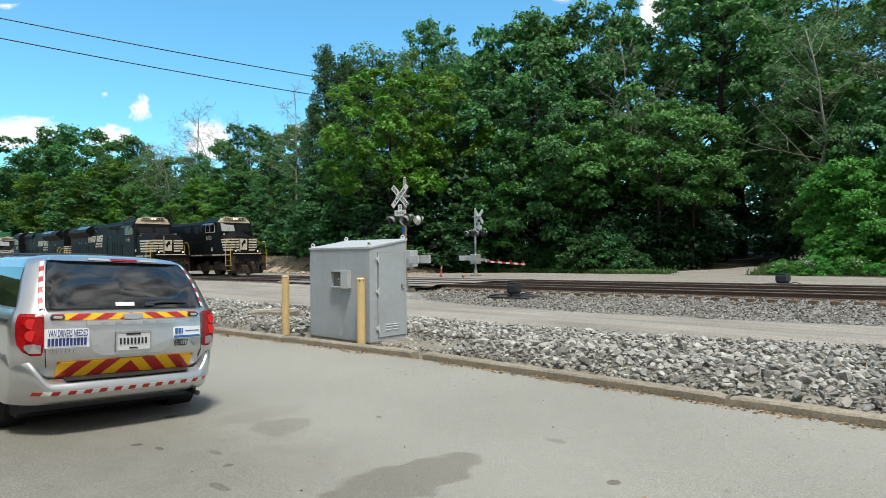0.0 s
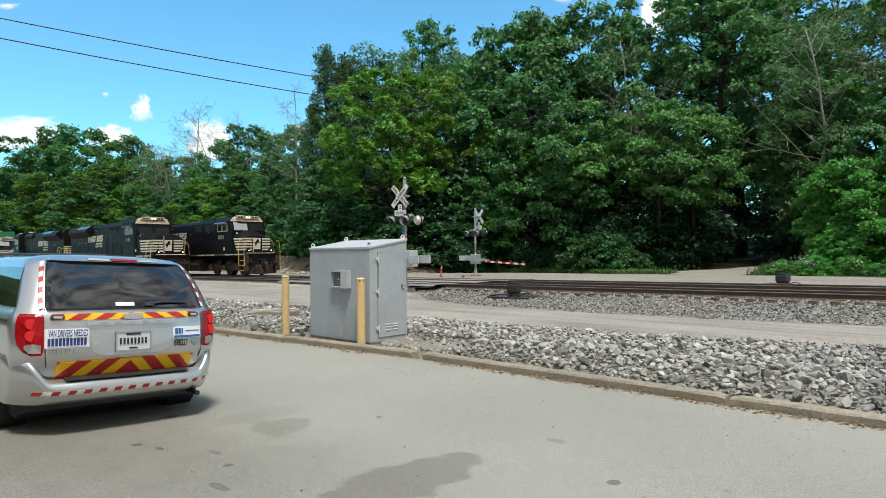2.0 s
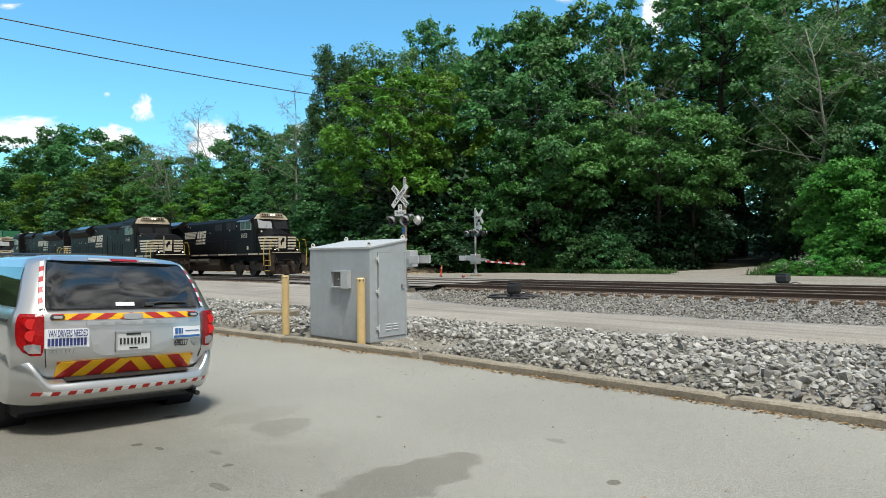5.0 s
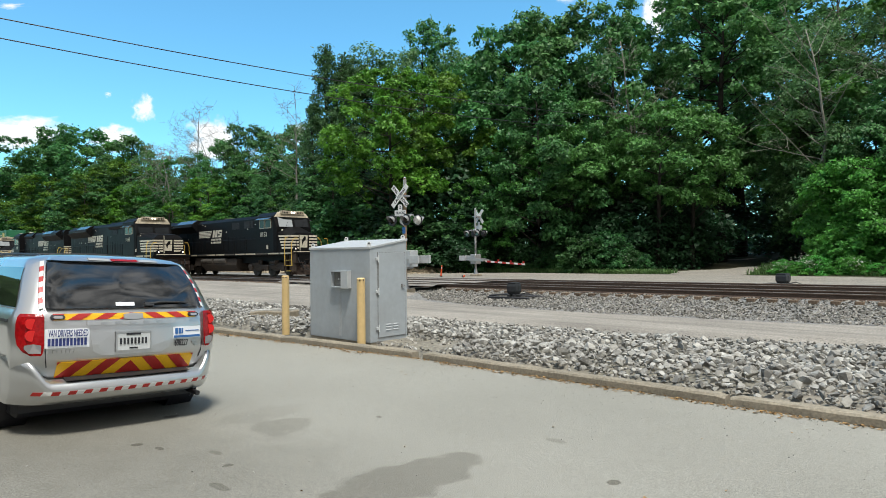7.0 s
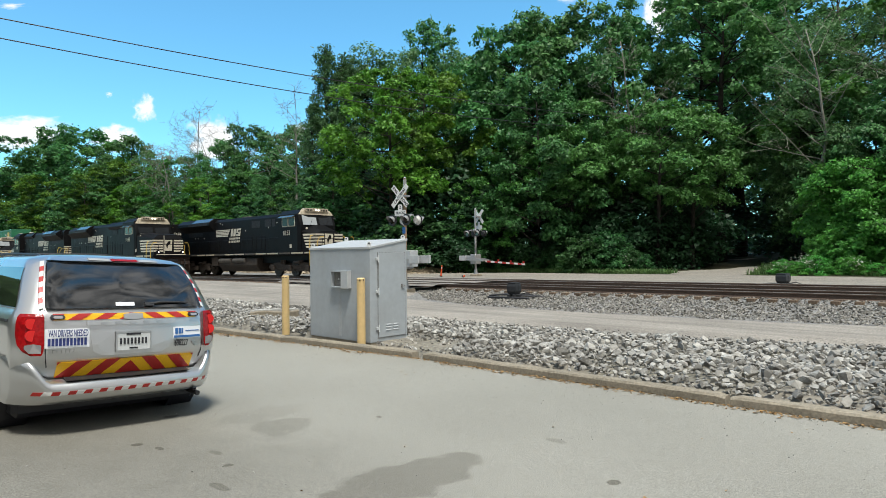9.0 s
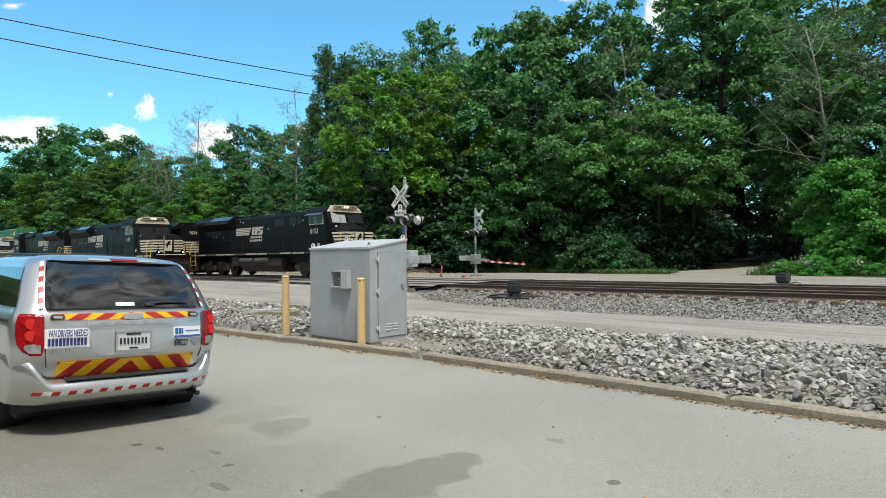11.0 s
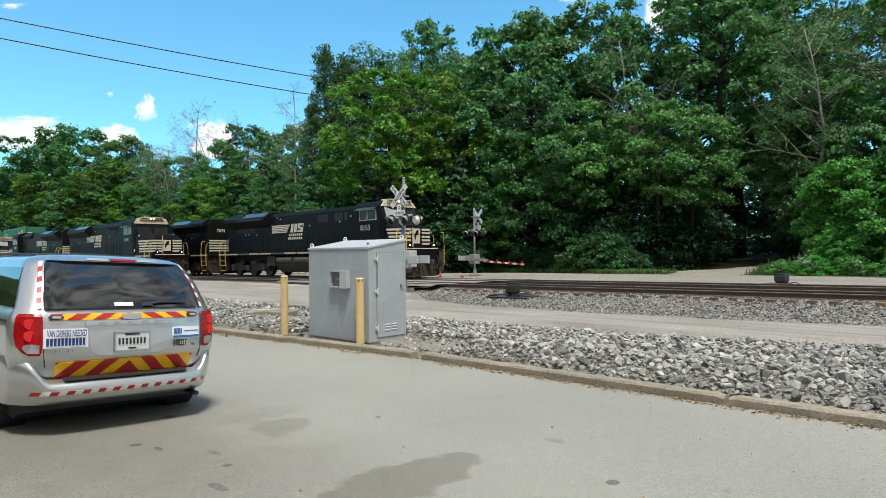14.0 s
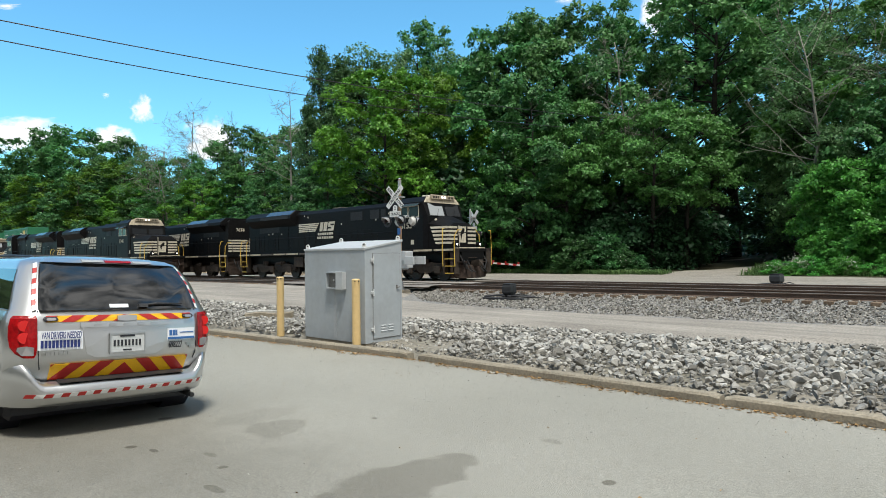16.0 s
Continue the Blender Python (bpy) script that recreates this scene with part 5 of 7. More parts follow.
def container(name, label, m, colour, length=12.2, parent=None):
    """A corrugated freight container with corner posts, doors and marks."""
    t = thing(name, label, "container", m, "containers on the moving train")
    pts = []
    body = box(-length / 2, length / 2, -1.2, 1.2, 0, 2.86, 0.02)
    body = part("body", body, colour, t)
    n = int(length / 0.28)
    bm = bmesh.new()
    for i in range(n):
        x = -length / 2 + 0.25 + i * (length - 0.5) / n
        for sd in (-1, 1):
            box(x, x + 0.13, sd * 1.2, sd * 1.225, 0.2, 2.68, bm=bm)
    tagged(part("corrugation", bm, colour, t), kind="stuff")
    for x in (-length / 2, length / 2 - 0.16):
        for y in (-1.235, 1.085):
            part("corner_post", box(x, x + 0.16, y, y + 0.15, 0, 2.9, 0.01), colour, t)
    for x0, w, h in ((-length / 2 + 1.0, 1.5, 0.16), (length / 2 - 3.6, 0.8, 0.16), (length / 2 - 0.75, 0.1, 0.9)):
        part("mark", box(x0, x0 + w, -1.245, -1.23, 2.1 - h * 0.5, 2.1 + h * 0.5), M["cream"], t, "pale lettering bar")
    part("placard", box(length / 2 - 2.3, length / 2 - 1.2, -1.245, -1.23, 1.75, 2.45), M["yellow"], t, "yellow placard")
    return t


M["green"] = surface("green_container_paint", (0.02, 0.17, 0.08), 0.5, var=0.12, fine=6, patch=0.6, second=(0.03, 0.12, 0.06), bump=0.05)


def well_car(name, m):
    """A low freight car that carries containers between its bogies."""
    t = thing(name, "dark articulated well wagon of the moving train", "wagon", m, "wagons of the moving train")
    part("well", prism([(-1.45, 1.15), (-1.45, 0.35), (1.45, 0.35), (1.45, 1.15), (1.35, 1.15), (1.35, 0.45), (-1.35, 0.45), (-1.35, 1.15)], -6.4, 6.4, "x"), M["loco_dirt"], t)
    for k in (-1, 1):
        part("end_platform", box(k * 6.4, k * 8.9, -1.3, 1.3, 1.0, 1.25, 0.02), M["loco_dirt"], t)
        bg = part("bogie", box(k * 7.8 - 1.1, k * 7.8 + 1.1, -1.1, 1.1, 0.35, 0.75, 0.03), M["loco_dirt"], t)
        for ax in (-0.87, 0.87):
            shared("wheelset", WHEELSET, t, pose(k * 7.8 + ax, 0, 0.533))
        part("coupler", box(k * 8.9, k * 9.35, -0.12, 0.12, 0.75, 1.05), M["loco_dirt"], t)
    return t


HEADWAY = 23.3
lead = engine("locomotive", "black freight locomotive with cream nose stripes, moving, headlights lit", Matrix(), "8153", group="engines of the moving train")
second = engine("locomotive", "black freight locomotive coupled tail first behind the leader", Matrix(), "7674", lit=False, group="engines of the moving train")
third = engine("locomotive", "black freight locomotive third in the moving train", Matrix(), "9432", lit=False, group="engines of the moving train")
cars = [well_car("well_wagon", Matrix())]
boxes = [container("container", "green corrugated container on the bottom of a well wagon", Matrix(), M["green"]),
         container("container", "green corrugated container stacked on another", Matrix(), M["green"])]
for i in range(2):
    cars.append(copy_thing(cars[0], Matrix()))
    boxes += [copy_thing(boxes[0], Matrix()), copy_thing(boxes[1], Matrix())]

# three engines parked on the nearer track
parked_s = -36.8
engine("locomotive", "parked black freight locomotive with cream nose stripes, headlights lit", on_rail(parked_s, NEAR_Y), "1144", emd=True, group="parked engines")
engine("locomotive", "parked black freight locomotive standing tail first behind another", on_rail(parked_s - HEADWAY, NEAR_Y) @ pose(0, 0, 0, 0, 0, 180), "4289", emd=True, lit=False, group="parked engines")
engine("locomotive", "parked black freight locomotive at the back of the parked row", on_rail(parked_s - 2 * HEADWAY, NEAR_Y), "4211", lit=False, group="parked engines")
# ---- van ----
M["silver"] = surface("silver_car_paint", (0.54, 0.545, 0.55), 0.28, metal=0.82, var=0.04, fine=300, patch=0.8, second=(0.49, 0.495, 0.50), bump=0.0, coat=0.9, vary_rough=0.03)
M["tint"] = plain("tinted_car_glass", (0.006, 0.007, 0.008), 0.02, spec=1.0, coat=0.6)
M["side_tint"] = plain("side_car_glass", (0.006, 0.007, 0.008), 0.02, spec=1.0, coat=0.6)
M["grey_tape"] = plain("grey_reflective_tape", (0.34, 0.35, 0.36), 0.45)
M["rubber"] = surface("tyre_rubber", (0.018, 0.018, 0.019), 0.85, var=0.2, fine=40, bump=0.2)
M["alloy"] = plain("alloy_wheel", (0.35, 0.35, 0.36), 0.35, metal=0.9)
M["red_lens"] = surface("red_lamp_lens", (0.34, 0.006, 0.008), 0.2, var=0.25, fine=30, patch=14, second=(0.17, 0.003, 0.005), amount=0.8, bump=0.25, coat=0.1, spec=0.25)
M["red_ring"] = plain("bright_red_lens", (0.68, 0.02, 0.02), 0.2, spec=0.4)
M["clear_lens"] = plain("clear_lamp_lens", (0.42, 0.40, 0.41), 0.12, metal=0.5, coat=1.0)
M["tape_red"] = surface("red_reflective_tape", (0.42, 0.022, 0.018), 0.4, var=0.06, fine=60, bump=0.03)
M["tape_yellow"] = surface("yellow_reflective_tape", (0.85, 0.46, 0.012), 0.4, var=0.05, fine=60, bump=0.03)
M["tape_white"] = surface("white_reflective_tape", (0.68, 0.68, 0.66), 0.45, var=0.05, fine=60, bump=0.03)
M["black_plastic"] = surface("black_plastic", (0.022, 0.022, 0.024), 0.5, var=0.15, fine=80, bump=0.1)
M["sticker"] = plain("white_sticker", (0.74, 0.75, 0.78), 0.4)
# plate white dulled to grey, so the recess's shade is in the colour
M["plate"] = plain("plate_white_shaded", (0.50, 0.51, 0.51), 0.4)
M["navy"] = plain("navy_lettering", (0.02, 0.035, 0.16), 0.45)
M["blue_print"] = plain("blue_print", (0.03, 0.12, 0.33), 0.45)
M["ink"] = plain("black_ink", (0.015, 0.015, 0.02), 0.5)
M["chrome"] = plain("chrome", (0.5, 0.5, 0.5), 0.3, metal=1.0)


def lerp_rows(rows, z):
    if z <= rows[0][0]:
        return rows[0][1]
    for (a, va), (b, vb) in zip(rows, rows[1:]):
        if z <= b:
            return va + (vb - va) * (z - a) / (b - a)
    return rows[-1][1]


HALF = ((0.28, 0.89), (0.40, 0.945), (0.55, 0.975), (0.75, 0.988), (1.0, 0.993), (1.12, 0.982), (1.2, 0.935), (1.3, 0.91), (1.45, 0.87), (1.60, 0.815), (1.66, 0.775), (1.70, 0.67), (1.725, 0.47), (1.735, 0.22))
BACK = ((0.28, -2.30), (0.45, -2.38), (0.55, -2.385), (0.68, -2.462), (0.73, -2.474), (0.85, -2.468), (1.0, -2.45), (1.12, -2.43), (1.2, -2.39), (1.3, -2.33), (1.45, -2.23), (1.60, -2.08), (1.65, -2.03), (1.70, -1.94), (1.725, -1.78), (1.735, -1.55))
GLASS = ((1.19, 0.755), (1.3, 0.745), (1.45, 0.72), (1.60, 0.68), (1.66, 0.66))
FRONT = ((0.28, 2.4), (0.45, 2.52), (0.7, 2.5), (0.95, 2.2), (1.05, 1.55), (1.2, 1.25), (1.45, 0.75), (1.62, 0.4), (1.70, 0.15), (1.735, -0.2))


def bow(k):
    """How far the tail wraps forward towards its corners; k from -1 to 1 across the width."""
    return 0.05 * k * k + 0.17 * abs(k) ** 9


def tail(y, z, out=0.0):
    """A point of the van's tail, out metres proud of it."""
    w = lerp_rows(HALF, z)
    return (lerp_rows(BACK, z) + bow(max(-1, min(1, y / w))) - out, y, z)


def tail_patch(name, poly, material, parent, label="", out=0.006, n=4, smooth=False, flat=0.0):
    """A thin sheet cut to a polygon of (y, z) corners, laid on the tail."""
    bm = bmesh.new()
    vs = [bm.verts.new((0, y, z)) for y, z in poly]
    bm.faces.new(vs)
    bmesh.ops.triangulate(bm, faces=bm.faces[:])
    for _ in range(n + 1):
        long = [e for e in bm.edges if e.calc_length() > 0.07]
        if not long:
            break
        bmesh.ops.subdivide_edges(bm, edges=long, cuts=1)
    bmesh.ops.triangulate(bm, faces=bm.faces[:])
    for v in bm.verts:
        w = lerp_rows(HALF, v.co.z)
        v.co = Vector(tail(v.co.y, v.co.z, out)) - Vector((flat * 0.17 * min(1, abs(v.co.y) / w) ** 9, 0, 0))
    bmesh.ops.recalc_face_normals(bm, faces=bm.faces[:])
    for f in bm.faces:
        if f.normal.x > 0:
            f.normal_flip()
    top = bmesh.ops.extrude_face_region(bm, geom=bm.faces[:])
    for v in [g for g in top["geom"] if isinstance(g, bmesh.types.BMVert)]:
        v.co.x += out * 0.8 + flat * 0.035
    bmesh.ops.recalc_face_normals(bm, faces=bm.faces[:])
    for e in bm.edges:
        e.smooth = len(e.link_faces) == 2 and e.calc_face_angle() < 0.6
    return part(name, bm, material, parent, label, smooth=smooth)


def chevrons(parent, y0, y1, z0, z1, lean, mid=True, count=12, name="chevron_panel"):
    """Slanting red and yellow tape between y0 (left) and y1, meeting in the middle."""
    base = tail_patch(name, [(y0, z0), (y1, z0), (y1, z1), (y0, z1)], M["tape_yellow"], parent, "red and yellow chevron tape", 0.006)
    w = (y0 - y1) / count
    def clip(poly, a, b):
        for side, lim in ((1, a), (-1, b)):
            out = []
            for i in range(len(poly)):
                p, q = poly[i - 1], poly[i]
                dp, dq = side * (p[0] - lim), side * (q[0] - lim)
                if (dp <= 0) != (dq <= 0):
                    t = dp / (dp - dq)
                    out.append((p[0] + (q[0] - p[0]) * t, p[1] + (q[1] - p[1]) * t))
                if dq <= 0:
                    out.append(q)
            poly = out
            if len(poly) < 3:
                return None
        return poly
    c = (y0 + y1) / 2 if mid else y1 - 1
    k = -count
    while k < count * 2:
        for sgn in (1, -1) if mid else (1,):
            a = c + sgn * (k * 2 * w)
            poly = [(a, z0), (a + sgn * w, z0), (a + sgn * (w - lean), z1), (a - sgn * lean, z1)]
            lo, hi = (c, y0) if sgn > 0 else (y1, c)
            if not mid:
                lo, hi = y1, y0
            got = clip(poly, hi, lo)
            if got:
                tail_patch("red_tape", got, M["tape_red"], base, "", 0.010, 3)
        k += 1
    return base


def van(m):
    v = thing("minivan", "silver minivan with chevron tape, parked by the kerb, seen from behind", "van", m)
    # body shell
    zs = [0.28, 0.34, 0.40, 0.48, 0.55, 0.65, 0.75, 0.88, 1.0, 1.08, 1.15, 1.2, 1.28, 1.36, 1.45, 1.53, 1.60, 1.63, 1.66, 1.68, 1.70, 1.715, 1.725, 1.735]
    ks = [-1, -0.99, -0.97, -0.94, -0.9, -0.85, -0.75, -0.6, -0.4, -0.2, 0, 0.2, 0.4, 0.6, 0.75, 0.85, 0.9, 0.94, 0.97, 0.99, 1]
    side = [0.0, 0.03, 0.08, 0.15, 0.25, 0.4, 0.55, 0.7, 0.85, 0.95, 1.0]
    verts, faces = [], []
    for z in zs:
        w, b, f = lerp_rows(HALF, z), lerp_rows(BACK, z), lerp_rows(FRONT, z)
        corner = b + bow(1)
        row = []
        for t in side[::-1]:
            row.append((corner + (f - corner) * t, -w * (1 - 0.22 * max(0, t - 0.75) / 0.25), z))
        for k in ks[1:-1]:
            row.append((b + bow(k), k * w, z))
        for t in side:
            row.append((corner + (f - corner) * t, w * (1 - 0.22 * max(0, t - 0.75) / 0.25), z))
        verts += row
        n = len(row)
    for i in range(len(zs) - 1):
        for j in range(n):
            q = (j + 1) % n
            faces.append((i * n + j, i * n + q, (i + 1) * n + q, (i + 1) * n + j))
    faces.append(tuple((len(zs) - 1) * n + j for j in range(n)))
    faces.append(tuple(range(n))[::-1])
    body = mesh_part("body", verts, [f[::-1] for f in faces], M["silver"], v, "silver metallic bodywork", smooth=True)
    bmx = bmesh.new()
    bmx.from_mesh(body.data)
    bmesh.ops.recalc_face_normals(bmx, faces=bmx.faces[:])
    bmx.to_mesh(body.data)
    bmx.free()
    # roof spoiler, brake lamp, roof rails
    bm = hull([tail(y, 1.655, d) for y in (-0.66, -0.5, -0.25, 0, 0.25, 0.5, 0.66) for d in (-0.2, 0.075)] + [tail(y, 1.695, d) for y in (-0.6, -0.3, 0, 0.3, 0.6) for d in (-0.25, 0.06)] + [tail(y, 1.715, -0.15) for y in (-0.4, 0, 0.4)])
    sp = part("spoiler", bm, M["silver"], body, "silver roof spoiler")
    part("brake_light", hull([tail(y, z, d) for y in (-0.17, 0.09) for z in (1.668, 1.69) for d in (0.05, 0.092)]), M["red_lens"], sp, "high red brake light")
    for sd in (-1, 1):
        part("tape", hull([tail(sd * 0.25 + a - 0.04, z, d) for a in (-0.1, 0.1) for z in (1.668, 1.69) for d in (0.03, 0.088)]), M["grey_tape"], sp)
        part("roof_rail", tube([(-1.6, sd * 0.60, 1.69), (-1.45, sd * 0.61, 1.715), (-0.8, sd * 0.63, 1.728), (0.1, sd * 0.62, 1.722), (0.25, sd * 0.61, 1.69)], 0.016, 6), M["black_plastic"], v, "black roof rail")
    for x in (-1.35, -0.5):
        part("roof_crossbar", tube([(x, -0.61, 1.722), (x, 0, 1.745), (x, 0.61, 1.722)], 0.012, 6), M["black_plastic"], v)
    # glass
    edge = [(lerp_rows(GLASS, z), z) for z in (1.205, 1.3, 1.4, 1.5, 1.6, 1.632)]
    ring = [(0.735, 1.195)] + edge + [(0.64, 1.648)]
    gl = tail_patch("rear_window", [(-y, z) for y, z in ring] + ring[::-1], M["tint"], body, "dark tinted rear window reflecting cloud", 0.032, 6, smooth=True, flat=0.45)
    part("wiper", tube([tail(-0.18, 1.235, 0.050), tail(-0.3, 1.25, 0.056), tail(-0.60, 1.245, 0.058)], [0.012, 0.014, 0.006], 5), M["black_plastic"], gl, "black rear wiper")
    part("wiper_pivot", hull([tail(y, z, d) for y in (-0.13, -0.22) for z in (1.215, 1.25) for d in (0.01, 0.06)]), M["black_plastic"], gl)
    tail_patch("notice", [(0.15, 1.215), (-0.03, 1.215), (-0.03, 1.25), (0.15, 1.25)], M["sticker"], gl, "small white notice", 0.040, 1)
    for sd in (-1, 1):
        for i in range(9):
            za, zb = 1.20 + i * 0.05, 1.25 + i * 0.05
            ya, yb = lerp_rows(GLASS, za) + 0.016, lerp_rows(GLASS, zb) + 0.016
            drop = 0.012
            tail_patch("pillar_tape", [(sd * ya, za), (sd * (ya + 0.032), za - drop), (sd * (yb + 0.032), zb - drop), (sd * yb, zb)],
                       M["tape_red"] if i % 2 else M["tape_white"], body, "", 0.022, 1)
    def side_glass(x0, x1, z0, z1, sd, slant=0.0):
        bm = bmesh.new()
        cols, rows = 6, 5
        grid = []
        for r in range(rows + 1):
            z = z0 + (z1 - z0) * r / rows
            grid.append([bm.verts.new((x0 + slant * r / rows + (x1 - x0 - slant) * c / cols, sd * (lerp_rows(HALF, z) + 0.006), z)) for c in range(cols + 1)])
        for r in range(rows):
            for c in range(cols):
                bm.faces.new((grid[r][c], grid[r][c + 1], grid[r + 1][c + 1], grid[r + 1][c]))
        part("side_window", bm, M["side_tint"], body, "tinted side window", smooth=True)
        part("window_trim", tube([(x0 - 0.02, sd * (lerp_rows(HALF, z0) + 0.004), z0 - 0.012), (x1 + 0.02, sd * (lerp_rows(HALF, z0) + 0.004), z0 - 0.012)], 0.011, 5), M["chrome"], body, "bright window trim")
    for sd in (-1, 1):
        side_glass(-2.14, -1.02, 1.2, 1.58, sd, 0.25)
        side_glass(-0.94, 0.05, 1.2, 1.60, sd)
        side_glass(0.13, 1.05, 1.2, 1.58, sd, 0.0)
        part("door_track", box(-2.1, -0.9, sd * 0.984, sd * 0.996, 1.06, 1.085), M["black_plastic"], body)
        part("door_handle", box(-0.85, -0.65, sd * 0.985, sd * 1.02, 1.02, 1.06, 0.012), M["silver"], body)
    # tail lamps wrap round the corner
    for sd in (-1, 1):
        pts = []
        for z, inner, outer in ((0.762, 0.79, 0.865), (0.80, 0.775, 0.92), (0.86, 0.772, 0.955), (0.95, 0.772, 0.968), (1.05, 0.772, 0.965), (1.12, 0.772, 0.952), (1.146, 0.78, 0.93)):
            for k in (0, 0.35, 0.7, 1.0):
                pts.append(Vector(tail(sd * (inner + (outer - inner) * k), z, 0.024 if k < 1 else 0.012)))
            pts.append(Vector(tail(sd * 0.86, z, -0.05)))
        lamp = part("tail_light", hull(pts), M["red_lens"], v, "red wraparound tail light", smooth=False)
        for z in (0.945, 1.055):
            part("lamp_ring", cyl(tail(sd * 0.865, z, 0.0), tail(sd * 0.865, z, 0.032), 0.050, 16), M["red_ring"], lamp, "round red lens")
        part("reversing_light", hull([tail(sd * y, z, d) for y, z in ((0.795, 0.785), (0.795, 0.86), (0.85, 0.872), (0.91, 0.86), (0.915, 0.83), (0.88, 0.785)) for d in (0.0, 0.03)]), M["clear_lens"], lamp, "clear reversing lens")
    # liftgate outline, recess, handle, lamps
    for sd in (-1, 1):
        part("gate_seam", tube([tail(sd * y, z, 0.001) for y, z in ((0.755, 1.19), (0.755, 0.80), (0.75, 0.72), (0.735, 0.65))], 0.005, 4), M["ink"], body)
    rec = tail_patch("plate_recess", [(0.40, 1.03), (0.36, 0.78), (0.28, 0.735), (-0.30, 0.735), (-0.38, 0.78), (-0.42, 1.03)], M["silver"], body, "recess round the number plate", 0.004, 3)
    part("recess_lip", hull([tail(y, z, d) for y in (0.42, 0.2, 0, -0.2, -0.44) for z in (1.03, 1.075) for d in (0.0, 0.03)]), M["silver"], rec, "ledge over the plate")
    for q in range(5):
        y = 0.27 - q * 0.135
        part("badge_letter", hull([tail(y + a, 1.052 + b, d) for a, b in ((-0.035, 0), (-0.025, 0.012), (0.025, 0.012), (0.035, 0), (0.025, -0.012), (-0.025, -0.012)) for d in (0.028, 0.036)]), M["chrome"], rec, "chrome badge bar")
    pl = part("number_plate", hull([tail(y, z, d) for y in (0.152, -0.182) for z in (0.77, 0.955) for d in (0.012, 0.02)]), M["plate"], rec, "white number plate")
    bm = bmesh.new()
    for (ya, yb, za, zb) in ((0.16, -0.19, 0.762, 0.778), (0.16, -0.19, 0.948, 0.962), (0.16, 0.146, 0.77, 0.955), (-0.176, -0.19, 0.77, 0.955)):
        join(bm, hull([tail(y, z, d) for y in (ya, yb) for z in (za, zb) for d in (0.01, 0.026)]))
    part("plate_frame", bm, M["chrome"], pl, "thin metal plate frame")
    for q in range(8):
        y = 0.122 - q * 0.035
        part("plate_bar", hull([tail(y - a, z, d) for a in (0, 0.018) for z in (0.835, 0.895) for d in (0.018, 0.023)]), M["ink"], pl)
    for ya, yb, za, zb in ((0.06, -0.08, 0.925, 0.942), (0.03, -0.05, 0.79, 0.802)):
        part("plate_bar", hull([tail(y, z, d) for y in (ya, yb) for z in (za, zb) for d in (0.018, 0.023)]), M["ink"], pl)
    chevrons(body, 0.70, -0.69, 1.085, 1.145, 0.10, True, 12, "upper_chevron_tape")
    chevrons(body, 0.655, -0.655, 0.54, 0.695, 0.16, True, 10, "lower_chevron_tape")
    part("gate_handle", hull([tail(y + a, z, d) for y, a in ((0.085, 0), (-0.10, 0)) for z in (1.09, 1.135) for d in (0.01, 0.035)] + [tail(-0.008, z, 0.035) for z in (1.08, 1.145)]), M["silver"], body, "bright gate handle")
    for y in (0.665, -0.65):
        lp = part("marker_lamp", hull([tail(y + a, 1.115 + b, d) for a, b in ((-0.06, 0), (-0.045, 0.02), (0.045, 0.02), (0.06, 0), (0.045, -0.02), (-0.045, -0.02)) for d in (0.0, 0.03)]), M["ink"], body, "small strobe marker lamp")
        part("marker_lens", hull([tail(y + a, 1.115 + b, d) for a, b in ((-0.04, 0), (-0.03, 0.012), (0.03, 0.012), (0.04, 0), (0.03, -0.012), (-0.03, -0.012)) for d in (0.02, 0.036)]), M["clear_lens"], lp)
    # stickers
    st = tail_patch("recruiting_sticker", [(0.765, 0.828), (0.395, 0.828), (0.395, 1.005), (0.765, 1.005)], M["sticker"], body, "white sticker with navy lettering", 0.008, 2)
    b = tail(0.58, 0.96, 0.022)
    yaw = math.degrees(math.atan((tail(0.70, 0.9)[0] - tail(0.46, 0.9)[0]) / 0.24))
    letters("lettering", "VAN DRIVERS NEEDED", 0.088, M["navy"], st, pose(b[0] - 0.012, 0.58, 0.962, 90, 0, -90 - yaw), "navy block lettering", 0.001, 0.37)
    for q in range(11):
        y = 0.742 - q * 0.030
        part("lettering_bar", hull([tail(y - a, z, d) for a in (0, 0.021) for z in (0.848, 0.918) for d in (0.012, 0.016)]), M["navy"], st)
    for q in range(7):
        y = 0.735 - q * 0.035
        part("model_badge", hull([tail(y - a, z, d) for a in (0, 0.026) for z in (0.782, 0.81) for d in (0.0, 0.012)]), M["chrome"], body, "chrome badge bar")
    pt = tail_patch("company_sticker", [(-0.425, 0.865), (-0.735, 0.865), (-0.735, 0.985), (-0.425, 0.985)], M["sticker"], body, "white company sticker with blue shapes", 0.008, 2)
    part("sticker_band", hull([tail(y, z, d) for y in (-0.43, -0.58, -0.73) for z in (0.87, 0.893) for d in (0.008, 0.014)]), M["blue_print"], pt)
    for y, w in ((-0.445, 0.03), (-0.483, 0.03), (-0.52, 0.012)):
        part("sticker_shape", hull([tail(yy, z, d) for yy in (y, y - w) for z in (0.91, 0.968) for d in (0.008, 0.014)]), M["blue_print"], pt)
    part("sticker_line", hull([tail(y, z, d) for y in (-0.56, -0.72) for z in (0.935, 0.944) for d in (0.008, 0.014)]), M["blue_print"], pt)
    b = tail(-0.51, 0.81, 0.014)
    letters("fleet_number", "698227", 0.095, M["ink"], body, pose(b[0], -0.51, 0.813, 90, 0, -92), "black fleet number", 0.001, 0.5)
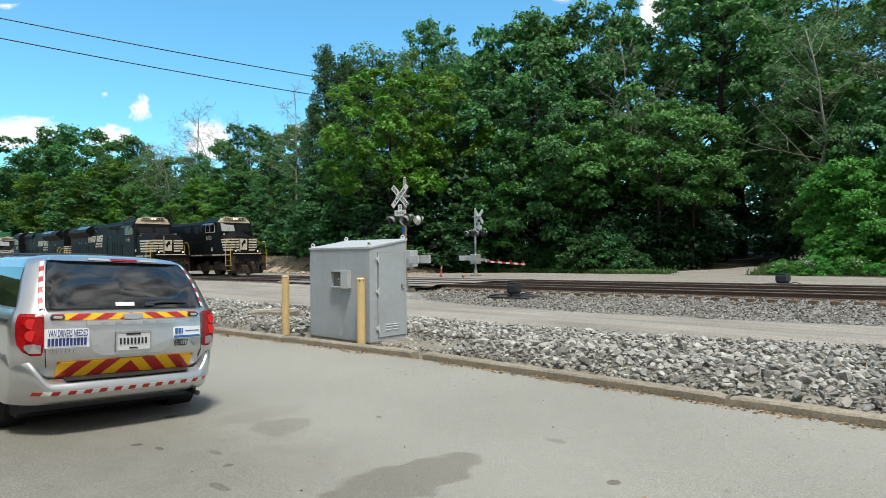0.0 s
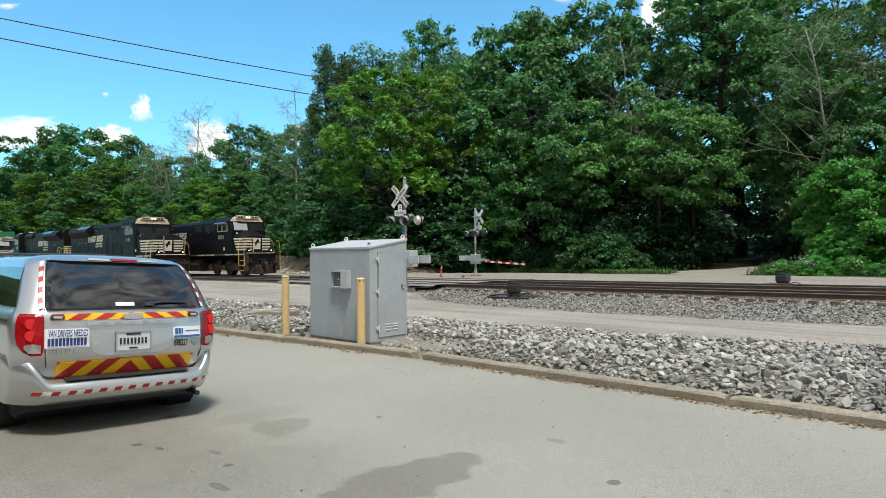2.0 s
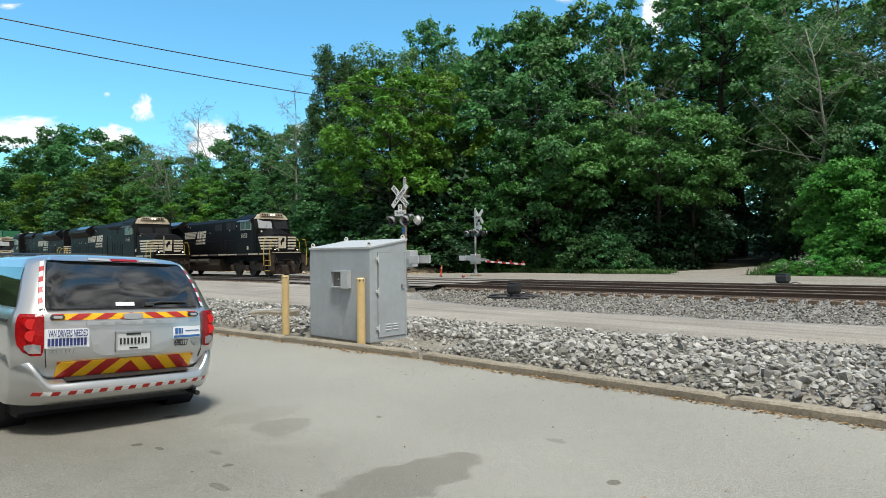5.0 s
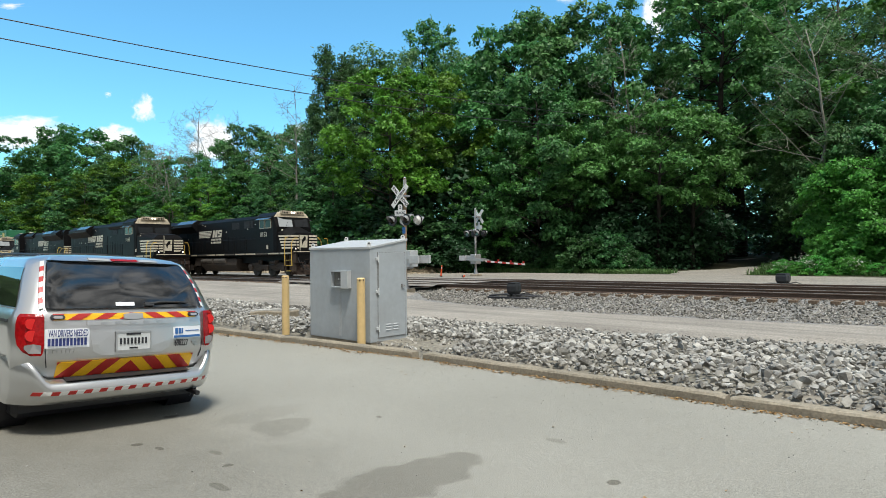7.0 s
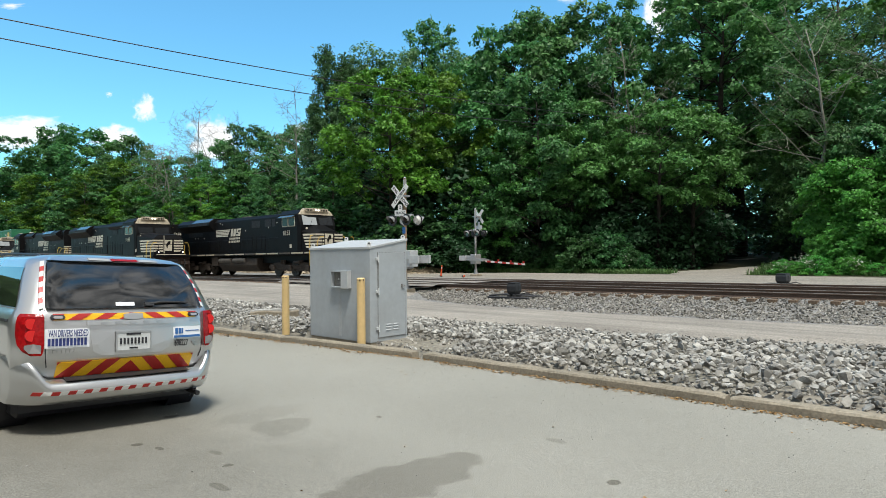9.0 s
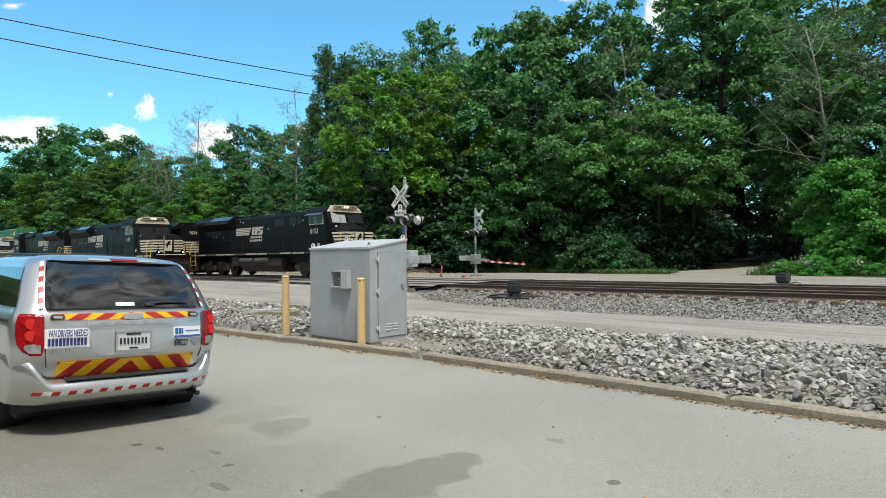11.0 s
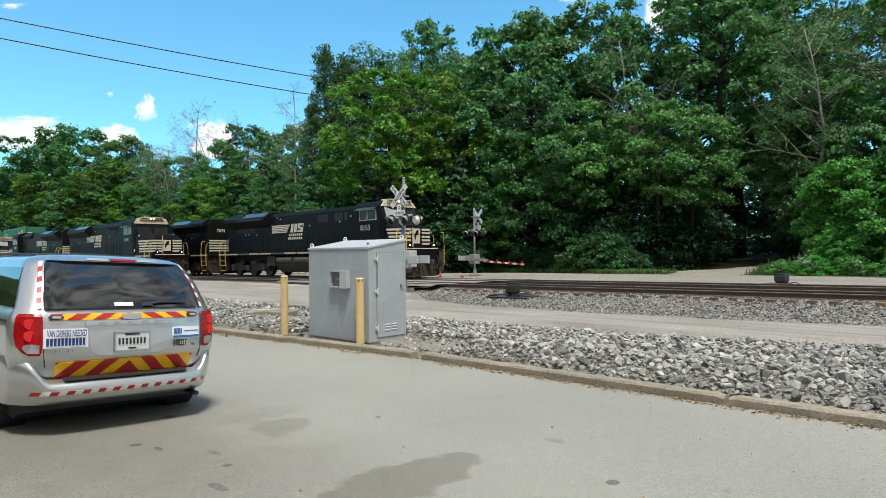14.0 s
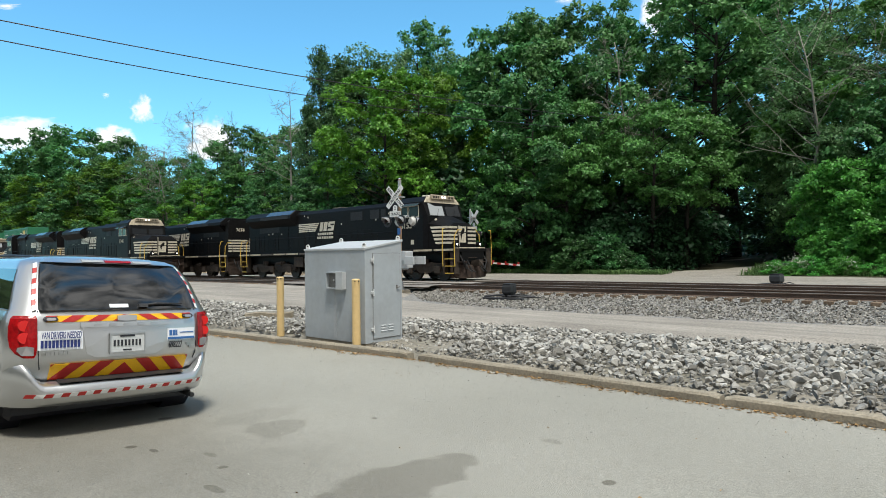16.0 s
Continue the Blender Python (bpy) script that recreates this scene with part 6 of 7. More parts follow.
    for y in (-0.66, -0.69):
        part("trim_badge", hull([tail(y + a, z, d) for a in (-0.025, 0.025) for z in (0.775 + (y + 0.69), 0.795 + (y + 0.69)) for d in (0.0, 0.01)]), M["chrome"], body)
    # bumper: a bulging bar that rises at both ends to the tail lamps
    lift = ((0.0, 0.03), (0.15, 0.09), (0.35, 0.125), (0.60, 0.145), (0.82, 0.125), (0.93, 0.085), (1.0, 0.005))
    def bumper_top(k):
        return 0.53 + 0.215 * smooth_step(0.72, 0.88, abs(k))
    def on_bumper(k, z, out):
        o = lerp_rows(lift, (z - 0.30) / (bumper_top(k) - 0.30))
        w = max(0.975, lerp_rows(HALF, z) + 0.010)
        return (-2.42 - o + 0.06 * k * k + 0.30 * abs(k) ** 8 - out, k * w, z)
    verts, faces = [], []
    bk = [-1, -0.985, -0.96, -0.92, -0.88, -0.85, -0.82, -0.79, -0.76, -0.72, -0.6, -0.4, -0.2, 0, 0.2, 0.4, 0.6, 0.72, 0.76, 0.79, 0.82, 0.85, 0.88, 0.92, 0.96, 0.985, 1]
    rows = [0.0, 0.06, 0.15, 0.25, 0.35, 0.48, 0.6, 0.72, 0.82, 0.9, 0.95, 1.0]
    for t in rows:
        z = 0.30 + 0.445 * t
        w = max(0.975, lerp_rows(HALF, z) + 0.010)
        row = [(-1.74, -w - 0.004, z)]
        row += [on_bumper(k, 0.30 + (bumper_top(k) - 0.30) * t, 0) for k in bk]
        row += [(-1.74, w + 0.004, z)]
        verts += row
        n = len(row)
    for i in range(len(rows) - 1):
        for j in range(n - 1):
            faces.append((i * n + j, i * n + j + 1, (i + 1) * n + j + 1, (i + 1) * n + j))
    bmp = mesh_part("rear_bumper", verts, faces, M["silver"], v, "silver rear bumper", smooth=True)
    part("valance", hull([(-2.40 + 0.06 * k * k + 0.3 * abs(k) ** 8, k * 0.93, z) for k in (-1, -0.9, -0.6, 0, 0.6, 0.9, 1) for z in (0.27, 0.34)] + [(-2.1, k * 0.9, 0.29) for k in (-1, 1)]), M["black_plastic"], bmp, "dark lower edge of the bumper")
    part("step_pad", hull([(-2.535 + 0.06 * k * k, k * 0.98, 0.524) for k in (-0.6, 0, 0.6)] + [(-2.40, k * 0.98, 0.545) for k in (-0.6, 0, 0.6)] + [(-2.40, k * 0.98, 0.51) for k in (-0.6, 0, 0.6)]), M["black_plastic"], bmp, "dark ribbed step pad")
    for i in range(26):
        a, b = -0.90 + i * 1.77 / 26, -0.90 + (i + 1) * 1.77 / 26
        part("bumper_tape", hull([on_bumper(k - (0.016 if z > 0.4 else 0.0), z, d) for k in (a, b) for z in (0.395, 0.43) for d in (0.001, 0.006)]), M["tape_red"] if i % 2 else M["tape_white"], bmp)
    part("exhaust", cyl((-2.2, -0.70, 0.27), (-2.47, -0.72, 0.255), 0.026, 12), M["black_plastic"], v, "dark exhaust tip")
    part("underbody", box(-2.05, 2.3, -0.9, 0.9, 0.13, 0.45, 0.05), M["ink"], v, "dark underbody")
    for x in (-1.5, 1.58):
        for sd in (-1, 1):
            arch = part("wheel_arch", cyl((x, sd * 0.70, 0.34), (x, sd * 0.998, 0.34), 0.40, 28), M["ink"], body)
            bm = cyl((x, sd * 0.70, 0.335), (x, sd * 0.93, 0.335), 0.335, 32)
            cyl((x, sd * 0.68, 0.335), (x, sd * 0.95, 0.335), 0.31, 32, bm=bm)
            w = part("wheel", cyl((x, sd * 0.72, 0.335), (x, sd * 0.955, 0.335), 0.21, 20), M["alloy"], v, "alloy wheel")
            part("tyre", bm, M["rubber"], w, "black tyre")
    for sd in (-1, 1):
        part("door_mirror", hull([(0.95 + a, sd * (1.0 + b), 1.12 + c) for a in (0, 0.12) for b in (0, 0.2) for c in (0, 0.16)]), M["silver"], v, "door mirror")
    return v


van_turn = 90 + 47.956
van(Matrix.Translation((-5.0275, 7.9266, -0.006)) @ pose(0, 0, 0, 0, 0, van_turn) @ pose(0, 0, 0, 3.083, 0, 0))
# ---- kerb ----
def kerb_off(s):
    return 17.36 + max(0.0, 14.8 - s) * 0.075


def kerb():
    k = thing("kerb", "weathered tan concrete kerb along the car park", "kerb", kind="structure")
    rng = random.Random(11)
    ends = [-40, -36, -32, -28, -24, -20, -16, -12, -8, -4.2, -1.2, 1.8, 4.8, 7.8, 11.2, 14.72]
    spans = list(zip(ends, ends[1:])) + [(14.93, 19.68), (19.70, 21.2), (21.22, 24.4), (24.42, 29), (29.02, 34), (34.02, 40), (40.02, 48)]
    sec = [(0, -0.12), (0, 0.075), (0.02, 0.098), (0.05, 0.105), (0.15, 0.102), (0.165, 0.088), (0.17, -0.12)]
    for a, b in spans:
        dz, do = rng.uniform(-0.008, 0.008), rng.uniform(-0.012, 0.012)
        n = max(4, int((b - a) / 0.12))
        verts, faces = [], []
        for i in range(n + 1):
            s = a + (b - a) * i / n
            for u, z in sec:
                w = 0.010 * noise.noise(Vector((s * 4, u * 30, z * 30))) + 0.006 * noise.noise(Vector((s * 14, u * 40, z * 40)))
                end = 0.02 * (1 if i in (0, n) and z > 0.06 else 0)
                verts.append((s + (end if i == 0 else -end if i == n else 0), -(kerb_off(s) + do - u + w), z + dz + w - end * 0.8))
        m = len(sec)
        for i in range(n):
            for j in range(m):
                faces.append((i * m + j, i * m + (j + 1) % m, (i + 1) * m + (j + 1) % m, (i + 1) * m + j))
        faces += [tuple(range(m))[::-1], tuple(n * m + j for j in range(m))]
        ob = mesh_part("kerbstone", verts, faces, M["kerb"], k, m=R.copy())
        bm = bmesh.new()
        bm.from_mesh(ob.data)
        bmesh.ops.recalc_face_normals(bm, faces=bm.faces[:])
        bm.to_mesh(ob.data)
        bm.free()


kerb()

# ---- loose stone ----
def stone_shapes(count, points, seed, squash=0.7):
    """Angular stones as lists of corners and triangles."""
    rng = random.Random(seed)
    out = []
    for _ in range(count):
        bm = bmesh.new()
        ax = (rng.uniform(0.8, 1.25), rng.uniform(0.6, 1.0), rng.uniform(0.45, 0.8) * squash / 0.7)
        for _ in range(points):
            d = Vector((rng.gauss(0, 1), rng.gauss(0, 1), rng.gauss(0, 1))).normalized()
            big = max(abs(c) for c in d) ** 0.5
            bm.verts.new(Vector((d.x * ax[0], d.y * ax[1], d.z * ax[2])) * 0.5 / big * rng.uniform(0.85, 1.05))
        bmesh.ops.convex_hull(bm, input=bm.verts[:])
        bmesh.ops.delete(bm, geom=[v for v in bm.verts if not v.link_faces], context="VERTS")
        bmesh.ops.triangulate(bm, faces=bm.faces[:])
        bm.verts.index_update()
        out.append((np.array([v.co[:] for v in bm.verts]), np.array([[v.index for v in f.verts] for f in bm.faces])))
        bm.free()
    return out


def heap(name, shapes, places, material, label, category, seed=0, parent=None):
    """Many stones in one mesh; places: (s, off, z, size)."""
    rng = random.Random(seed)
    vs, fs, base = [], [], 0
    for s, o, z, size in places:
        v, f = shapes[rng.randrange(len(shapes))]
        rot = np.array(Euler((rng.uniform(-0.5, 0.5), rng.uniform(-0.5, 0.5), rng.uniform(0, 6.28))).to_matrix())
        vs.append(v @ rot.T * size + np.array((s, -o, z)))
        fs.append(f + base)
        base += len(v)
    v, f = np.concatenate(vs), np.concatenate(fs)
    me = bpy.data.meshes.new(name)
    me.vertices.add(len(v))
    me.vertices.foreach_set("co", v.astype(np.float32).ravel())
    me.loops.add(len(f) * 3)
    me.loops.foreach_set("vertex_index", f.astype(np.int32).ravel())
    me.polygons.add(len(f))
    me.polygons.foreach_set("loop_start", np.arange(0, len(f) * 3, 3, dtype=np.int32))
    me.update(calc_edges=True)
    me.shade_flat()
    me.materials.append(material)
    ob = new(name, me)
    ob.matrix_basis = R.copy() if parent is None else Matrix()
    ob.parent = parent
    return tagged(ob, label, "" if parent else category, kind="stuff")


def road_near(s):
    rows = ((-70, 13.0), (-30, 12.6), (-15, 12.4), (0, 12.1), (5, 12.3), (8, 12.5), (12, 12.5), (17, 12.0), (21, 10.9), (30, 10.2))
    return lerp_rows(rows, s)


def road_far(s):
    rows = ((-15, 5.0), (0, 4.75), (2.8, 5.4), (5.0, 7.3), (8, 8.0), (12, 8.2), (17, 7.8), (21, 7.1), (30, 6.6))
    return lerp_rows(rows, s)


BIG = stone_shapes(16, 14, 3, 0.8)
TINY = stone_shapes(10, 7, 4, 0.8)


def riprap():
    rng = random.Random(21)
    near, rest, small = [], [], []
    placed = {}
    tries = 0
    while tries < 48000:
        tries += 1
        s = rng.uniform(-8, 27)
        lo = road_near(s) + 0.25
        o = rng.uniform(lo, 17.12)
        if 11.2 < s < 13.7 and o > 15.9:
            continue
        ahead, along = (s - 8.05) * 0.68 + (o - 15.65) * 0.733, (s - 8.05) * 0.733 - (o - 15.65) * 0.68
        if 13.3 < s < 15.2 and o > 15.6 + rng.uniform(-0.3, 0.3):
            continue
        size = min(0.205, max(0.06, rng.lognormvariate(-2.18, 0.32)))
        if o > 16.4 and rng.random() < 0.6:
            size *= 0.6
        if -0.2 < ahead < (0.7 if size < 0.11 else 1.7) and abs(along) < 0.68:
            continue
        key = (int(s / 0.4), int(o / 0.4))
        clash = False
        for a in (-1, 0, 1):
            for b in (-1, 0, 1):
                for s1, o1, r1 in placed.get((key[0] + a, key[1] + b), ()):
                    if (s1 - s) ** 2 + (o1 - o) ** 2 < (0.36 * (r1 + size)) ** 2:
                        clash = True
        if clash:
            continue
        placed.setdefault(key, []).append((s, o, size))
        edge = min(1, (o - lo) / 0.8, (17.3 - o) / 0.7)
        z = ground_z(s, o) + size * 0.14 + 0.10 * max(0, edge) + rng.uniform(-0.02, 0.05) + 0.05 * noise.noise(Vector((s * 0.8, o * 0.8, 1)))
        (near if 16.0 < s < 23.0 and o > 14.2 and len(near) < 300 and size > 0.11 else rest).append((s, o, z, size))
    for _ in range(5200):
        s = rng.uniform(-4, 26)
        o = 17.14 - abs(rng.gauss(0, 1.0)) if rng.random() < 0.5 else rng.uniform(road_near(s), 17.14)
        if o < road_near(s) - 0.15 or (11.4 < s < 13.45 and 16.15 < o):
            continue
        small.append((s, o, ground_z(s, o) + 0.012 + rng.uniform(0, 0.05) * (o < 16.5), rng.uniform(0.03, 0.10)))
    t = thing("riprap", "bank of loose grey broken stone between kerb and road", "stones", kind="structure")
    t.matrix_basis = R.copy()
    data = []
    for v, f in BIG:
        me = bpy.data.meshes.new("stone")
        me.from_pydata([tuple(p) for p in v], [], [tuple(q) for q in f])
        me.materials.append(M["rock_one"])
        data.append(me)
    for s, o, z, size in near:
        m = pose(s, -o, z, rng.uniform(-28, 28), rng.uniform(-28, 28), rng.uniform(0, 360)) @ Matrix.Diagonal((size, size, size, 1))
        shared("stone", data[rng.randrange(len(data))], t, m)
    heap("stones", BIG, rest, M["rock"], "loose grey broken stone, joined", "stones", 5, t)
    heap("pebbles", TINY, small, M["rock"], "small stones and chippings among the rocks", "stones", 6, t)
    # a large flat slab and a dark lump among the stones
    for s, o, sz, name, mat, lab in ((18.9, 12.45, 0.42, "lump", M["ballast_bed"], "dark lump of old asphalt"),):
        v, f = BIG[3]
        ob = mesh_part(name, [tuple(p * np.array((1, 0.7, 0.6)) * sz) for p in v], [tuple(q) for q in f], mat, m=at(s, o, ground_z(s, o) + 0.03, 25))
        tagged(ob, lab, "stone")


riprap()
# low concrete headwall sunk among the stones
wall = thing("headwall", "low worn tan concrete headwall sunk among the stones", "wall", Matrix.Translation((-4.35, 16.0, 0.12)) @ pose(0, 0, 0, 0, 0, 13))
bm = box(-0.60, 0.60, -0.10, 0.10, -0.25, 0.17, 0.02)
bmesh.ops.subdivide_edges(bm, edges=bm.edges[:], cuts=5, use_grid_fill=True)
for v in bm.verts:
    k = noise.noise(v.co * 4.0)
    v.co += Vector((0.03 * k, 0.03 * noise.noise(v.co * 5.0 + Vector((3, 1, 2))), 0.045 * k if v.co.z > 0.05 else 0))
part("wall_block", bm, M["kerb"], wall, "worn tan concrete")
part("coping", hull([(x, y, z) for x, d in ((-0.56, 0.0), (-0.2, 0.015), (0.1, 0.0), (0.5, 0.01)) for y in (-0.07, 0.12) for z in (0.14, 0.195 + d)]), M["rock_one"], wall, "pale broken top edge")


for i, (x, y, turn) in enumerate(((-0.25, -0.32, 8), (0.3, -0.42, -14), (0.62, -0.12, 62))):
    plank = thing("plank", "short weathered plank lying in front of the headwall", "plank", wall.matrix_basis @ pose(x, y, -0.06 + 0.02 * i, 10, 4, turn), "planks by the headwall")
    part("board", box(-0.38, 0.38, -0.06, 0.06, -0.02, 0.02, 0.006), M["plank"], plank)


M["bank_rock"] = surface("tan_field_stone", (0.42, 0.34, 0.24), 0.9, var=0.15, fine=9, patch=1, second=(0.27, 0.225, 0.17), amount=0.8, bump=0.3, island=0.4)


def ballast():
    rng = random.Random(31)
    places = []
    for _ in range(17500):
        s = rng.uniform(2.5, 27)
        o = rng.uniform(4.2, min(8.3, road_far(s) + 0.25))
        if s < 5.5 and o > road_far(s):
            continue
        places.append((s, o, ballast_top(s, o) + rng.uniform(0.0, 0.03), rng.uniform(0.05, 0.115)))
    for _ in range(2600):
        s = rng.uniform(3, 27)
        o = rng.uniform(-1.6, 4.2)
        places.append((s, o, ballast_top(s, o) + rng.uniform(-0.01, 0.015), rng.uniform(0.05, 0.10)))
    for _ in range(2500):
        s = rng.uniform(4.5, 27)
        o = rng.uniform(-5.0, -2.3)
        places.append((s, o, ballast_top(s, o) + rng.uniform(0.0, 0.03), rng.uniform(0.06, 0.12)))
    for _ in range(3000):
        s = rng.uniform(-40, -9.2)
        o = rng.uniform(-2.6, 6.0) if rng.random() < 0.6 else rng.uniform(4.2, 6.5)
        places.append((s, o, ballast_top(s, o) + rng.uniform(0.0, 0.03), rng.uniform(0.07, 0.14)))
    heap("ballast", TINY, places, M["ballast"], "crushed grey ballast stones of the railway", "ballast", 7)
    bank = []
    for _ in range(3000):
        s = rng.uniform(-42, -11)
        o = rng.uniform(-13.5, -6)
        bank.append((s, o, ground_z(s, o) + 0.06, rng.lognormvariate(-1.9, 0.45)))
    heap("bank_stones", TINY, bank, M["bank_rock"], "stones strewn on the tan bank", "stones", 8)


ballast()


def fringe():
    """Dark fines and crumbs of asphalt along the edges of the track."""
    rng = random.Random(35)
    places = []
    for _ in range(3600):
        s = rng.uniform(3, 27)
        o = road_near(s) + 0.05 + rng.gauss(0, 0.22)
        places.append((s, o, ground_z(s, o) + 0.03 + rng.uniform(0, 0.025), rng.uniform(0.02, 0.06)))
    for _ in range(1900):
        s = rng.gauss(6.4, 1.5)
        o = 12.9 + abs(rng.gauss(0, 0.8))
        places.append((s, o, ground_z(s, o) + 0.10 + rng.uniform(0, 0.06), rng.uniform(0.04, 0.10)))
    heap("asphalt_crumbs", TINY, places, M["crumbs"], "dark crumbs of old asphalt and fines along the track", "gravel", 12)


M["crumbs"] = surface("asphalt_crumbs", (0.165, 0.155, 0.14), 0.95, var=0.25, fine=12, patch=0.8, second=(0.085, 0.08, 0.072), amount=0.8, bump=0.3, island=0.5, spec=0.2)
fringe()


def litter():
    """Dry leaves and grit in the gutter, chips and twigs on the asphalt."""
    rng = random.Random(41)
    verts, faces = [], []
    def bit(s, o, size, z):
        a = rng.uniform(0, 6.28)
        c, d = math.cos(a) * size, math.sin(a) * size
        w = rng.uniform(0.35, 0.7)
        b = len(verts)
        for u, v, h in ((1, 0, 0), (0, w, 0.012), (-1, 0, 0), (0, -w, 0.004)):
            verts.append((s + c * u - d * v, -(o + d * u + c * v), z + h * rng.uniform(0.3, 1.3)))
        faces.append((b, b + 1, b + 2, b + 3))
    for _ in range(4200):
        s = rng.uniform(-2, 24)
        clump = 0.5 + noise.noise(Vector((s * 1.3, 2, 2)))
        if rng.random() > clump + 0.25:
            continue
        o = kerb_off(s) + 0.015 + abs(rng.gauss(0, 0.05 + 0.05 * max(0, clump)))
        bit(s, o, rng.uniform(0.008, 0.03), lot_z(s, o) + 0.006)
    for _ in range(60):
        s, o = rng.uniform(10, 24), rng.uniform(17.8, 23)
        bit(s, o, rng.uniform(0.006, 0.02), lot_z(s, o) + 0.006)
    ob = mesh_part("leaf_litter", verts, faces, M["dead_leaf"], m=R.copy())
    tagged(ob, "dry brown leaf litter in the gutter", "leaves", kind="stuff")


litter()


def grit():
    """Loose chippings on the asphalt, thickest towards the gutter."""
    rng = random.Random(51)
    places = []
    for _ in range(2600):
        s = rng.uniform(9, 25)
        o = kerb_off(s) + 0.02 + (abs(rng.gauss(0, 0.5)) if rng.random() < 0.45 else rng.uniform(0, 6.2))
        places.append((s, o, lot_z(s, o) + 0.004, rng.uniform(0.006, 0.017)))
    heap("grit", TINY, places, M["rock"], "loose pale chippings on the asphalt", "gravel", 9)


grit()

# ---- cabinet and bollards ----
M["cabinet"] = surface("grey_cabinet_paint", (0.385, 0.415, 0.44), 0.5, metal=0.0, var=0.05, fine=8, patch=1.4, second=(0.29, 0.30, 0.305), amount=0.7, bump=0.03, spec=0.4)
M["cabinet_roof"] = surface("pale_cabinet_roof", (0.46, 0.475, 0.485), 0.5, var=0.06, fine=8, patch=1.5, second=(0.38, 0.385, 0.385), bump=0.03)
M["run"] = surface("washed_grey_run", (0.385, 0.40, 0.41), 0.5, var=0.06, fine=20, patch=6, second=(0.34, 0.35, 0.36), bump=0.02)
M["pale_alu"] = surface("pale_lamp_back", (0.60, 0.60, 0.58), 0.45, var=0.08, fine=14, second=(0.48, 0.47, 0.45), bump=0.03)
M["rust"] = surface("stained_steel", (0.20, 0.195, 0.185), 0.7, var=0.2, fine=20, patch=4, second=(0.13, 0.12, 0.11), bump=0.1)
M["bollard"] = surface("yellow_bollard_sleeve", (0.66, 0.47, 0.22), 0.5, var=0.05, fine=12, patch=2.5, second=(0.56, 0.40, 0.19), amount=0.6, bump=0.03, spec=0.4)
M["vent"] = plain("pale_louvre", (0.62, 0.63, 0.63), 0.5)


def cabinet():
    W, D, H0, H1 = 1.86, 0.93, 1.76, 1.915
    c = thing("equipment_cabinet", "grey steel railway equipment cabinet with sloping roof and side door", "cabinet", at(11.52, 17.13, 0.09))
    # local: x along the front, y inwards, z up
    poly = [(0, 0), (D, 0), (D, H1 - 0.03), (0, H0 - 0.03)]
    body = part("body", prism(poly, 0, W, "x", 0.006), M["cabinet"], c, "grey painted steel body")
    roof = part("roof", prism([(-0.014, H0 - 0.04), (-0.014, H0), (D + 0.02, H1 + 0.005), (D + 0.02, H1 - 0.04)], -0.014, W + 0.014, "x", 0.006), M["cabinet_roof"], c, "pale sloping roof sheet")
    for x, y in ((0.06, 0.04), (W - 0.06, 0.04), (0.06, D - 0.04), (W - 0.06, D - 0.04)):
        z = H0 + (H1 - H0) * y / D
        bm = prism([(-0.04, 0), (0.04, 0), (0.04, 0.05), (0.02, 0.085), (-0.02, 0.085), (-0.04, 0.05)], -0.012, 0.012, "y", 0.004)
        lug = part("lifting_lug", bm, M["vent"], roof, "pale steel lifting lug", m=pose(x, y, z, 0, 0, 35))
        part("lug_hole", cyl((0, -0.0135, 0.05), (0, 0.0135, 0.05), 0.017, 10), M["ink"], lug)
    # door on the end
    X = W
    door = part("door", box(X, X + 0.014, 0.19, D - 0.06, 0.08, H0 - 0.11, 0.004), M["cabinet"], c, "grey sheet steel door")
    bm = bmesh.new()
    for a, b, z0, z1 in ((0.182, 0.188, 0.07, H0 - 0.10), (D - 0.057, D - 0.051, 0.07, H0 - 0.10)):
        box(X, X + 0.006, a, b, z0, z1, bm=bm)
    box(X, X + 0.006, 0.175, D - 0.045, H0 - 0.107, H0 - 0.101, bm=bm)
    box(X, X + 0.006, 0.175, D - 0.045, 0.068, 0.075, bm=bm)
    part("door_gap", bm, M["rust"], door)
    for z in (0.22, 0.90, 1.50):
        hg = part("hinge", box(X + 0.002, X + 0.03, 0.13, 0.20, z, z + 0.06, 0.008), M["cabinet_roof"], door, "pale steel hinge bracket")
        part("hinge_pin", cyl((X + 0.026, 0.19, z - 0.03), (X + 0.026, 0.19, z + 0.10), 0.012, 8), M["vent"], hg)
    part("lock_rod", cyl((X + 0.02, 0.195, 0.96), (X + 0.02, 0.195, 1.50), 0.006, 6), M["rust"], door, "thin locking rod")
    hd = part("door_handle", hull([(X + a, D - 0.15 + b, 0.98 + z) for a in (0.012, 0.035) for b in (-0.015, 0.015) for z in (0, 0.07)]), M["rust"], door, "dull latch handle")
    part("handle_lever", cyl((X + 0.03, D - 0.15, 1.0), (X + 0.045, D - 0.09, 1.015), 0.009, 6), M["rust"], hd)
    for col in (0.37, 0.55):
        for r in range(3):
            z = 0.20 + r * 0.05
            part("louvre", hull([(X + 0.012, col, z), (X + 0.012, col + 0.13, z), (X + 0.012, col, z + 0.022), (X + 0.012, col + 0.13, z + 0.022), (X + 0.026, col + 0.005, z + 0.004), (X + 0.026, col + 0.125, z + 0.004)]), M["cabinet_roof"], door, "pale vent louvre")
    # small pocket with its lid open on the front
    bm = bmesh.new()
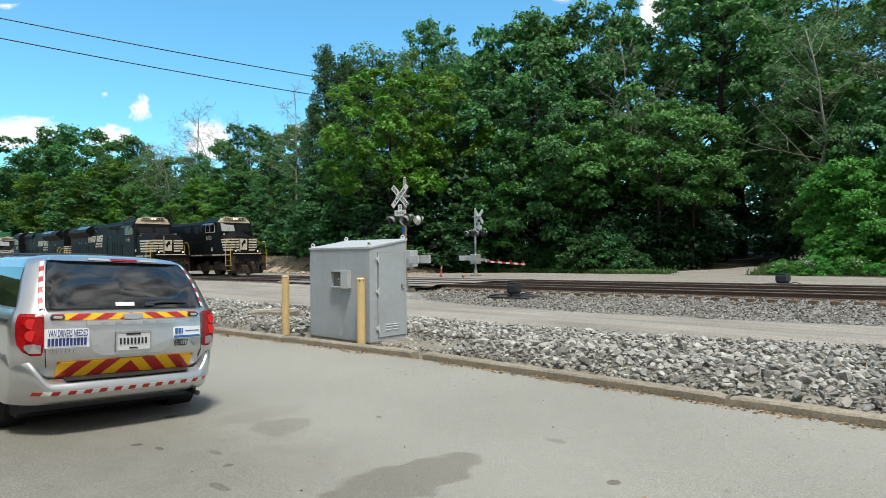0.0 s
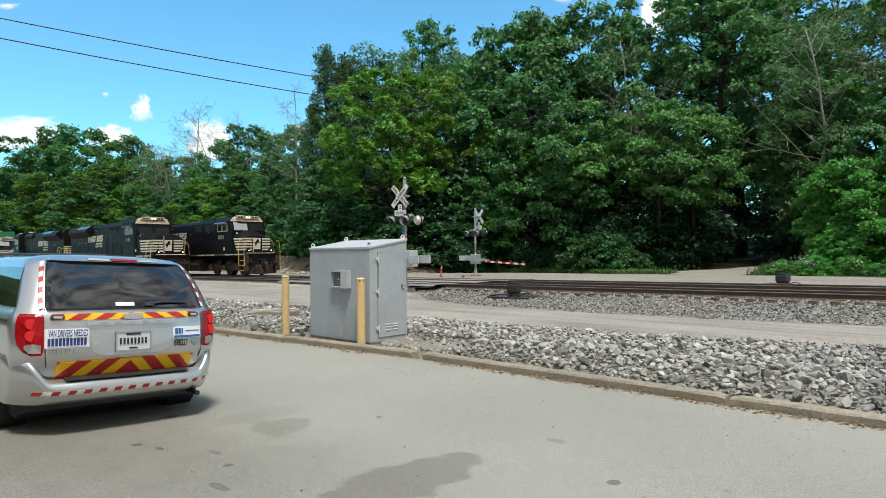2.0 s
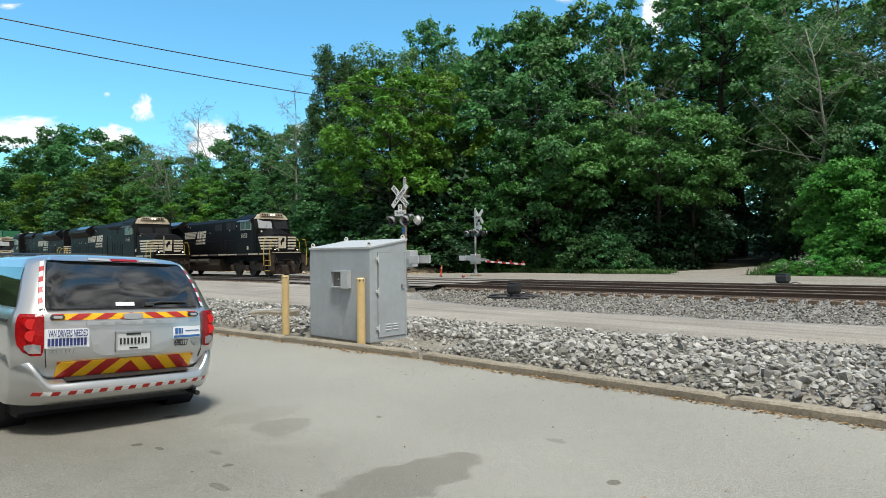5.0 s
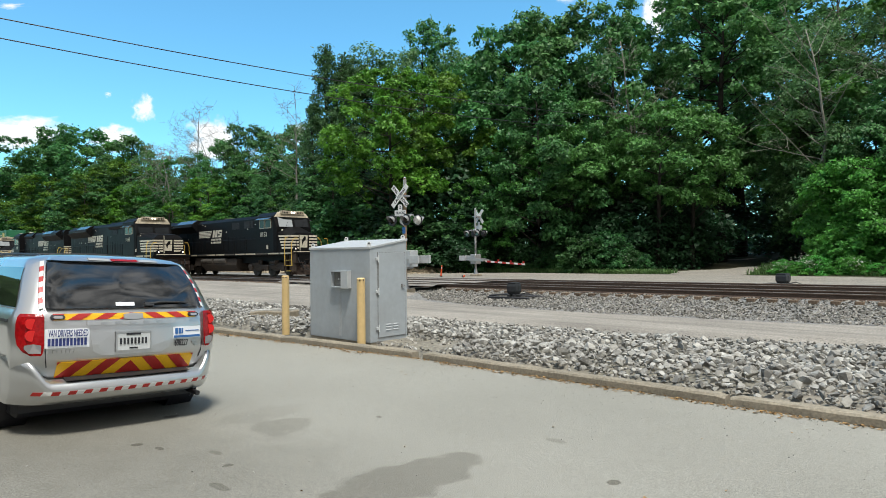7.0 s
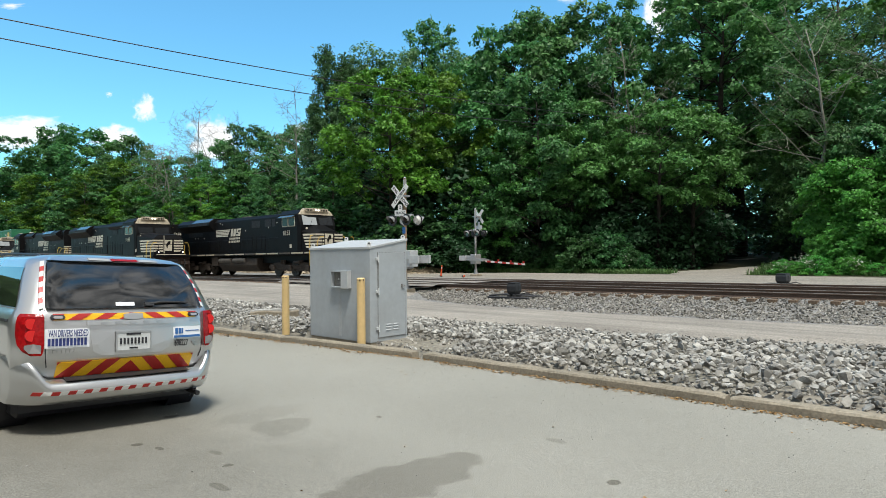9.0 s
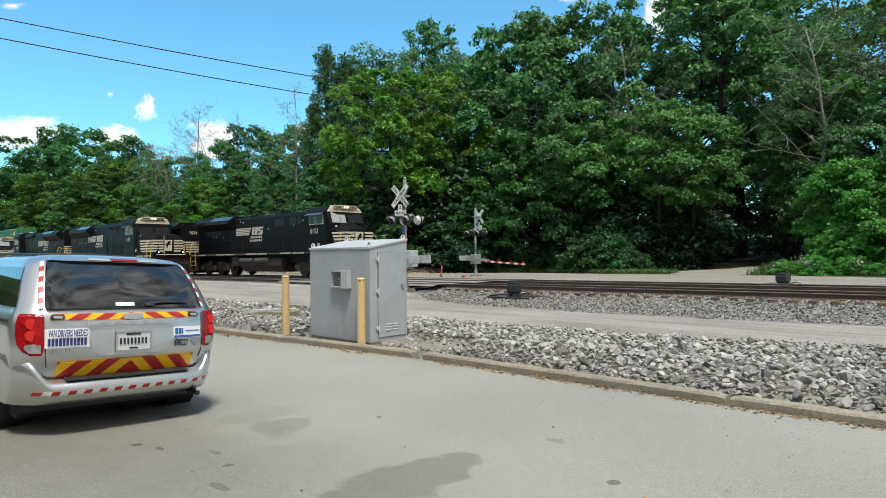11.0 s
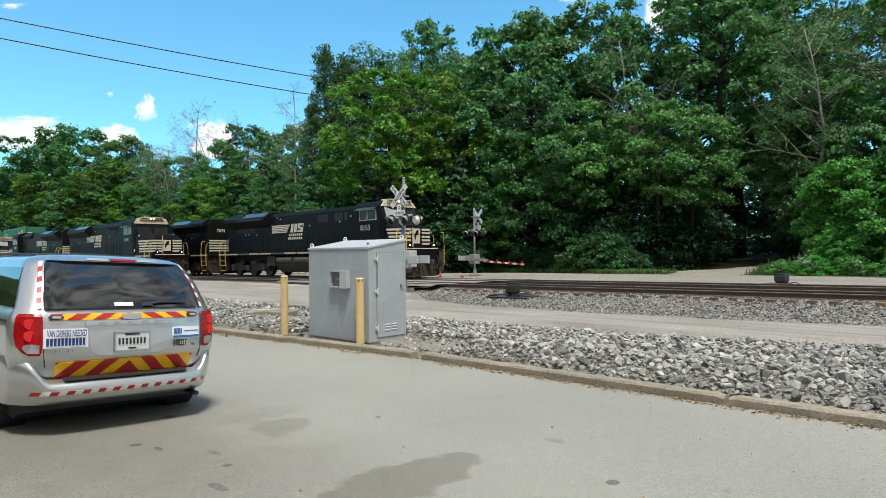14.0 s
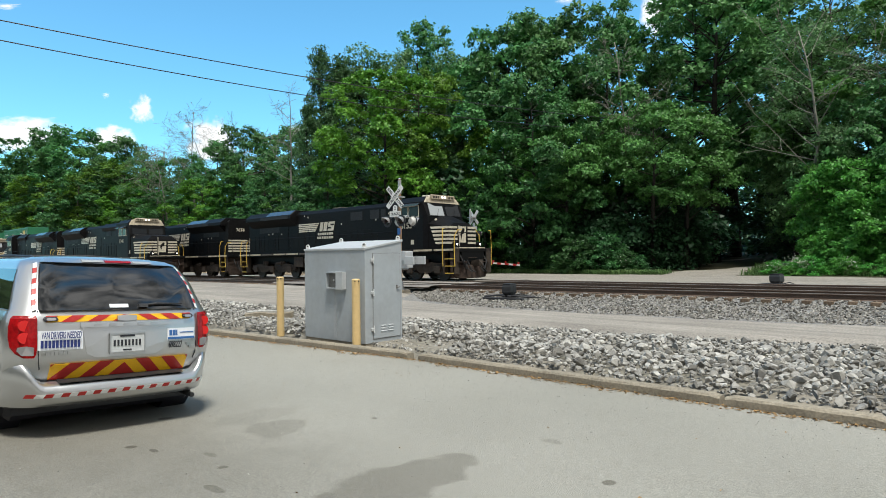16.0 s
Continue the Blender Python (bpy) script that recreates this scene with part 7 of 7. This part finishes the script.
    for x0, x1, z0, z1 in ((0.80, 0.82, 0.99, 1.31), (1.15, 1.17, 0.99, 1.31), (0.80, 1.17, 1.29, 1.31), (0.80, 1.17, 0.99, 1.01)):
        box(x0, x1, -0.09, 0.0, z0, z1, bm=bm)
    pk = part("pocket", bm, M["cabinet"], c, "small open-fronted box on the cabinet")
    # back in darker grey than the cabinet, painting the shade inside the box
    part("pocket_back", box(0.82, 1.15, -0.012, -0.004, 1.01, 1.29), M["rust"], pk, "stained back of the box, its shade put into the darker grey")
    part("pocket_lock", cyl((0.97, -0.03, 1.15), (0.97, -0.012, 1.15), 0.02, 8), M["vent"], pk)
    part("pocket_lid", box(1.14, 1.34, -0.115, -0.095, 0.98, 1.32, 0.006), M["cabinet_roof"], pk, "pale lid standing open")
    part("pocket_housing", box(1.18, 1.33, -0.095, -0.002, 0.985, 1.315, 0.006), M["cabinet_roof"], pk)
    part("grey_run", prism([(0.93, 0.05), (1.02, 0.05), (1.015, 0.5), (1.0, 0.985), (0.94, 0.985)], -0.0035, -0.001, "y"), M["run"], body, "pale water run below the box")
    part("plinth", box(0.01, W - 0.01, 0.01, D - 0.01, -0.1, 0.0, 0.008), M["kerb"], c, "thin concrete base")


cabinet()
post = thing("bollard", "dull yellow plastic-sleeved bollard behind the kerb", "bollard", at(10.74, 17.2, 0.04), "bollards")
bm = cyl((0, 0, 0), (0, 0, 1.225), 0.077, 24)
cyl((0, 0, 1.225), (0, 0, 1.245), 0.077, 24, 0.060, bm=bm)
part("sleeve", bm, M["bollard"], post)
bm = bmesh.new()
for x in (-0.03, 0.035):
    cyl((x, -0.082, 1.205), (x, -0.05, 1.205), 0.012, 8, bm=bm)
part("fixing", bm, M["ink"], post, "two small dark fixings", m=pose(0, 0, 0, 0, 0, 40))
copy_thing(post, at(13.28, 17.26, 0.04, 20))

# ---- level crossing signals ----
M["alu"] = surface("dull_aluminium", (0.42, 0.42, 0.42), 0.45, metal=0.5, var=0.1, fine=12, patch=2, second=(0.32, 0.31, 0.30), bump=0.05)
M["pole_rust"] = surface("stained_signal_mast", (0.34, 0.22, 0.13), 0.7, metal=0.0, var=0.15, fine=10, patch=1.2, second=(0.27, 0.165, 0.09), bump=0.06)
M["sign_white"] = surface("faded_white_sign", (0.72, 0.72, 0.70), 0.5, var=0.05, fine=15, second=(0.58, 0.57, 0.54), bump=0.02)
M["signal_black"] = surface("signal_black", (0.02, 0.02, 0.022), 0.55, var=0.15, fine=15, bump=0.05)
M["lens_dark"] = plain("unlit_red_lens", (0.022, 0.010, 0.012), 0.15, coat=1.0)
M["tag_blue"] = plain("blue_tag", (0.03, 0.14, 0.42), 0.5)


def signal_lamp(t, x, y, z, facing, face_mat):
    """One round flashing lamp with its disc and hood; facing: 1 towards +y, -1 towards -y."""
    f = facing
    d = part("lamp_disc", cyl((x, y, z), (x, y + f * 0.015, z), 0.25, 24), M["signal_black"], t, "round black background disc")
    part("disc_back", cyl((x, y - f * 0.012, z), (x, y - f * 0.002, z), 0.205, 24), face_mat, d, "back of the disc")
    part("lamp_body", cyl((x, y - f * 0.14, z), (x, y, z), 0.13, 16, 0.17) if f > 0 else cyl((x, y, z), (x, y - f * 0.14, z), 0.17, 16, 0.13), face_mat, d, "grey lamp housing")
    part("lens", cyl((x, y + f * 0.015, z), (x, y + f * 0.03, z), 0.15, 20), M["lens_dark"], d, "unlit red lens")
    bm = bmesh.new()
    n, ring = 12, []
    for i in range(n + 1):
        a = math.radians(-20 + 220 * i / n)
        ring.append((bm.verts.new((x + 0.17 * math.cos(a), y + f * 0.012, z + 0.17 * math.sin(a))), bm.verts.new((x + 0.17 * math.cos(a), y + f * (0.12 + 0.2 * max(0, math.sin(a))), z + 0.16 * math.sin(a)))))
    for (a, b), (c, e) in zip(ring, ring[1:]):
        bm.faces.new((a, b, e, c))
    part("hood", bm, M["alu"], d, "sheet metal hood")


def crossing_signal(name, label, m, height, cross_z, lamp_z, mast, arm_way, disc_back, tracks=True, sign_turn=0.0, gz=1.25, droop=0.0):
    """Mast with crossbuck, lamps and gate; x along the railway, -y towards the traffic that it faces."""
    t = thing(name, label, "crossing signal", m, "signals of the level crossing")
    part("mast", cyl((0, 0, 0), (0, 0, height), 0.065, 14), mast, t, "tall signal mast")
    part("mast_cap", cyl((0, 0, height), (0, 0, height + 0.05), 0.075, 14, 0.03), M["alu"], t)
    part("mast_sleeve", cyl((0, 0, height - 0.62), (0, 0, height - 0.05), 0.074, 14), M["alu"], t, "bright upper sleeve")
    part("base", prism([(-0.3, -0.3), (0.3, -0.3), (0.3, 0.3), (-0.3, 0.3)], -0.35, 0.12, "z", 0.03), M["kerb"], t, "concrete base block")
    part("base_flange", cyl((0, 0, 0.12), (0, 0, 0.5), 0.14, 12, 0.08), M["alu"], t)
    cb = part("crossbuck_bracket", box(-0.28, 0.28, -0.30, 0.03, cross_z - 0.03, cross_z + 0.03, 0.005), M["alu"], t, "cross arm bracket", m=pose(0, 0, 0, 0, 0, sign_turn))
    for k, word in ((45, "RAILROAD"), (-45, "CROSSING")):
        turn = pose(0, 0, 0, 0, 0, sign_turn) @ pose(0, -0.31 - (0.012 if k < 0 else 0.0), cross_z, 0, k, 0)
        bl = part("crossbuck_blade", box(-0.61, 0.61, -0.006, 0.006, -0.115, 0.115, 0.003), M["sign_white"], t, "white crossbuck blade", m=turn)
        if k < 0:
            letters("lettering", word, 0.185, M["ink"], bl, pose(0, -0.008, 0, 90, 0, 0), "black capital letters", 0.001, 0.95)
        else:
            letters("lettering", "RAIL", 0.185, M["ink"], bl, pose(-0.37, -0.008, 0, 90, 0, 0), "black capital letters", 0.001, 0.95)
            letters("lettering", "ROAD", 0.185, M["ink"], bl, pose(0.37, -0.008, 0, 90, 0, 0), "black capital letters", 0.001, 0.95)
    if tracks:
        zt = cross_z - 0.62
        sg = part("track_count_sign", prism([(-0.32, zt - 0.22), (0.32, zt - 0.22), (0.32, zt + 0.02), (0.12, zt + 0.02), (0.12, zt + 0.22), (0.06, zt + 0.27), (-0.06, zt + 0.27), (-0.12, zt + 0.22), (-0.12, zt + 0.02), (-0.32, zt + 0.02)], -0.31, -0.30, "y"), M["sign_white"], t, "white sign for two tracks", m=pose(0, 0, 0, 0, 0, sign_turn))
        letters("lettering", "2", 0.2, M["ink"], sg, pose(0, -0.312, zt + 0.14, 90, 0, 0), "black numeral", 0.001)
        letters("lettering", "TRACKS", 0.15, M["ink"], sg, pose(0, -0.312, zt - 0.10, 90, 0, 0), "black capital letters", 0.001, 0.95)
    part("lamp_arm", cyl((-0.5, 0, lamp_z + 0.22), (0.5, 0, lamp_z + 0.22), 0.03, 8), M["alu"], t, "lamp cross arm")
    part("lamp_bracket", box(-0.13, 0.13, -0.12, 0.12, lamp_z + 0.08, lamp_z + 0.26, 0.02), M["alu"], t)
    for x in (-0.43, 0.43):
        signal_lamp(t, x, -0.34, lamp_z, -1, M["signal_black"])
        signal_lamp(t, x, 0.34, lamp_z, 1, disc_back)
        part("lamp_stem", cyl((x, 0, lamp_z + 0.22), (x, -0.22, lamp_z + 0.1), 0.022, 6), M["alu"], t)
        part("lamp_stem", cyl((x, 0, lamp_z + 0.22), (x, 0.22, lamp_z + 0.1), 0.022, 6), M["alu"], t)
    # gate, lowered
    w = arm_way
    mech = part("gate_mechanism", box(-0.24, 0.24, -0.28, 0.28, gz - 0.28, gz + 0.38, 0.03), M["alu"], t, "grey gate mechanism box")
    part("mechanism_badge", box(-0.1, 0.1, -0.29, -0.281, gz + 0.0, gz + 0.16), M["signal_black"], mech)
    for y in (-0.33, 0.33):
        part("gate_support", hull([(w * 0.9, y - 0.02, gz + 0.02), (w * 0.9, y + 0.02, gz + 0.02), (w * 0.9, y - 0.02, gz - 0.1), (w * 0.9, y + 0.02, gz - 0.1), (-w * 0.25, y - 0.02, gz + 0.2), (-w * 0.25, y + 0.02, gz + 0.2), (-w * 0.25, y - 0.02, gz - 0.1), (-w * 0.25, y + 0.02, gz - 0.1)]), M["alu"], t, "gate support arm")
        part("counterweight_arm", box(-w * 0.25, -w * 0.85, y - 0.02, y + 0.02, gz + 0.05, gz + 0.15), M["alu"], t)
        cw = part("counterweight", box(-w * 0.6, -w * 1.15, y - 0.05, y + 0.05, gz - 0.05, gz + 0.28, 0.01), M["cabinet_roof"], t, "pale counterweight plates")
    pole = part("gate_arm", box(w * 0.85, w * 4.0, -0.02, 0.02, gz - 0.11, gz + 0.0, 0.004), M["sign_white"], t, "red and white striped gate arm", m=pose(0, 0, gz, 0, w * droop, 0) @ pose(0, 0, -gz))
    for i in range(5):
        part("arm_stripe", box(w * (1.0 + i * 0.62), w * (1.3 + i * 0.62), -0.024, 0.024, gz - 0.113, gz + 0.003), M["tape_red"], pole, "red stripe")
    for x in (1.9, 2.9, 3.9):
        part("arm_lamp", cyl((w * x, 0, gz), (w * x, 0, gz + 0.12), 0.06, 10), M["tape_red"], pole, "small red gate lamp")
    return t


near_sig = crossing_signal("crossing_signal", "crossbuck signal mast on the car park side, stained tan, gate lowered", at(2.72, 6.05, 0.12), 4.86, 4.07, 3.05, M["pole_rust"], -1, M["pale_alu"], sign_turn=4)
part("tag", box(-0.09, 0.09, -0.08, -0.07, 2.48, 2.75), M["tag_blue"], near_sig, "small blue notice plate")
part("relay_case", box(0.1, 0.62, -0.3, 0.15, 1.05, 1.75, 0.02), M["cabinet_roof"], near_sig, "pale relay case")
crossing_signal("crossing_signal", "crossbuck signal mast beyond the tracks, grey, gate lowered", at(-4.67, -7.5, 0.22, 180), 4.48, 3.98, 2.85, M["alu"], -1, M["alu"], sign_turn=-12, gz=1.08, droop=3.5)

M["orange"] = surface("orange_delineator", (0.75, 0.09, 0.02), 0.5, var=0.08, fine=20, bump=0.02)
for s, o, h, lean in ((-6.1, -5.6, 0.72, 6), (-3.9, -5.3, 0.16, 60)):
    d = thing("delineator_post", "orange-red plastic road delineator post" if h > 0.5 else "broken stub of an orange delineator post", "post", at(s, o, 0.24, 20, 0, lean), "delineator posts")
    part("post", cyl((0, 0, 0), (0, 0, h), 0.05, 12, 0.045), M["orange"], d)
    part("foot", cyl((0, 0, -0.02), (0, 0, 0.03), 0.12, 12, 0.1), M["signal_black"], d)
    if h > 0.5:
        part("band", cyl((0, 0, h - 0.2), (0, 0, h - 0.12), 0.05, 12), M["sign_white"], d)

# ---- switch machines ----
M["cast"] = surface("black_cast_iron", (0.012, 0.0125, 0.014), 0.6, var=0.25, fine=14, patch=2, second=(0.045, 0.045, 0.05), bump=0.2)


def switch_machine(m, label, wide, tall, rods):
    t = thing("switch_machine", label, "switch machine", m, "switch machines")
    w = wide / 2
    part("case", hull([(a * w * k, b * 0.24 * k, z) for k, z in ((0.75, 0.10), (1.0, 0.22), (1.0, tall * 0.8), (0.86, tall)) for a in (-1, 1) for b in (-1, 1)]), M["cast"], t, "dark chamfered case")
    part("case_rib", box(-w * 1.03, w * 1.03, -0.02, 0.02, 0.12, tall * 0.9, 0.01), M["cast"], t)
    part("lid", box(-w * 0.9, w * 0.9, -0.22, 0.22, tall, tall + 0.03, 0.01), M["cast"], t)
    for x in (-w * 0.6, w * 0.6):
        part("foot", box(x - 0.05, x + 0.05, -0.3, 0.3, 0.0, 0.11, 0.01), M["cast"], t)
    for k in range(rods):
        y = -0.15 + 0.16 * k
        part("rod", tube([(-0.95, y, 0.04), (-0.4, y + 0.03, 0.09), (0.4, y, 0.08), (0.85, y + 0.1, 0.04)], 0.032, 6), M["cast"], t, "greasy throw rod")
    part("timber", box(-0.9, 0.7, -0.40, -0.22, -0.08, 0.03, 0.015), M["cast"], t, "old timber under the machine")
    part("cable", tube([(w, 0.1, 0.1), (w + 0.25, 0.15, 0.16), (w + 0.6, 0.05, 0.05), (w + 1.0, 0.2, 0.03)], 0.02, 5), M["cast"], t)
    return t


switch_machine(at(8.5, 6.1, 0.10, 10), "dark cast-iron switch machine on timber beside the ballast", 0.36, 0.50, 4)
switch_machine(at(14.5, -5.4, 0.17, -8), "dark switch machine on the far side of the tracks", 0.44, 0.50, 2)

# ---- overhead wires ----
M["wire"] = plain("dark_cable", (0.018, 0.018, 0.02), 0.45)


def wire(a, b, sag, r):
    a, b = Vector(a), Vector(b)
    pts = []
    for i in range(41):
        t = i / 40
        p = a.lerp(b, t)
        p.z -= sag * 4 * t * (1 - t)
        pts.append(p)
    ob = part("overhead_wire", tube(pts, r, 6), M["wire"])
    tagged(ob, "black overhead cable strung across the sky", "cable", "overhead wires")


wire((-20.6, 18.0, 10.38), (13.0, 46.0, 11.7), 0.6, 0.021)
wire((-20.6, 18.0, 9.78), (9.2, 46.0, 11.1), 0.6, 0.021)

# ---- clouds: far-off backdrop sheets that drift ----
def cloud_mat(name, seed, cover):
    m = bpy.data.materials.new(name)
    m.use_nodes = True
    n, l = m.node_tree.nodes, m.node_tree.links
    n.remove(n["Principled BSDF"])
    tc = n.new("ShaderNodeTexCoord")
    ln = n.new("ShaderNodeVectorMath")
    ln.operation = "LENGTH"
    l.new(tc.outputs["Object"], ln.inputs[0])
    mp = n.new("ShaderNodeMapping")
    mp.inputs["Location"].default_value = (seed * 3.7, seed * 1.9, seed)
    l.new(tc.outputs["Object"], mp.inputs[0])
    no = n.new("ShaderNodeTexNoise")
    no.inputs["Scale"].default_value, no.inputs["Detail"].default_value, no.inputs["Roughness"].default_value = 2.4, 9, 0.6
    l.new(mp.outputs[0], no.inputs["Vector"])
    a = n.new("ShaderNodeMath")
    a.operation = "MULTIPLY_ADD"
    a.inputs[1].default_value, a.inputs[2].default_value = -0.75, cover
    l.new(ln.outputs["Value"], a.inputs[0])
    b = n.new("ShaderNodeMath")
    l.new(a.outputs[0], b.inputs[0])
    l.new(no.outputs["Fac"], b.inputs[1])
    r = n.new("ShaderNodeMapRange")
    r.interpolation_type = "SMOOTHSTEP"
    r.inputs[1].default_value, r.inputs[2].default_value = 0.44, 0.86
    l.new(b.outputs[0], r.inputs[0])
    em = n.new("ShaderNodeEmission")
    em.inputs["Color"].default_value, em.inputs["Strength"].default_value = (0.96, 0.98, 1.0, 1), 0.9
    tr = n.new("ShaderNodeBsdfTransparent")
    mx = n.new("ShaderNodeMixShader")
    l.new(r.outputs[0], mx.inputs[0])
    l.new(tr.outputs[0], mx.inputs[1])
    l.new(em.outputs[0], mx.inputs[2])
    l.new(mx.outputs[0], n["Material Output"].inputs[0])
    return m


drifting = []
FAR = 2300.0
for i, (x, z, w, h, cover) in enumerate([(-0.486, 0.238, 0.028, 0.034, 0.50), (-0.69, 0.203, 0.095, 0.034, 0.66), (-0.535, 0.192, 0.045, 0.026, 0.68), (-0.375, 0.187, 0.046, 0.042, 0.70),
                                         (-0.235, 0.196, 0.026, 0.022, 0.60), (0.345, 0.385, 0.035, 0.05, 0.60), (-0.545, 0.263, 0.026, 0.014, 0.20), (-0.70, 0.408, 0.07, 0.012, 0.24), (0.20, 0.41, 0.04, 0.02, 0.26)]):
    ob = mesh_part("cloud", [(-1, -1, 0), (1, -1, 0), (1, 1, 0), (-1, 1, 0)], [(0, 1, 2, 3)], cloud_mat("cloud_vapour", i + 1, cover))
    ob.scale = (w * FAR, h * FAR, 1)
    tagged(ob, "small white fair-weather cloud", "cloud", "clouds", "structure")
    drifting.append((ob, [(0.0, pose(x * FAR, FAR, z * FAR + 1.7, 90)), (16.0, pose((x + 0.0125) * FAR, FAR, z * FAR + 1.7, 90))]))
# ---- behind the camera: unseen plain dark woods, added to close the place and shade the van ----
M["woods"] = surface("unseen_woods", (0.030, 0.055, 0.020), 0.95, var=0.4, fine=1.2, patch=0.15, second=(0.014, 0.026, 0.011), amount=0.9, bump=0.6, bump_scale=0.3, spec=0.1)


def shading_woods():
    verts, faces = [], []
    n = 120
    for i in range(n + 1):
        a = math.radians(132 + 174 * i / n)
        deg = math.degrees(a)
        # nearer, taller stretch added on the left to keep sky light off the van's side
        close = smooth_step(185, 205, deg) * smooth_step(300, 290, deg)
        r = 46 - 18 * close + 2.0 * noise.noise(Vector((i * 0.3, 0, 0)))
        h = 10.5 + 3.5 * close - 3.5 * smooth_step(292, 300, deg) + 3.0 * noise.noise(Vector((i * 0.25, 5, 0))) + 1.2 * noise.noise(Vector((i * 1.1, 9, 0)))
        for d, z in ((0, -0.5), (-0.8, h * 0.35), (0, h * 0.75), (1.5, h), (4, h), (4, -0.5)):
            verts.append(((r + d) * math.sin(a), (r + d) * math.cos(a), z))
    for i in range(n):
        for j in range(5):
            faces.append((i * 6 + j, i * 6 + j + 1, (i + 1) * 6 + j + 1, (i + 1) * 6 + j))
    ob = mesh_part("backdrop", verts, faces, M["woods"])
    tagged(ob, "unseen dark line of woods, added to shade the van and close the car park", "woods", kind="structure")


shading_woods()
# ---- what moves ----
def train_s(t):
    """How far along the track the leading engine's middle is at t seconds."""
    return -32.05 + 0.92005 * t + 0.03761 * t ** 2 - 0.000455 * t ** 3 + 0.000011 * t ** 4


def motions():
    coarse = [i * 0.5 for i in range(33)]
    fine = [i * 0.25 for i in range(65)]
    walk(lead, [(t, on_rail(train_s(t), FAR_Y)) for t in coarse])
    walk(second, [(t, on_rail(train_s(t) - HEADWAY - 0.8, FAR_Y) @ pose(0, 0, 0, 0, 0, 180)) for t in coarse])
    walk(third, [(t, on_rail(train_s(t) - 2 * HEADWAY, FAR_Y)) for t in coarse])
    for i, car in enumerate(cars):
        d = 72.6 + i * 18.7
        walk(car, [(t, on_rail(train_s(t) - d, FAR_Y)) for t in coarse])
        walk(boxes[2 * i], [(t, on_rail(train_s(t) - d, FAR_Y, 0.46)) for t in coarse])
        walk(boxes[2 * i + 1], [(t, on_rail(train_s(t) - d, FAR_Y, 3.37)) for t in coarse])
    for vehicle, way in ((lead, 1), (second, -1), (third, 1), *((c, 1) for c in cars)):
        for o in vehicle.children:
            if o.data == WHEELSET:
                x, z = o.location.x, o.location.z
                walk(o, [(t, pose(x, 0, z, 0, way * math.degrees((train_s(t) - train_s(0)) / 0.533), 0)) for t in fine])
    for ob, rows in drifting:
        walk(ob, rows)


motions()
